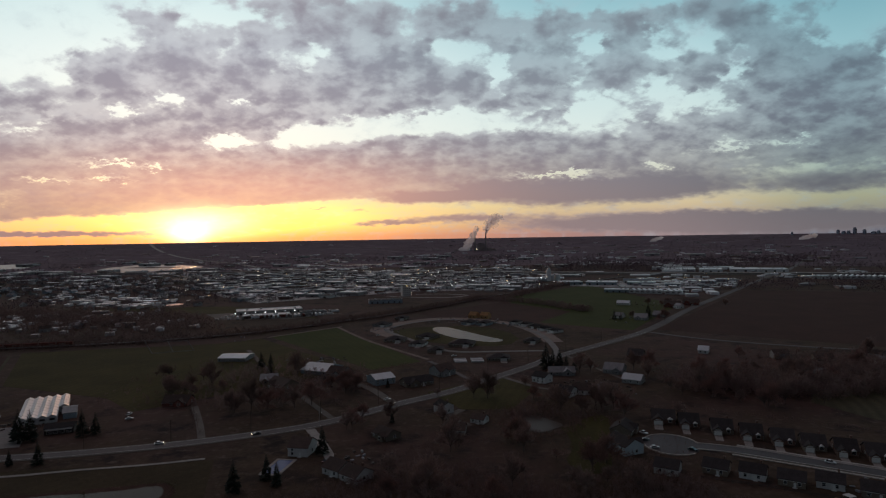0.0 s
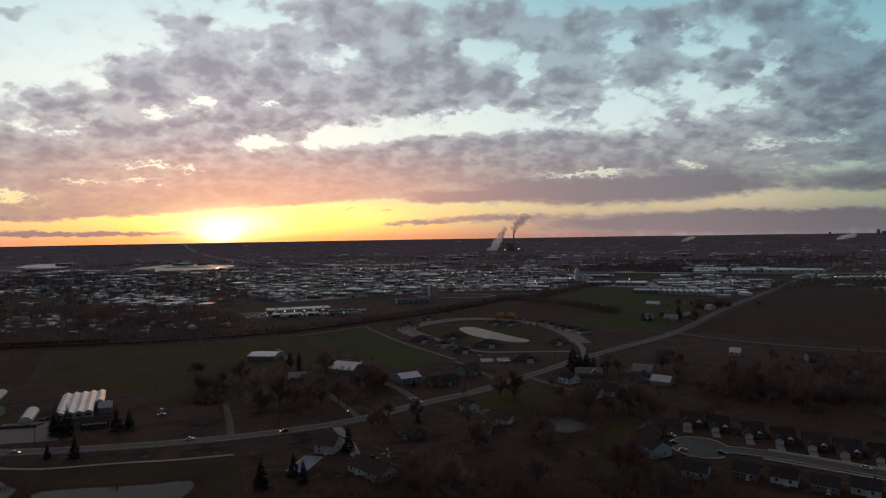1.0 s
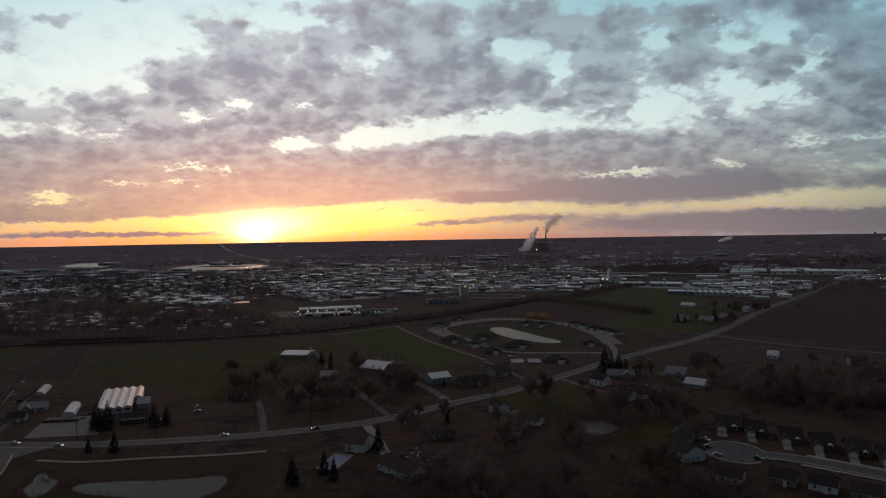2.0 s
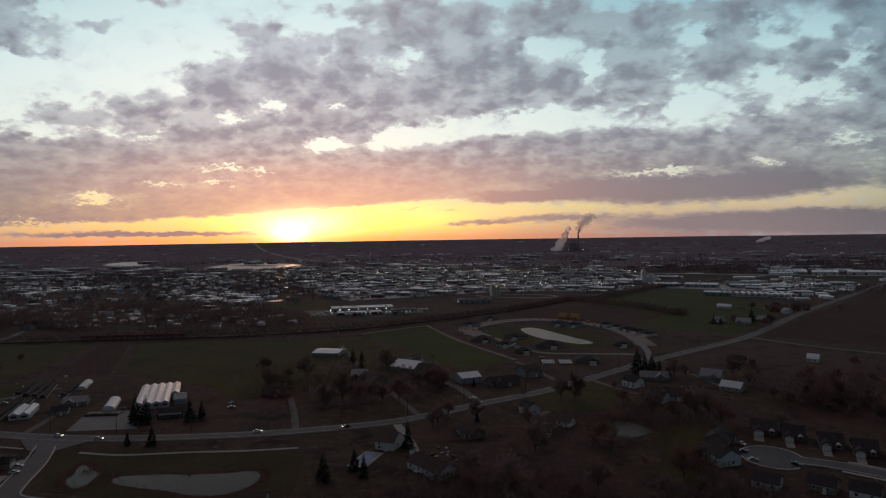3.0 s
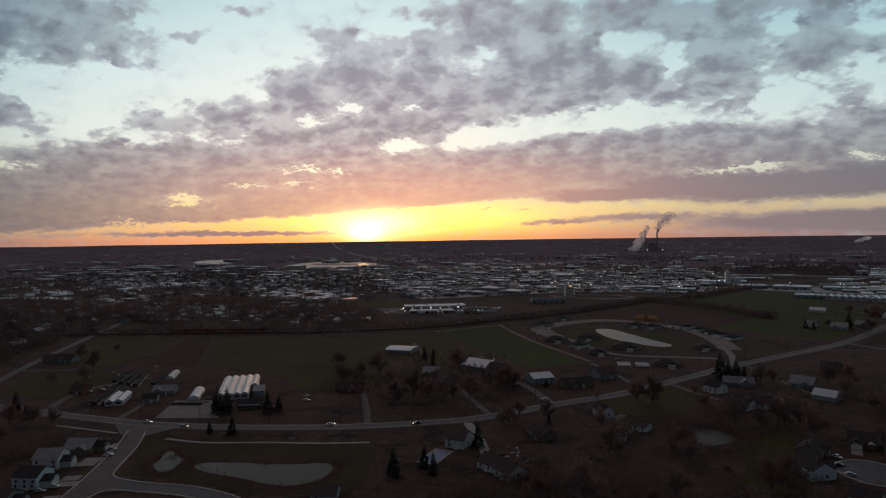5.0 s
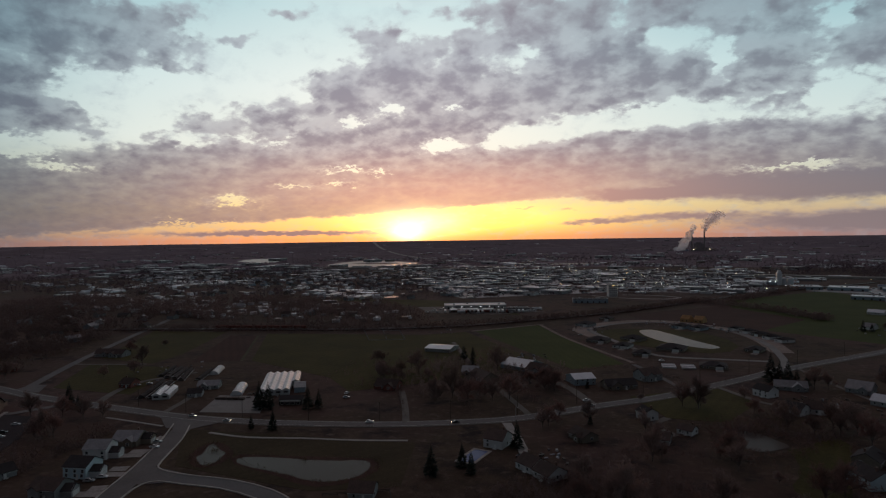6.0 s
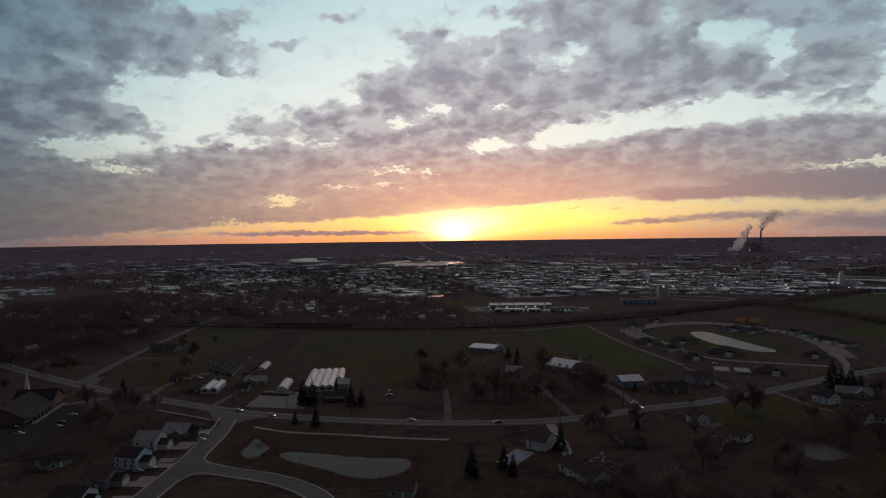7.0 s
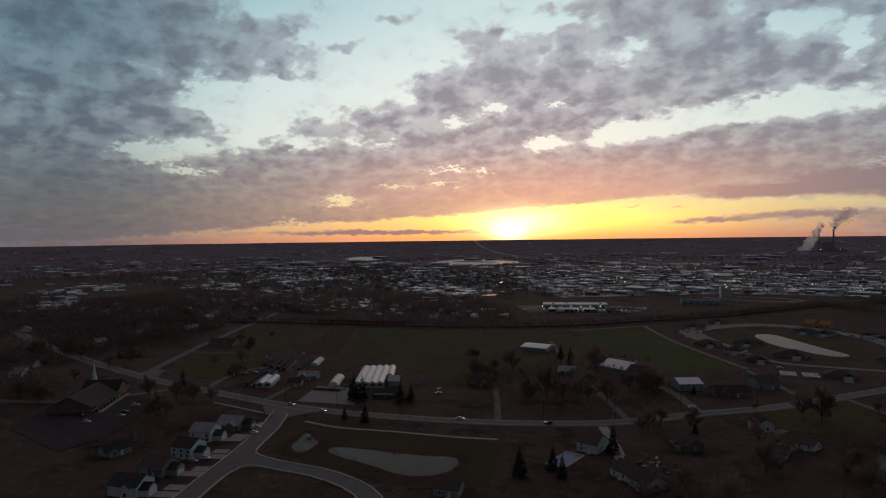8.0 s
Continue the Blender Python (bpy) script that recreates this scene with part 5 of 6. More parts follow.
row_ends = [trailer(-268, 806, 108, "white_metal"), trailer(-262, 808, 108, "grey"), trailer(-250, 812, 108, "rust")]
for k in range(26):
    copy_thing(row_ends[(k * 7) % 5 % 3], pose(-244 + 5.2 * k - (34 if k > 15 else 0), 806 + 1.75 * k + (14 if k > 15 else 0), 0.14, 0, 0, 108 if k % 6 else 20))
for k in range(7):
    lamp_at = thing("wall_lamp", -284 + 12.4 * k, 845 + 4.5 * k, 20, "small white lamp on the long shed's front", "lamp", "shed lamps")
    part("bracket", boxes((0, 0.2, 3.0, 0.2, 0.9, 0.2), (0, 0.6, 0, 0.15, 0.15, 3.1)), M["metal"], lamp_at)
    part("lamp_glass", boxes((0, -0.3, 2.6, 0.9, 0.5, 0.6)), M["lamp_white"], lamp_at)


def silos():
    t = thing("silo_works", 233, 1378, 10, "white concrete mixing tower with two round storage tanks", "silo")
    part("tower", boxes((0, 0, 0, 9, 8, 25), (0, 0, 25, 5, 5, 4)), M["white_metal"], t)
    for k in (0, 1):
        tank = part("tank", round_of(10 + 12 * k, 2, 0, 5.6, 5.6, 13, 16), M["white_metal"], t)
        part("tank_roof", round_of(10 + 12 * k, 2, 13, 5.8, 0.6, 2, 16), M["metal"], tank)
    part("shed", boxes((-14, 0, 0, 18, 10, 7)), M["bluegrey"], t)
    part("conveyor", prism([(-22, 7), (-4, 17), (-4, 18.2), (-22, 8.2)], -0.8, 0.8), M["bluegrey"], t)
    part("flood_light", boxes((-18, -6, 7, 0.9, 0.9, 0.9), (-8, -6, 6, 0.9, 0.9, 0.9)), M["lamp_white"], t)


silos()


def lit_tower():
    t = thing("hotel_block", -66, 1085, 20, "pale hotel block with warm lights on one side", "hotel")
    part("wall", boxes((0, 0, 0, 15, 12, 19)), M["white"], t)
    part("roof", boxes((0, 0, 19, 16, 13, 1.2)), M["r_grey"], t)
    for z in range(5):
        for k in range(4):
            part("window", boxes((-5.2 + 3.4 * k, -6.05, 2 + 3.5 * z, 1.5, 0.2, 1.6)), M["glass"], t)
    for z in range(5):
        part("wall_lamp", boxes((7.8, -5.0, 3 + 3.5 * z, 0.4, 0.4, 0.4)), M["lamp"], t)
    part("roof_lamps", boxes((0, -6.3, 17.6, 3, 0.3, 0.3)), M["lamp_orange"], t)
    strip("ring_drive", [(-100, 1090), (-60, 1060), (10, 1050), (40, 1080), (0, 1110), (-50, 1112)], 6, 0.14, M["concrete"], "pale loop drive round the hotel", "driveway")


lit_tower()
flat_building("office_building", -92, 978, 12, 52, 16, 5, "blue", "slate", "low dark-roofed office building with lit blue-white entrances", 6)
for k in range(6):
    lamp_at = thing("wall_lamp", -116 + 9.6 * k, 966.6 + 2.05 * k, 12, "small cold-white lamp on the office front", "lamp", "office lamps")
    part("bracket", boxes((0, 0.3, 2.2, 0.2, 1.2, 0.2), (0, 0.8, 0, 0.15, 0.15, 2.3)), M["metal"], lamp_at)
    part("lamp_glass", boxes((0, -0.3, 1.8, 0.9, 0.5, 0.6)), M["lamp_white"], lamp_at)


def power_station():
    z = ground_z(220, 3580)
    t = thing("power_station", 215, 3585, -4, "distant power station with two tall chimney stacks", "power station", z=z)
    for x, h in ((-30, 108), (32, 104)):
        s = part("chimney", round_of(x, 0, -3, 5.4, 3.6, h, 14), M["stack_stone"], t)
        part("stack_rim", round_of(x, 0, h - 3, 4.0, 4.0, 2, 14), M["stack_stone"], s)
    part("boiler_house", boxes((4, 12, -3, 46, 26, 42), (4, 12, 39, 30, 16, 8)), M["stack_stone"], t)
    part("turbine_hall", boxes((42, 14, -3, 50, 30, 22)), M["stack_stone"], t)
    part("cooling_tower_block", boxes((-82, 0, -3, 70, 16, 12)), M["haze_stone"], t)
    part("coal_conveyor", prism([(30, 12), (90, 0), (90, 5), (30, 18)], 10, 14), M["stack_stone"], t)
    part("works_lamp", boxes((60, -12, 8, 3, 2, 2), (-20, -14, 6, 3, 2, 2)), M["lamp"], t)


power_station()


def plume(name, x, y, z, steps, label, mat):
    """A drift of fine flecks along a bent line: each step is dx, dz, radius."""
    r = random.Random(len(steps) * 13)
    t = thing(name, x, y, 0, label, "smoke", z=z)
    vs, fs = [], []
    for (x0, z0, r0), (x1, z1, r1) in zip(steps, steps[1:]):
        n = max(3, int(math.hypot(x1 - x0, z1 - z0) / r0 * 13))
        for k in range(n):
            f = k / n
            rad = r0 + (r1 - r0) * f
            lump = 0.6 + 0.7 * noise.noise((f * 3 + x0, z0, 5))
            m = Vector((x0 + (x1 - x0) * f + r.gauss(0, rad * 0.42) * lump, r.gauss(0, rad * 0.12), z0 + (z1 - z0) * f + r.gauss(0, rad * 0.34)))
            u = Vector((r.gauss(0, 1), r.gauss(0, 0.3), r.gauss(0, 1))).normalized()
            v = u.cross(Vector((0.3, 1, 0))).normalized() * rad * r.uniform(0.35, 0.7)
            u = u * rad * r.uniform(0.35, 0.7)
            i = len(vs)
            vs += [m - u, m - v, m + u, m + v]
            fs.append((i, i + 1, i + 2, i + 3))
    me = bpy.data.meshes.new("vapour")
    me.from_pydata(vs, [], fs)
    me.materials.append(M[mat])
    tagged(part("vapour", me, None, t), kind="stuff")


gz = ground_z(220, 3580)
plume("steam_cloud", 135, 3560, gz, [(-8, 0, 30), (8, 30, 32), (26, 65, 30), (48, 100, 24), (66, 130, 14)], "white steam drifting up beside the stacks", "steam")
plume("smoke_cloud", 247, 3585, gz, [(0, 102, 8), (6, 122, 18), (18, 145, 32), (36, 168, 42), (64, 186, 38), (98, 196, 18)], "grey smoke blowing from the tall stack", "smoke")
for x, y, k in ((1350, 4050, 1.0), (2150, 3750, 1.3)):
    plume("steam_cloud", x, y, ground_z(x, y), [(0, 0, 9 * k), (22 * k, 12, 12 * k), (50 * k, 22, 14 * k), (85 * k, 28, 9 * k)], "small white steam drift on the horizon", "steam")


def skyline():
    for x, y, w, h in ((2592, 4077, 20, 52), (2618, 4060, 26, 36), (2640, 4045, 22, 40), (2668, 4026, 22, 72), (2706, 3990, 22, 52), (2745, 3960, 30, 30), (2762, 3940, 20, 40), (2360, 4200, 14, 36)):
        w, h = w * 0.7, h * 0.8
        t = thing("office_tower", x, y, 25, "far grey office tower of the city skyline", "skyscraper", "city skyline")
        part("shaft", boxes((0, 0, -4, w, w, h * 0.66)), M["haze_stone"], t)
        part("crown", boxes((0, 0, h * 0.66 - 4, w * 0.7, w * 0.7, h * 0.12)), M["haze_stone"], t)
        for k in range(3):
            part("window_band", boxes((0, -w / 2 - 0.3, h * (0.1 + 0.17 * k), w * 0.8, 0.6, h * 0.06)), M["glass"], t)


skyline()


# ---- the town on the plain ----
def inside(x, y, poly):
    c, j = False, len(poly) - 1
    for i in range(len(poly)):
        (x0, y0), (x1, y1) = poly[i], poly[j]
        if (y0 > y) != (y1 > y) and x < (x1 - x0) * (y - y0) / (y1 - y0) + x0:
            c = not c
        j = i
    return c


def town_prototypes():
    """Plain town buildings, built once and copied."""
    out = []
    for w, d, h, wall, roof in ((24, 30, 4.4, "grey", "pale_roof"), (18, 24, 4.0, "tan", "r_grey"), (14, 20, 4.2, "brick", "r_grey"), (42, 36, 5.4, "grey", "pale_roof"), (20, 26, 4.6, "white", "r_brown"), (16, 34, 4.2, "bluegrey", "pale_roof")):
        out.append((w, d, flat_building("town_building", 0, 0, 0, w, d, h, wall, roof, "flat-roofed town building with a pale worn roof", 1, "buildings of the town", units=1)))
    return out


def house_prototypes():
    out = []
    for w, d, h, wall, roof in ((13, 10, 3.2, "white", "r_grey"), (15, 10, 3.2, "tan", "slate"), (12, 9, 4.5, "grey", "r_brown"), (14, 10, 4, "bluegrey", "r_grey")):
        t = thing("town_house", 0, 0, 0, "small town house with a gable roof among bare trees", "house", "houses of the town")
        part("wall", gable_body(w, d, h, 0.55), M[wall], t)
        part("roof", gable_roof(w, d, h, 0.55), M[roof], t)
        part("window", boxes((-w * 0.25, -d / 2 - 0.03, 1, 1.5, 0.1, 1.3)), M["glass"], t)
        part("door", boxes((w * 0.2, -d / 2 - 0.03, 0, 1.1, 0.1, 2.05)), M["trim"], t)
        out.append(t)
    return out


rnd = random.Random(11)
INDUSTRY = [(-766, 1824), (236, 1801), (190, 1190), (-60, 1170), (-302, 1000), (-420, 1150)]
protos = town_prototypes()
taken = []
TURN = 14
free = [p[2] for p in protos]
while len(taken) < 190:
    x, y = rnd.uniform(-800, 320), rnd.uniform(950, 1830)
    w, d, p = protos[int(rnd.random() ** 1.2 * len(protos))]
    if not inside(x, y, INDUSTRY) or any(abs(x - a) < (w + c) * 0.56 and abs(y - b) < 44 for a, b, c in taken):
        if rnd.random() < 0.003:
            taken.append((0, 0, 0))
        continue
    if math.hypot(x + 66, y - 1085) < 70 or math.hypot(x - 233, y - 1378) < 60:
        continue
    taken.append((x, y, w))
    m = pose(x, y, 0, 0, 0, -TURN + rnd.choice((0, 0, 0, 90)) + rnd.uniform(-7, 7))
    if p in free:
        p.matrix_basis = m
        free.remove(p)
    else:
        copy_thing(p, m)
for p in free:
    p.matrix_basis = pose(-560 - 60 * free.index(p), 1700, 0)
# scattered far works beyond the highway and to the west
for k in range(95):
    a, r = radians(rnd.uniform(-34, 62)), rnd.uniform(1750, 3400)
    x, y = -math.sin(a) * r, math.cos(a) * r
    if rnd.random() < 0.5:
        x, y = rnd.uniform(-1900, -700), rnd.uniform(1500, 2100)
    far_one = copy_thing(protos[rnd.choice((0, 1, 3, 3))][2], pose(x, y, ground_z(x, y), 0, 0, rnd.choice((-14, 5, 76))))
    far_one.scale = [1.0 + (math.hypot(x, y) - 1500) / 1900 * 0.7] * 3
# houses west of the industry
HOMES = [(-1377, 1300), (-900, 1180), (-480, 1104), (-560, 1560), (-740, 1650), (-1700, 1800)]
hp = house_prototypes()
free, n = list(hp), 0
while n < 230:
    x, y = rnd.uniform(-1700, -450), rnd.uniform(1050, 1850)
    if not inside(x, y, HOMES):
        continue
    n += 1
    p = hp[n % 4]
    m = pose(round(x / 26) * 26 + rnd.uniform(-5, 5), round(y / 34) * 34 + rnd.uniform(-4, 4), 0, 0, 0, rnd.choice((-10, 80)) + rnd.uniform(-6, 6))
    if p in free:
        p.matrix_basis = m
        free.remove(p)
    else:
        copy_thing(p, m)
for k in range(120):  # homes among the woods, and by the side roads
    zone = k % 3
    x, y = ((rnd.uniform(-1000, -330), rnd.uniform(680, 1050)), (rnd.uniform(-900, -560), rnd.uniform(380, 700)), (rnd.uniform(260, 700), rnd.uniform(420, 520)))[zone]
    if zone == 2 and k % 2:
        continue
    copy_thing(hp[k % 4], pose(x, y, 0, 0, 0, rnd.uniform(0, 180)))


# ---- lamps ----
def lamp_post(x, y, h, mat, name="street_lamp", label="tall street lamp shining over the town", size=1.0):
    t = thing(name, x, y, 0, label, "street lamp", "street lamps")
    part("pole", round_of(0, 0, 0, 0.12, 0.08, h, 6), M["metal"], t)
    arm = part("arm", boxes((0.6, 0, h, 1.4, 0.1, 0.1)), M["metal"], t)
    part("lamp_head", boxes((1.2, 0, h - 0.25, size, size * 0.7, 0.45)), M[mat], arm)
    return t


lamps = {k: lamp_post(x, y, 10, k) for k, x, y in (("lamp", -300, 1300), ("lamp_white", -120, 1500), ("lamp_orange", -420, 1400))}
for k in range(175):
    mt = rnd.choice(("lamp", "lamp", "lamp_white", "lamp_orange"))
    if k < 125:
        x, y = rnd.uniform(-600, 260), rnd.uniform(1150, 1900)
    elif k < 145:
        x, y = rnd.uniform(300, 800), rnd.uniform(1180, 1420)
    else:
        a, r = radians(rnd.uniform(-34, 55)), rnd.uniform(1900, 3600)
        x, y = -math.sin(a) * r, math.cos(a) * r
    copy_thing(lamps[mt], pose(x, y, ground_z(x, y), 0, 0, rnd.uniform(0, 360)))
lamp_post(-70, 343, 8, "lamp_white", label="street lamp lit at the driveway corner", size=0.12)


def utility_pole(x, y, turn):
    t = thing("utility_pole", x, y, turn, "wooden utility pole with a cross-arm beside the road", "utility pole", "poles along the road")
    part("pole", round_of(0, 0, 0, 0.17, 0.12, 11, 7), M["pole"], t)
    part("crossarm", boxes((0, 0, 10, 2.6, 0.14, 0.16)), M["pole"], t)
    for k in (-1.1, 0, 1.1):
        part("insulator", round_of(k, 0, 10.16, 0.06, 0.05, 0.2, 6), M["concrete"], t)
    return t


first = utility_pole(-301, 308, 90)
for x, y, tn in ((-262, 305, 90), (-222, 305, 85), (-182, 311, 75), (-143, 322, 70), (-106, 337, 60), (-72, 357, 50), (-42, 388, 45), (-4, 420, 40), (32, 460, 40), (68, 506, 40), (108, 552, 40), (152, 601, 40)):
    copy_thing(first, pose(x, y, 0, 0, 0, tn))


# ---- cars ----
def car(x, y, turn, paint, lights=False, z=0.22):
    word = paint.replace("car_", "")
    t = thing("car", x, y, turn, f"{word} saloon car " + ("driving with headlamps lit" if lights else "parked on the asphalt"), "car", z=z)
    part("body", prism([(-2.2, 0.3), (2.2, 0.3), (2.25, 0.75), (1.2, 0.92), (-1.5, 0.95), (-2.2, 0.85)], -0.88, 0.88), M[paint], t)
    part("cabin", prism([(1.0, 0.9), (0.3, 1.42), (-1.0, 1.45), (-1.7, 0.93)], -0.76, 0.76), M["glass"], t, "dark glazed cabin")
    part("roof", boxes((-0.35, 0, 1.43, 1.3, 1.4, 0.06)), M[paint], t)
    for u in (-1.35, 1.35):
        for v in (-0.8, 0.8):
            w = part("wheel", shared(("wheel",), lambda: prism([(0.33 * math.cos(i * math.tau / 12), 0.33 + 0.33 * math.sin(i * math.tau / 12)) for i in range(12)], -0.1, 0.1), M["rubber"]), None, t)
            w.location = (u, v, 0)
            part("rim", shared(("rim",), lambda: prism([(0.2 * math.cos(i * math.tau / 8), 0.33 + 0.2 * math.sin(i * math.tau / 8)) for i in range(8)], -0.12, 0.12), M["metal"]), None, w)
    for v in (-0.6, 0.6):
        part("headlight", boxes((2.22, v, 0.6, 0.12, 0.34, 0.18)), M["lamp" if lights else "trim"], t)
        part("tail_light", boxes((-2.2, v, 0.62, 0.1, 0.34, 0.16)), M["tail"], t)
    return t


car(-252, 299, 6, "car_white", True)
car(-226, 296.5, 8, "car_silver", True)
car(-147, 317, 20, "car_white", True)
car(-101, 330, 205, "car_dark", True)
car(-349, 303, 0, "car_silver", True)
car(-33, 385, 45, "car_silver", True)
for x, y, tn, c in ((-331, 222, 30, "car_white"), (-345, 228, 28, "car_dark"), (-324, 238, 40, "car_silver"), (-330, 244, 40, "car_dark"), (-338, 257, 35, "car_white"), (-364, 232, 30, "car_white"), (-368, 238, 30, "car_dark")):
    car(x, y, tn, c, z=0.1)
for x, y, tn, c in ((-224, 211, 25, "car_white"), (-226, 206, 25, "car_silver"), (-232, 249, 20, "car_white"), (-236.5, 256, 20, "car_silver"), (103, 322, -60, "car_white"), (100, 311, 5, "car_dark"), (101, 300, 5, "car_silver"),
                    (172, 277, -35, "car_white"), (118, 296, -40, "car_dark"), (-56, 288, 60, "car_dark"), (-37, 396, 30, "car_white"), (-75, 455, 10, "car_silver"), (-196, 345, 10, "car_white"), (-185, 362, 40, "car_silver"), (-190, 372, 90, "car_white"),
                    (-346, 352, 20, "car_white"), (-340, 357, 20, "car_silver"), (8, 536, 20, "car_white"), (-70, 655, 40, "car_white"), (60, 735, -30, "car_white"), (70, 726, -30, "car_silver")):
    car(x, y, tn, c, z=0.15)


# ---- small garden things ----
def pool():
    t = thing("swimming_pool", -77, 283, 80, "covered swimming pool with a pale concrete surround", "swimming pool")
    part("surround", boxes((0, -4.2, 0, 20, 1.4, 0.22), (0, 4.2, 0, 20, 1.4, 0.22), (-9.3, 0, 0, 1.4, 7, 0.22), (9.3, 0, 0, 1.4, 7, 0.22)), M["concrete"], t)
    part("pool_cover", boxes((0, 0, 0, 17.2, 7, 0.14)), M["tarp_blue"], t, "slack dark blue pool cover")
    part("diving_board", boxes((-10.2, 0, 0.5, 2.4, 0.5, 0.12), (-11, 0, 0.2, 0.4, 0.4, 0.3)), M["trim"], t)


pool()


def garage(x, y, turn, wall, label):
    """A front garage wing of a two-storey house, with a white door and its paved apron."""
    t = thing("garage", x, y, turn, label, "garage")
    part("wall", gable_body(6.4, 6.0, 3.0, 0.6), M[wall], t)
    part("roof", gable_roof(6.4, 6.0, 3.0, 0.6), M["slate"], t, "dark shingle roof")
    part("gable_trim", prism([(-3.1, 2.95), (0, 4.8), (3.1, 2.95), (3.1, 3.2), (0, 5.05), (-3.1, 3.2)], 3.22, 3.3, "x"), M["trim"], t)
    door = part("garage_door", boxes((3.26, 0, 0, 0.1, 4.6, 2.2)), M["trim"], t, "white sectional garage door")
    for z in (0.55, 1.1, 1.65):
        part("door_panel_line", boxes((3.32, 0, z, 0.03, 4.5, 0.05)), M["concrete"], door)
    part("apron", boxes((8.2, 0, 0, 9.6, 5.4, 0.16)), M["concrete"], t, "pale concrete driveway")


for x, y, tn, wl_ in ((-229.5, 213, 20, "white"), (-241.5, 234, 22, "white"), (-222.5, 193, 20, "grey"), (-242.5, 255, 18, "tan"), (-214, 173, 22, "white")):
    garage(x, y, tn, wl_, f"{WORDS[wl_]} front garage beside the suburban street")


def play_set():
    t = thing("trampoline", 157, 241, 20, "square white-covered trampoline behind a new house", "trampoline")
    part("bed", boxes((0, 0, 0.9, 3.4, 3.4, 0.12)), M["trim"], t, "white padded bed")
    for u in (-1.5, 1.5):
        for v in (-1.5, 1.5):
            part("leg", boxes((u, v, 0, 0.1, 0.1, 0.9)), M["metal"], t)
    t = thing("play_slide", 147, 238, -20, "small yellow plastic garden slide on the lawn", "slide")
    part("chute", prism([(0, 0.2), (2.6, 1.5), (2.6, 1.75), (0, 0.45)], -0.5, 0.5), M["wood"], t)
    part("ladder", boxes((2.8, 0, 0, 0.2, 0.9, 1.7)), M["wood"], t)


play_set()


def fence(points, label, mat="metal", gap=6.0):
    t = thing("fence", points[0][0], points[0][1], 0, label, "fence")
    o = Vector(points[0])
    for p, q in zip(points, points[1:]):
        p, q = Vector(p) - o, Vector(q) - o
        ln, an = (q - p).length, math.degrees(math.atan2(q.y - p.y, q.x - p.x))
        for z in (0.5, 1.1):
            b = part("fence_rail", boxes((ln / 2, 0, z, ln, 0.12, 0.22)), M[mat], t)
            b.matrix_basis = pose(p.x, p.y, 0, 0, 0, an)
        for k in range(int(ln / gap) + 1):
            b = part("fence_post", shared(("post", mat), lambda: boxes((0, 0, 0, 0.18, 0.18, 1.4)), M[mat]), None, t)
            b.matrix_basis = pose(p.x + (q.x - p.x) * k * gap / ln, p.y + (q.y - p.y) * k * gap / ln, 0)


fence([(-305, 632), (-264, 637), (-235, 582), (-268, 568), (-305, 632)], "weathered grey rail fence round a paddock", "grey")
fence([(-284, 636), (-252, 576)], "weathered grey rail fence dividing the paddock", "grey")
fence([(-122, 222), (-98, 234), (-92, 222)], "dark board fence behind a garden", "dark", 3.0)
fence([(108, 262), (128, 253), (150, 240), (172, 228)], "dark board fence behind the new houses", "dark", 3.0)
fence([(-300, 205), (-275, 188), (-262, 190)], "dark board fence behind a garden", "dark", 3.0)


def wagons():
    """Red goods wagons standing on the railway."""
    for k in range(7):
        x, y = -470 + 15.2 * k, 599 + 3.4 * k
        t = thing("freight_wagon", x, y, 12.5, "rust-red goods wagon standing on the railway", "wagon", "wagons on the track", z=1.0)
        part("body", boxes((0, 0, 1.0, 14, 2.8, 2.6)), M["rust"], t)
        part("roof", prism([(-1.45, 3.6), (0, 4.0), (1.45, 3.6)], -7.1, 7.1, "x"), M["rust"], t)
        for u in (-5, 5):
            part("bogie", boxes((u, 0, 0.18, 2.4, 2.0, 0.8)), M["dark"], t)


wagons()


# ---- trees ----
def limb(bm, a, b, r0, r1, n=5):
    d = (b - a).normalized()
    s = d.orthogonal().normalized()
    u = d.cross(s)
    rows = []
    for c, r in ((a, r0), (b, r1)):
        rows.append([bm.verts.new(c + (s * math.cos(i * math.tau / n) + u * math.sin(i * math.tau / n)) * r) for i in range(n)])
    for i in range(n):
        bm.faces.new((rows[0][i], rows[0][(i + 1) % n], rows[1][(i + 1) % n], rows[1][i]))


def twig(vs, fs, p, d, size, r):
    """Two crossed slivers along d."""
    for _ in range(2):
        s = d.cross(Vector((r.uniform(-1, 1), r.uniform(-1, 1), r.uniform(-1, 1)))).normalized() * size * 0.036
        i = len(vs)
        vs += [p - s * 0.4, p + s * 0.4, p + d * size + s, p + d * size * 1.15 - s]
        fs.append((i, i + 1, i + 2, i + 3))


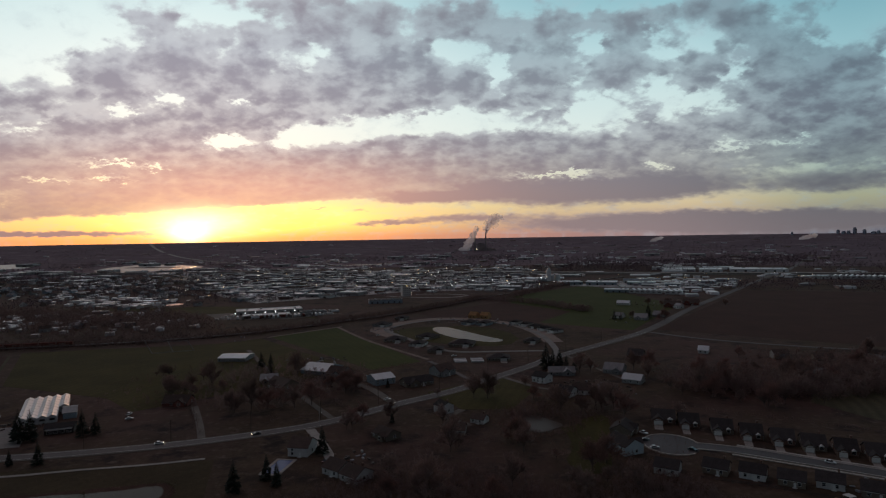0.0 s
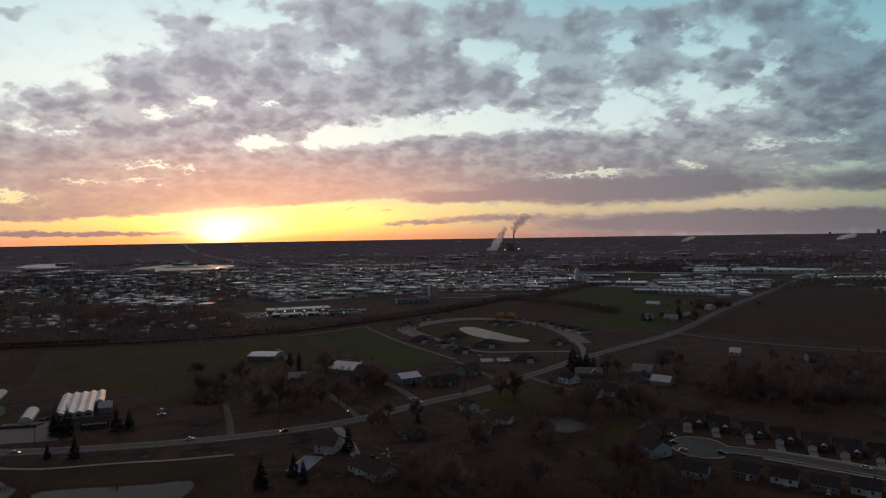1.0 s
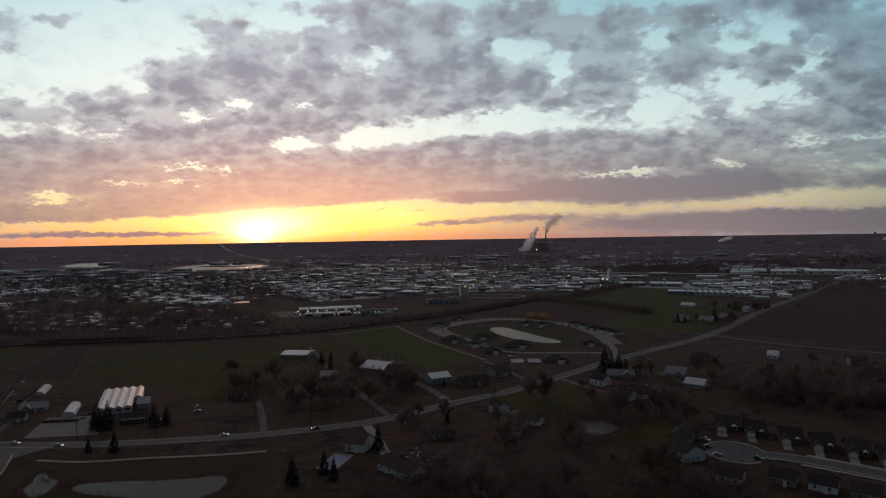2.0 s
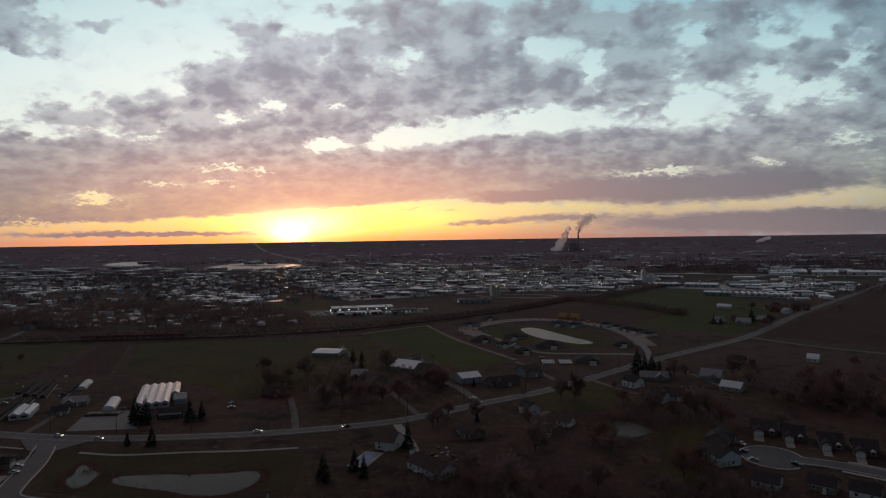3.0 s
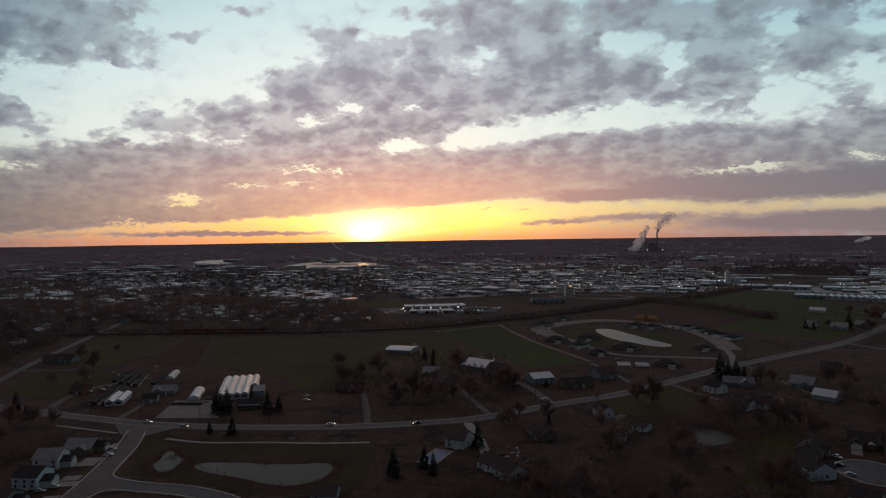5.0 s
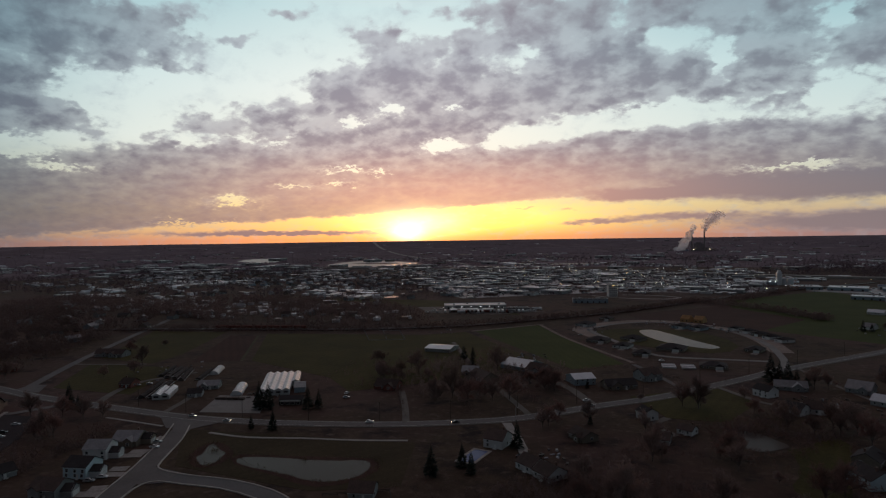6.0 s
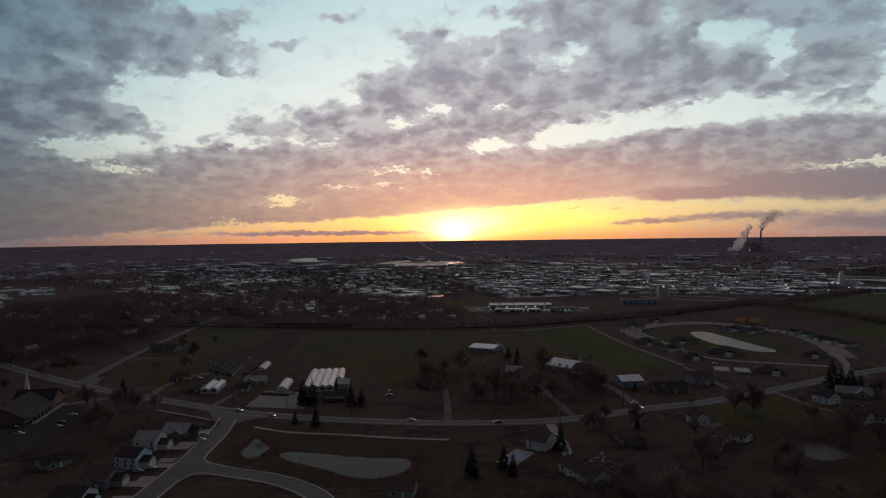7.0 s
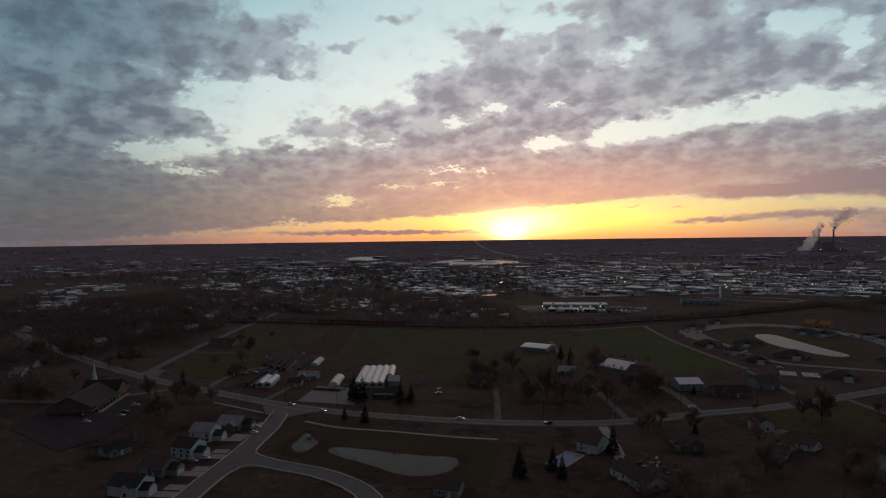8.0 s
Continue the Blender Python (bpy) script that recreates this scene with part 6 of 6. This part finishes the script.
def bare_tree(seed, h, spread, mat="crown"):
    r = random.Random(seed)
    t = thing("tree", 0, 0, 0, "tall bare deciduous tree with a fine twig crown", "tree", "bare trees")
    bm, vs, fs = bmesh.new(), [], []
    top = Vector((r.uniform(-0.4, 0.4), r.uniform(-0.4, 0.4), h * 0.22))
    limb(bm, Vector((0, 0, -0.2)), top, 0.020 * h, 0.013 * h, 7)

    def grow(p, d, ln, rad, level):
        q = p + d * ln
        limb(bm, p, q, rad, rad * 0.55, 4 if level else 5)
        if level >= 1:
            for _ in range(15 if level == 2 else 10):
                f = r.random()
                w = (d + Vector((r.uniform(-1, 1), r.uniform(-1, 1), r.uniform(-0.5, 1.0))) * 1.0).normalized()
                twig(vs, fs, p + d * ln * f, w, h * r.uniform(0.05, 0.10), r)
        if level == 2:
            return
        for _ in range(5 if level == 0 else 4):
            w = (d + Vector((r.uniform(-1, 1), r.uniform(-1, 1), r.uniform(-0.6, 0.7))) * spread).normalized()
            grow(p + d * ln * r.uniform(0.45, 1.0), w, ln * r.uniform(0.55, 0.8), rad * 0.5, level + 1)
    for k in range(6):
        a = k * 1.05 + r.uniform(-0.3, 0.3)
        grow(top * r.uniform(0.5, 1.0), Vector((math.cos(a) * spread, math.sin(a) * spread, r.uniform(0.25, 1.9))).normalized(), h * r.uniform(0.26, 0.36), 0.010 * h, 0)
    for _ in range(3):  # leaders that carry the crown upwards
        grow(top * r.uniform(0.7, 1.0), Vector((r.uniform(-0.35, 0.35), r.uniform(-0.35, 0.35), 1.0)).normalized(), h * r.uniform(0.34, 0.44), 0.011 * h, 0)
    part("trunk", bm, M["bark"], t)
    me = bpy.data.meshes.new("crown")
    me.from_pydata(vs, [], fs)
    me.materials.append(M[mat])
    tagged(part("crown", me, None, t), kind="stuff")
    return t


def spruce(seed, h):
    r = random.Random(seed)
    t = thing("conifer", 0, 0, 0, "dense dark evergreen with drooping boughs", "tree", "evergreens")
    part("trunk", round_of(0, 0, -0.2, 0.018 * h, 0.004 * h, h, 7), M["bark"], t)
    vs, fs = [], []
    for k in range(560):
        f = r.random() ** 0.8
        rad = (1 - f) * h * 0.24 * r.uniform(0.45, 1.0) + 0.1
        a = r.uniform(0, math.tau)
        p = Vector((math.cos(a) * rad * 0.4, math.sin(a) * rad * 0.4, h * (0.05 + 0.93 * f)))
        d = Vector((math.cos(a), math.sin(a), r.uniform(-0.5, 0.1))).normalized()
        s = Vector((-math.sin(a), math.cos(a), r.uniform(-0.4, 0.4))) * rad * 0.28
        i = len(vs)
        vs += [p, p + d * rad * 0.6 + s, p + d * rad, p + d * rad * 0.6 - s]
        fs.append((i, i + 1, i + 2, i + 3))
    me = bpy.data.meshes.new("foliage")
    me.from_pydata(vs, [], fs)
    me.materials.append(M["needles"])
    tagged(part("foliage", me, None, t), kind="stuff")
    return t


trees = [bare_tree(3, 15, 0.75), bare_tree(8, 18, 0.6), bare_tree(21, 12, 0.9), bare_tree(34, 16, 0.8, "red_crown"), bare_tree(55, 9, 0.9)]
unset = list(trees)


def plant(protos, x, y, scale, turn):
    p = protos[rnd.randrange(len(protos))]
    m = pose(x, y, ground_z(x, y), 0, 0, turn) @ Matrix.Scale(scale, 4)
    if p in unset:
        p.matrix_basis = m
        unset.remove(p)
    else:
        copy_thing(p, pose(x, y, ground_z(x, y), 0, 0, turn)).scale = (scale, scale, scale)


def grove(x, y, rx, ry, n, turn=0, protos=None, scale=(0.62, 1.12)):
    c, s = math.cos(radians(turn)), math.sin(radians(turn))
    for _ in range(n):
        u, v = rnd.gauss(0, 0.45) * rx, rnd.gauss(0, 0.45) * ry
        if any(abs(x + u * c - v * s - a) < 10 and -22 < y + u * s + v * c - b < 9 for a, b in SPOTS):
            continue
        plant(protos or trees, x + u * c - v * s, y + u * s + v * c, rnd.uniform(*scale), rnd.uniform(0, 360))


grove(-120, 400, 60, 40, 14)
grove(-70, 425, 26, 18, 6, protos=[trees[3]])
grove(-180, 430, 40, 40, 7)
grove(-110, 470, 30, 25, 4)
grove(40, 300, 70, 40, 18, -30)
grove(-20, 255, 50, 25, 7)
grove(80, 380, 90, 28, 16, -35)
grove(170, 400, 70, 30, 16, -30)
grove(250, 430, 110, 30, 22, -22)
grove(330, 470, 110, 30, 16, -22)
grove(-300, 250, 25, 25, 5)
grove(-330, 280, 30, 12, 3)
grove(-430, 240, 60, 50, 12)
grove(-520, 330, 80, 60, 14)
grove(-470, 470, 30, 60, 4, 20)
grove(-620, 480, 60, 120, 16, 25)
grove(-205, 460, 30, 30, 3)
grove(20, 400, 30, 20, 4)
grove(110, 470, 50, 30, 7, -30)
grove(-40, 350, 40, 20, 4, 30)
grove(230, 745, 60, 20, 5, -30)
grove(330, 885, 60, 25, 7, -20)
grove(-370, 370, 30, 40, 3)
for p in unset:
    p.matrix_basis = pose(-60 + 20 * unset.index(p), 430, 0)
unset = []
firs = [spruce(5, 14), spruce(9, 10)]
unset = list(firs)
for x, y, s in ((78, 478, 1.25), (84, 482, 0.9), (88, 476, 1.0), (94, 480, 0.9), (99, 474, 0.8), (-224, 324, 1.0), (-219, 326, 0.95), (-229, 330, 0.8), (-195, 332, 0.85), (-190, 336, 0.7), (-192, 291, 0.9), (-344, 296, 0.9), (-331, 291, 0.8), (-78, 268, 0.9), (-72, 262, 0.8),
                (-60, 300, 0.8), (-30, 348, 0.5), (-40, 430, 0.5), (205, 748, 1.0), (212, 745, 0.8), (249, 757, 1.1), (-148, 500, 0.8), (-142, 506, 0.9), (-135, 480, 0.8), (-88, 255, 0.8), (-205, 290, 0.6)):
    plant(firs, x, y, s * 1.3, rnd.uniform(0, 360))


# ---- woods, hedges and scrub that nobody could count ----
def lake_shore(x, y):
    """The lakes and the low open shore on their town side."""
    return y > 1600 and any(inside(x * k, y * k, poly) for poly in LAKES for k in (1.0, 1.04, 1.08))


def open_bank(x, y):
    """The clearing before the small far pond."""
    return abs(x + 440) < 34 and 850 < y < 1030


def thicket(name, places, label, mat, tall=11.0, flecks=16):
    """Many small bare crowns: slivers of twig round a stem, in one mesh."""
    places = [q for q in places if not open_bank(*q) and not lake_shore(*q)]
    fine = flecks >= 18
    flecks, slim = (flecks * 2, 0.12) if fine else (flecks, 0.26)
    r = np.random.default_rng(len(places) + flecks)
    n = len(places)
    base = np.array([(x, y, ground_z(x, y)) for x, y in places])
    high = tall * r.uniform(0.6, 1.15, n)
    c = np.repeat(base, flecks, 0)
    hh = np.repeat(high, flecks)
    ang, rad, lift = r.uniform(0, math.tau, n * flecks), np.sqrt(r.uniform(0, 1, n * flecks)), r.uniform(0.08, 1.0, n * flecks)
    wide = 0.34 * np.sin(np.clip(lift, 0.1, 0.98) * 2.7 + 0.25)
    mid = c + np.stack([np.cos(ang) * rad * wide * hh, np.sin(ang) * rad * wide * hh, lift * hh], 1)
    d = r.normal(0, 1, (n * flecks, 3)) * np.array([0.8, 0.8, 1.0])
    d /= np.linalg.norm(d, axis=1)[:, None]
    s = np.cross(d, r.normal(0, 1, (n * flecks, 3)))
    s /= np.linalg.norm(s, axis=1)[:, None]
    size = (hh * r.uniform(0.10, 0.2, n * flecks))[:, None]
    quad = np.stack([mid - d * size, mid + s * size * slim, mid + d * size, mid - s * size * slim], 1).reshape(-1, 3)
    quad[:, 2] = np.maximum(quad[:, 2], np.repeat(c[:, 2], 4) + 0.05)
    me = bpy.data.meshes.new(name)
    k = n * flecks
    me.vertices.add(4 * k), me.loops.add(4 * k), me.polygons.add(k)
    me.vertices.foreach_set("co", quad.astype(np.float32).ravel())
    me.loops.foreach_set("vertex_index", np.arange(4 * k, dtype=np.int32))
    me.polygons.foreach_set("loop_start", np.arange(0, 4 * k, 4, dtype=np.int32))
    me.update(calc_edges=True)
    me.materials.append(mat)
    return tagged(new(name, me), label, "trees", kind="stuff")


def along(points, n, width):
    line = glide(points, 20)
    out = []
    for _ in range(n):
        i = rnd.randrange(len(line) - 1)
        q = line[i].lerp(line[i + 1], rnd.random())
        out.append((q.x + rnd.gauss(0, width), q.y + rnd.gauss(0, width)))
    return out


def spread_in(poly, n, clump=0.0):
    xs, ys = [p[0] for p in poly], [p[1] for p in poly]
    out, tries = [], 0
    while len(out) < n and tries < n * 30:
        tries += 1
        x, y = rnd.uniform(min(xs), max(xs)), rnd.uniform(min(ys), max(ys))
        if inside(x, y, poly) and (not clump or noise.noise((x / 90, y / 90, 3)) > rnd.uniform(-clump, clump)):
            out.append((x, y))
    return out


def ring_sector(a0, a1, r0, r1, n, clump=0.25):
    out = []
    while len(out) < n:
        a, r = radians(rnd.uniform(a0, a1)), math.sqrt(rnd.uniform(r0 * r0, r1 * r1))
        x, y = -math.sin(a) * r, math.cos(a) * r
        if noise.noise((x / 320, y / 320, 7)) > rnd.uniform(-clump, clump):
            out.append((x, y))
    return out


thicket("hedgerow", along([(x, y - 12) for x, y in RAIL[:9]], 1500, 4.0) + along([(x, y + 14) for x, y in RAIL[:9]], 1300, 5.0), "ragged brown scrub along the railway bank", M["twigs"], 5.5)
thicket("hedgerow", along([(60, 1010), (130, 940), (180, 850), (190, 830)], 420, 5) + along([(250, 1270), (110, 1040), (40, 1010)], 420, 6), "brown hedgerow between the fields", M["twigs"], 8)
thicket("woodland", spread_in([(-1000, 860), (-420, 930), (-250, 720), (-330, 660), (-528, 640), (-640, 700), (-1000, 640)], 2600, 0.35), "bare brown woodland among scattered houses", M["twigs"], 11, 22)
thicket("woodland", spread_in([(-1100, 640), (-640, 690), (-560, 560), (-520, 430), (-700, 390), (-1100, 500)], 1500, 0.3), "bare brown woodland beside the side road", M["twigs"], 12, 22)
thicket("woodland", spread_in([(-470, 345), (-505, 425), (-570, 545), (-720, 520), (-720, 400), (-580, 350)], 800, 0.3), "bare brown trees beside the crossroads", M["twigs"], 10, 26)
thicket("woodland", spread_in([(-700, 370), (-520, 320), (-420, 260), (-440, 180), (-800, 220)], 500, 0.3), "bare brown trees behind the church", M["twigs"], 12, 26)
thicket("woodland", spread_in([(-1700, 1850), (-480, 1560), (-330, 950), (-1000, 900), (-1800, 1000)], 3600, 0.4), "bare street trees of the town", M["hazed_twigs"], 10)
thicket("woodland", spread_in([(150, 440), (300, 470), (420, 430), (560, 400), (520, 330), (380, 390), (240, 380), (160, 400)], 1100, 0.4), "bare brown woodland strip behind the new houses", M["twigs"], 11, 26)
thicket("woodland", spread_in([(220, 560), (280, 510), (400, 500), (600, 440), (640, 400), (420, 420), (300, 470)], 700, 0.4), "bare brown trees along the narrow road", M["twigs"], 9, 22)
thicket("scrub", spread_in([(-60, 245), (20, 225), (110, 235), (90, 290), (100, 340), (60, 380), (20, 340), (-10, 300)], 1500, 0.3), "dark brown scrub and brush on rough ground", M["twigs"], 3.2, 22)
thicket("scrub", along([(34, 366), (58, 362), (72, 336), (52, 320), (32, 340), (34, 366)], 300, 2.0) + along([(60, 300), (20, 320), (-30, 290)], 160, 6) + spread_in([(38, 362), (56, 355), (67, 336), (50, 325), (36, 342)], 260, 0.3), "reedy brown scrub in and round the dark pond", M["red_twigs"], 2.4, 18)
thicket("woodland", spread_in([(-330, 1000), (200, 1180), (240, 1800), (-760, 1820), (-420, 1150)], 3400, 0.4), "bare trees between the warehouses", M["hazed_twigs"], 8)
thicket("woodland", ring_sector(-40, 70, 1850, 3000, 6500), "far bare woods on the plain", M["hazed_twigs"], 13, 12)
thicket("woodland", ring_sector(-40, 70, 3000, 4700, 9000, 0.35), "far dark woods towards the horizon", M["hazed_twigs"], 11, 10)
thicket("woodland", spread_in([(420, 1180), (1200, 1500), (1900, 1200), (1000, 800), (640, 1050)], 2200, 0.4), "bare woods along the highway", M["hazed_twigs"], 11, 14)
thicket("woodland", spread_in([(240, 1650), (560, 1560), (900, 1800), (1500, 2300), (600, 2300), (260, 1900)], 2200, 0.3), "bare woods beyond the highway", M["hazed_twigs"], 12, 14)
thicket("woodland", spread_in([(-1200, 600), (-700, 400), (-700, 250), (-1300, 200)], 1300, 0.4), "bare woods west of the village", M["twigs"], 12, 18)
thicket("scrub", spread_in([(-230, 500), (-120, 560), (-90, 460), (-150, 360), (-230, 390)], 260, 0.4), "brown scrub in the overgrown gardens", M["twigs"], 4.0, 20)
thicket("scrub", spread_in([(-110, 235), (-20, 335), (60, 400), (130, 385), (112, 240), (0, 212)], 2600, 0.25), "low reddish brush over rough ground", M["red_twigs"], 1.5, 12)
thicket("dry_grass", spread_in([(-70, 240), (20, 215), (120, 230), (95, 290), (105, 345), (70, 400), (10, 350), (-20, 310)], 2600, 0.25), "pale dry grass tufts on rough ground", M["dry_grass"], 1.3, 10)
thicket("dry_grass", spread_in([(-330, 470), (-400, 585), (-228, 618), (-120, 700), (-60, 500), (-190, 380)], 1800, 0.15), "pale dry tufts over the meadow", M["dry_grass"], 0.8, 8)
thicket("dry_grass", spread_in([(-240, 278), (-110, 293), (-96, 240), (-130, 225), (-204, 232)], 500, 0.2), "pale dry tufts on the pond banks", M["dry_grass"], 0.8, 8)
BIG_POND = [(-185, 247), (-180, 255), (-150, 257), (-124, 266), (-115, 261), (-114, 250), (-126, 234), (-152, 237), (-185, 247)]
SMALL_POND = [(-204, 241), (-209, 259), (-206, 264), (-189, 254), (-188, 239), (-193, 234), (-204, 241)]
strip("field_edge", [(-186, 655), (-120, 726)], 3.0, 0.12, M["bare_soil"], "bare strip along the head of the wheat field", "bare ground", smooth=False)
strip("field_edge", [(-124, 722), (-75, 622), (-14, 525)], 4.0, 0.12, M["bare_soil"], "bare strip between the wheat field and new plots", "bare ground")
strip("field_edge", [(-330, 448), (-400, 570)], 2.5, 0.12, M["straw"], "pale grassy edge of the dug nursery ground", "bare ground", smooth=False)
for line, n, tall in (([(-124, 722), (-75, 622), (-14, 525)], 160, 1.6), ([(-132, 330), (-163, 395), (-205, 470)], 90, 2.6), ([(-96, 350), (-150, 450), (-190, 545)], 110, 2.4), ([(-58, 372), (-92, 432), (-128, 500)], 90, 2.6),
                      ([(-60, 478), (-22, 505), (20, 470)], 80, 2.4), ([(18, 440), (60, 490), (88, 540)], 90, 1.8), ([(-20, 300), (10, 330), (30, 372)], 80, 2.2), ([(75, 352), (115, 372), (170, 352), (240, 310)], 200, 2.0),
                      ([(100, 262), (80, 250), (62, 262), (70, 300)], 120, 1.6), ([(-262, 205), (-300, 228), (-330, 262)], 110, 2.0), ([(215, 420), (330, 432), (450, 395)], 160, 3.0)):
    thicket("hedge", along(line, n, 1.2), "thin brown hedge along a garden edge", M["twigs"], tall, 14)
thicket("reeds", along(BIG_POND, 260, 1.0) + along(SMALL_POND, 240, 1.5) + along([(-203, 256), (-196, 252)], 60, 1.6) + along([(-152, 256), (-149, 255)], 16, 0.7), "dry brown reeds on the muddy pond edges", M["dry_grass"], 1.4, 12)
thicket("dry_grass", spread_in([(100, 350), (240, 330), (330, 400), (220, 450), (110, 420)], 1800, 0.25), "pale dry grass behind the new houses", M["dry_grass"], 1.2, 8)
thicket("scrub", spread_in([(-70, 240), (20, 220), (115, 232), (92, 290), (104, 345), (66, 395), (10, 345), (-15, 300)], 420, 0.35), "grey-brown brush on rough ground", M["twigs"], 4.0, 26)
thicket("scrub", spread_in([(-160, 500), (-60, 500), (-50, 420), (-110, 370), (-190, 390)], 420, 0.3), "grey-brown brush in old gardens", M["crown"], 5.0, 26)
thicket("scrub", spread_in([(-330, 270), (-270, 265), (-262, 205), (-300, 190), (-330, 230)], 110, 0.3), "grey-brown brush behind the houses", M["twigs"], 5.0, 26)


# ---- rooftops and vehicles of the far town, past counting ----
def blocks(name, rows, label, category, mats):
    """Joined boxes: x, y, turn, width, depth, height; the top takes the first material."""
    vs, fs, top = [], [], []
    for x, y, tn, w, d, h in rows:
        c, s, z, i = math.cos(radians(tn)), math.sin(radians(tn)), ground_z(x, y), len(vs)
        for k in (-0.3, h):
            for u, v in ((-w, -d), (w, -d), (w, d), (-w, d)):
                vs.append((x + (u * c - v * s) / 2, y + (u * s + v * c) / 2, z + k))
        for a in range(4):
            b = (a + 1) % 4
            fs.append((i + a, i + b, i + 4 + b, i + 4 + a))
        fs.append((i + 4, i + 5, i + 6, i + 7))
        top.append(len(fs) - 1)
    me = bpy.data.meshes.new(name)
    me.from_pydata(vs, [], fs)
    for m in mats:
        me.materials.append(m)
    for f in me.polygons:
        f.material_index = 1
    for k in top:
        me.polygons[k].material_index = 0
    return tagged(new(name, me), label, category, kind="stuff")


def open_ground(x, y):
    """Lakes, fields and roads that stay free."""
    for poly in ([(-1320, 1950), (-1340, 2740), (-860, 2460), (-860, 2080)], [(-2000, 2480), (-1960, 2800), (-1600, 2700), (-1600, 2330)], [(60, 1050), (250, 1290), (360, 1250), (360, 880), (190, 650)],
                 [(229, 640), (520, 1150), (900, 1000), (900, 740), (470, 490)], [(-1160, 930), (-700, 700), (-860, 570), (-1100, 680)]):
        if inside(x, y, poly):
            return False
    return True


rows = []
while len(rows) < 1250:
    a, r = radians(rnd.uniform(-34, 64)), rnd.uniform(1080, 3500)
    x, y = -math.sin(a) * r, math.cos(a) * r
    if not open_ground(x, y) or open_bank(x, y) or lake_shore(x, y) or noise.noise((x / 190, y / 190, 2)) < rnd.uniform(-0.08, 0.38):
        continue
    # woods stand east beyond the highway and in the far west, with few roofs among them
    if (x > 260 and y > 1560 or x < -1350 or r > 2300) and rnd.random() > 0.25:
        continue
    k = 1 + max(0, r - 1500) / 2600
    big = 2.2 if rnd.random() < 0.10 else 1.0
    rows.append((x, y, -14 + rnd.choice((0, 90)) + rnd.uniform(-8, 8), rnd.uniform(7, 17) * k * big, rnd.uniform(9, 20) * k * big, rnd.uniform(2.6, 4.6)))
for k in range(320):  # scattered farms towards the horizon
    a, r = radians(rnd.uniform(-36, 66)), rnd.uniform(2600, 4600)
    x, y = -math.sin(a) * r, math.cos(a) * r
    if open_ground(x, y) and noise.noise((x / 300, y / 300, 4)) > -0.05:
        rows.append((x, y, rnd.uniform(-20, 20), rnd.uniform(12, 45), rnd.uniform(10, 20), rnd.uniform(3, 5)))
# small houses among the trees of the village and the town's edge
for poly, n in (([(-960, 840), (-420, 910), (-290, 740), (-360, 680), (-528, 660), (-640, 720), (-960, 680)], 110), ([(-1500, 1500), (-480, 1400), (-380, 1020), (-900, 960), (-1500, 1080)], 200)):
    while n:
        x, y = rnd.uniform(-1500, -280), rnd.uniform(640, 1500)
        if inside(x, y, poly) and open_ground(x, y):
            n -= 1
            rows.append((x, y, rnd.choice((20, 110)) + rnd.uniform(-10, 10), rnd.uniform(7, 12), rnd.uniform(6, 9), rnd.uniform(2.6, 3.8)))
blocks("far_rooftops", rows, "mixed pale and dark buildings of the far town", "buildings", (M["mixed_roofs"], M["mixed_walls"]))
rows = []
while len(rows) < 1300:
    x, y = rnd.uniform(-760, 640), rnd.uniform(800, 1900)
    yard = inside(x, y, INDUSTRY) or inside(x, y, [(250, 1240), (330, 1330), (640, 1340), (560, 1190), (430, 1150)]) or inside(x, y, [(-330, 800), (-225, 905), (-140, 850), (-200, 800)])
    if yard and noise.noise((x / 70, y / 70, 8)) > 0.0:
        rows.append((x, y, -14 + rnd.choice((0, 0, 90)), rnd.choice((4.5, 4.5, 5, 12)), rnd.uniform(2, 3), rnd.uniform(1.5, 2.6)))
blocks("parked_vehicles", rows, "parked cars, lorries and trailers in the town's yards", "vehicles", (M["vehicles"], M["vehicles"]))
rows = []
for x, y, n, k in ((95, 425, 40, 14), (108, 418, 26, 16), (88, 715, 30, 14), (-62, 700, 30, 16), (20, 752, 40, 24), (60, 745, 26, 14), (-110, 520, 40, 24), (-70, 450, 20, 12), (-240, 350, 34, 16), (-355, 400, 26, 20), (-40, 290, 14, 12),
                   (170, 250, 16, 14), (190, 235, 14, 14), (-215, 640, 10, 30), (300, 900, 30, 30), (215, 750, 16, 20)):
    for _ in range(n):
        rows.append((x + rnd.gauss(0, k * 0.6), y + rnd.gauss(0, k * 0.6), rnd.uniform(0, 180), rnd.uniform(0.7, 2.6), rnd.uniform(0.5, 1.4), rnd.uniform(0.3, 1.1)))
blocks("yard_clutter", rows, "pallets, bins, trailers and stacked goods in back yards", "clutter", (M["clutter"], M["clutter"]))
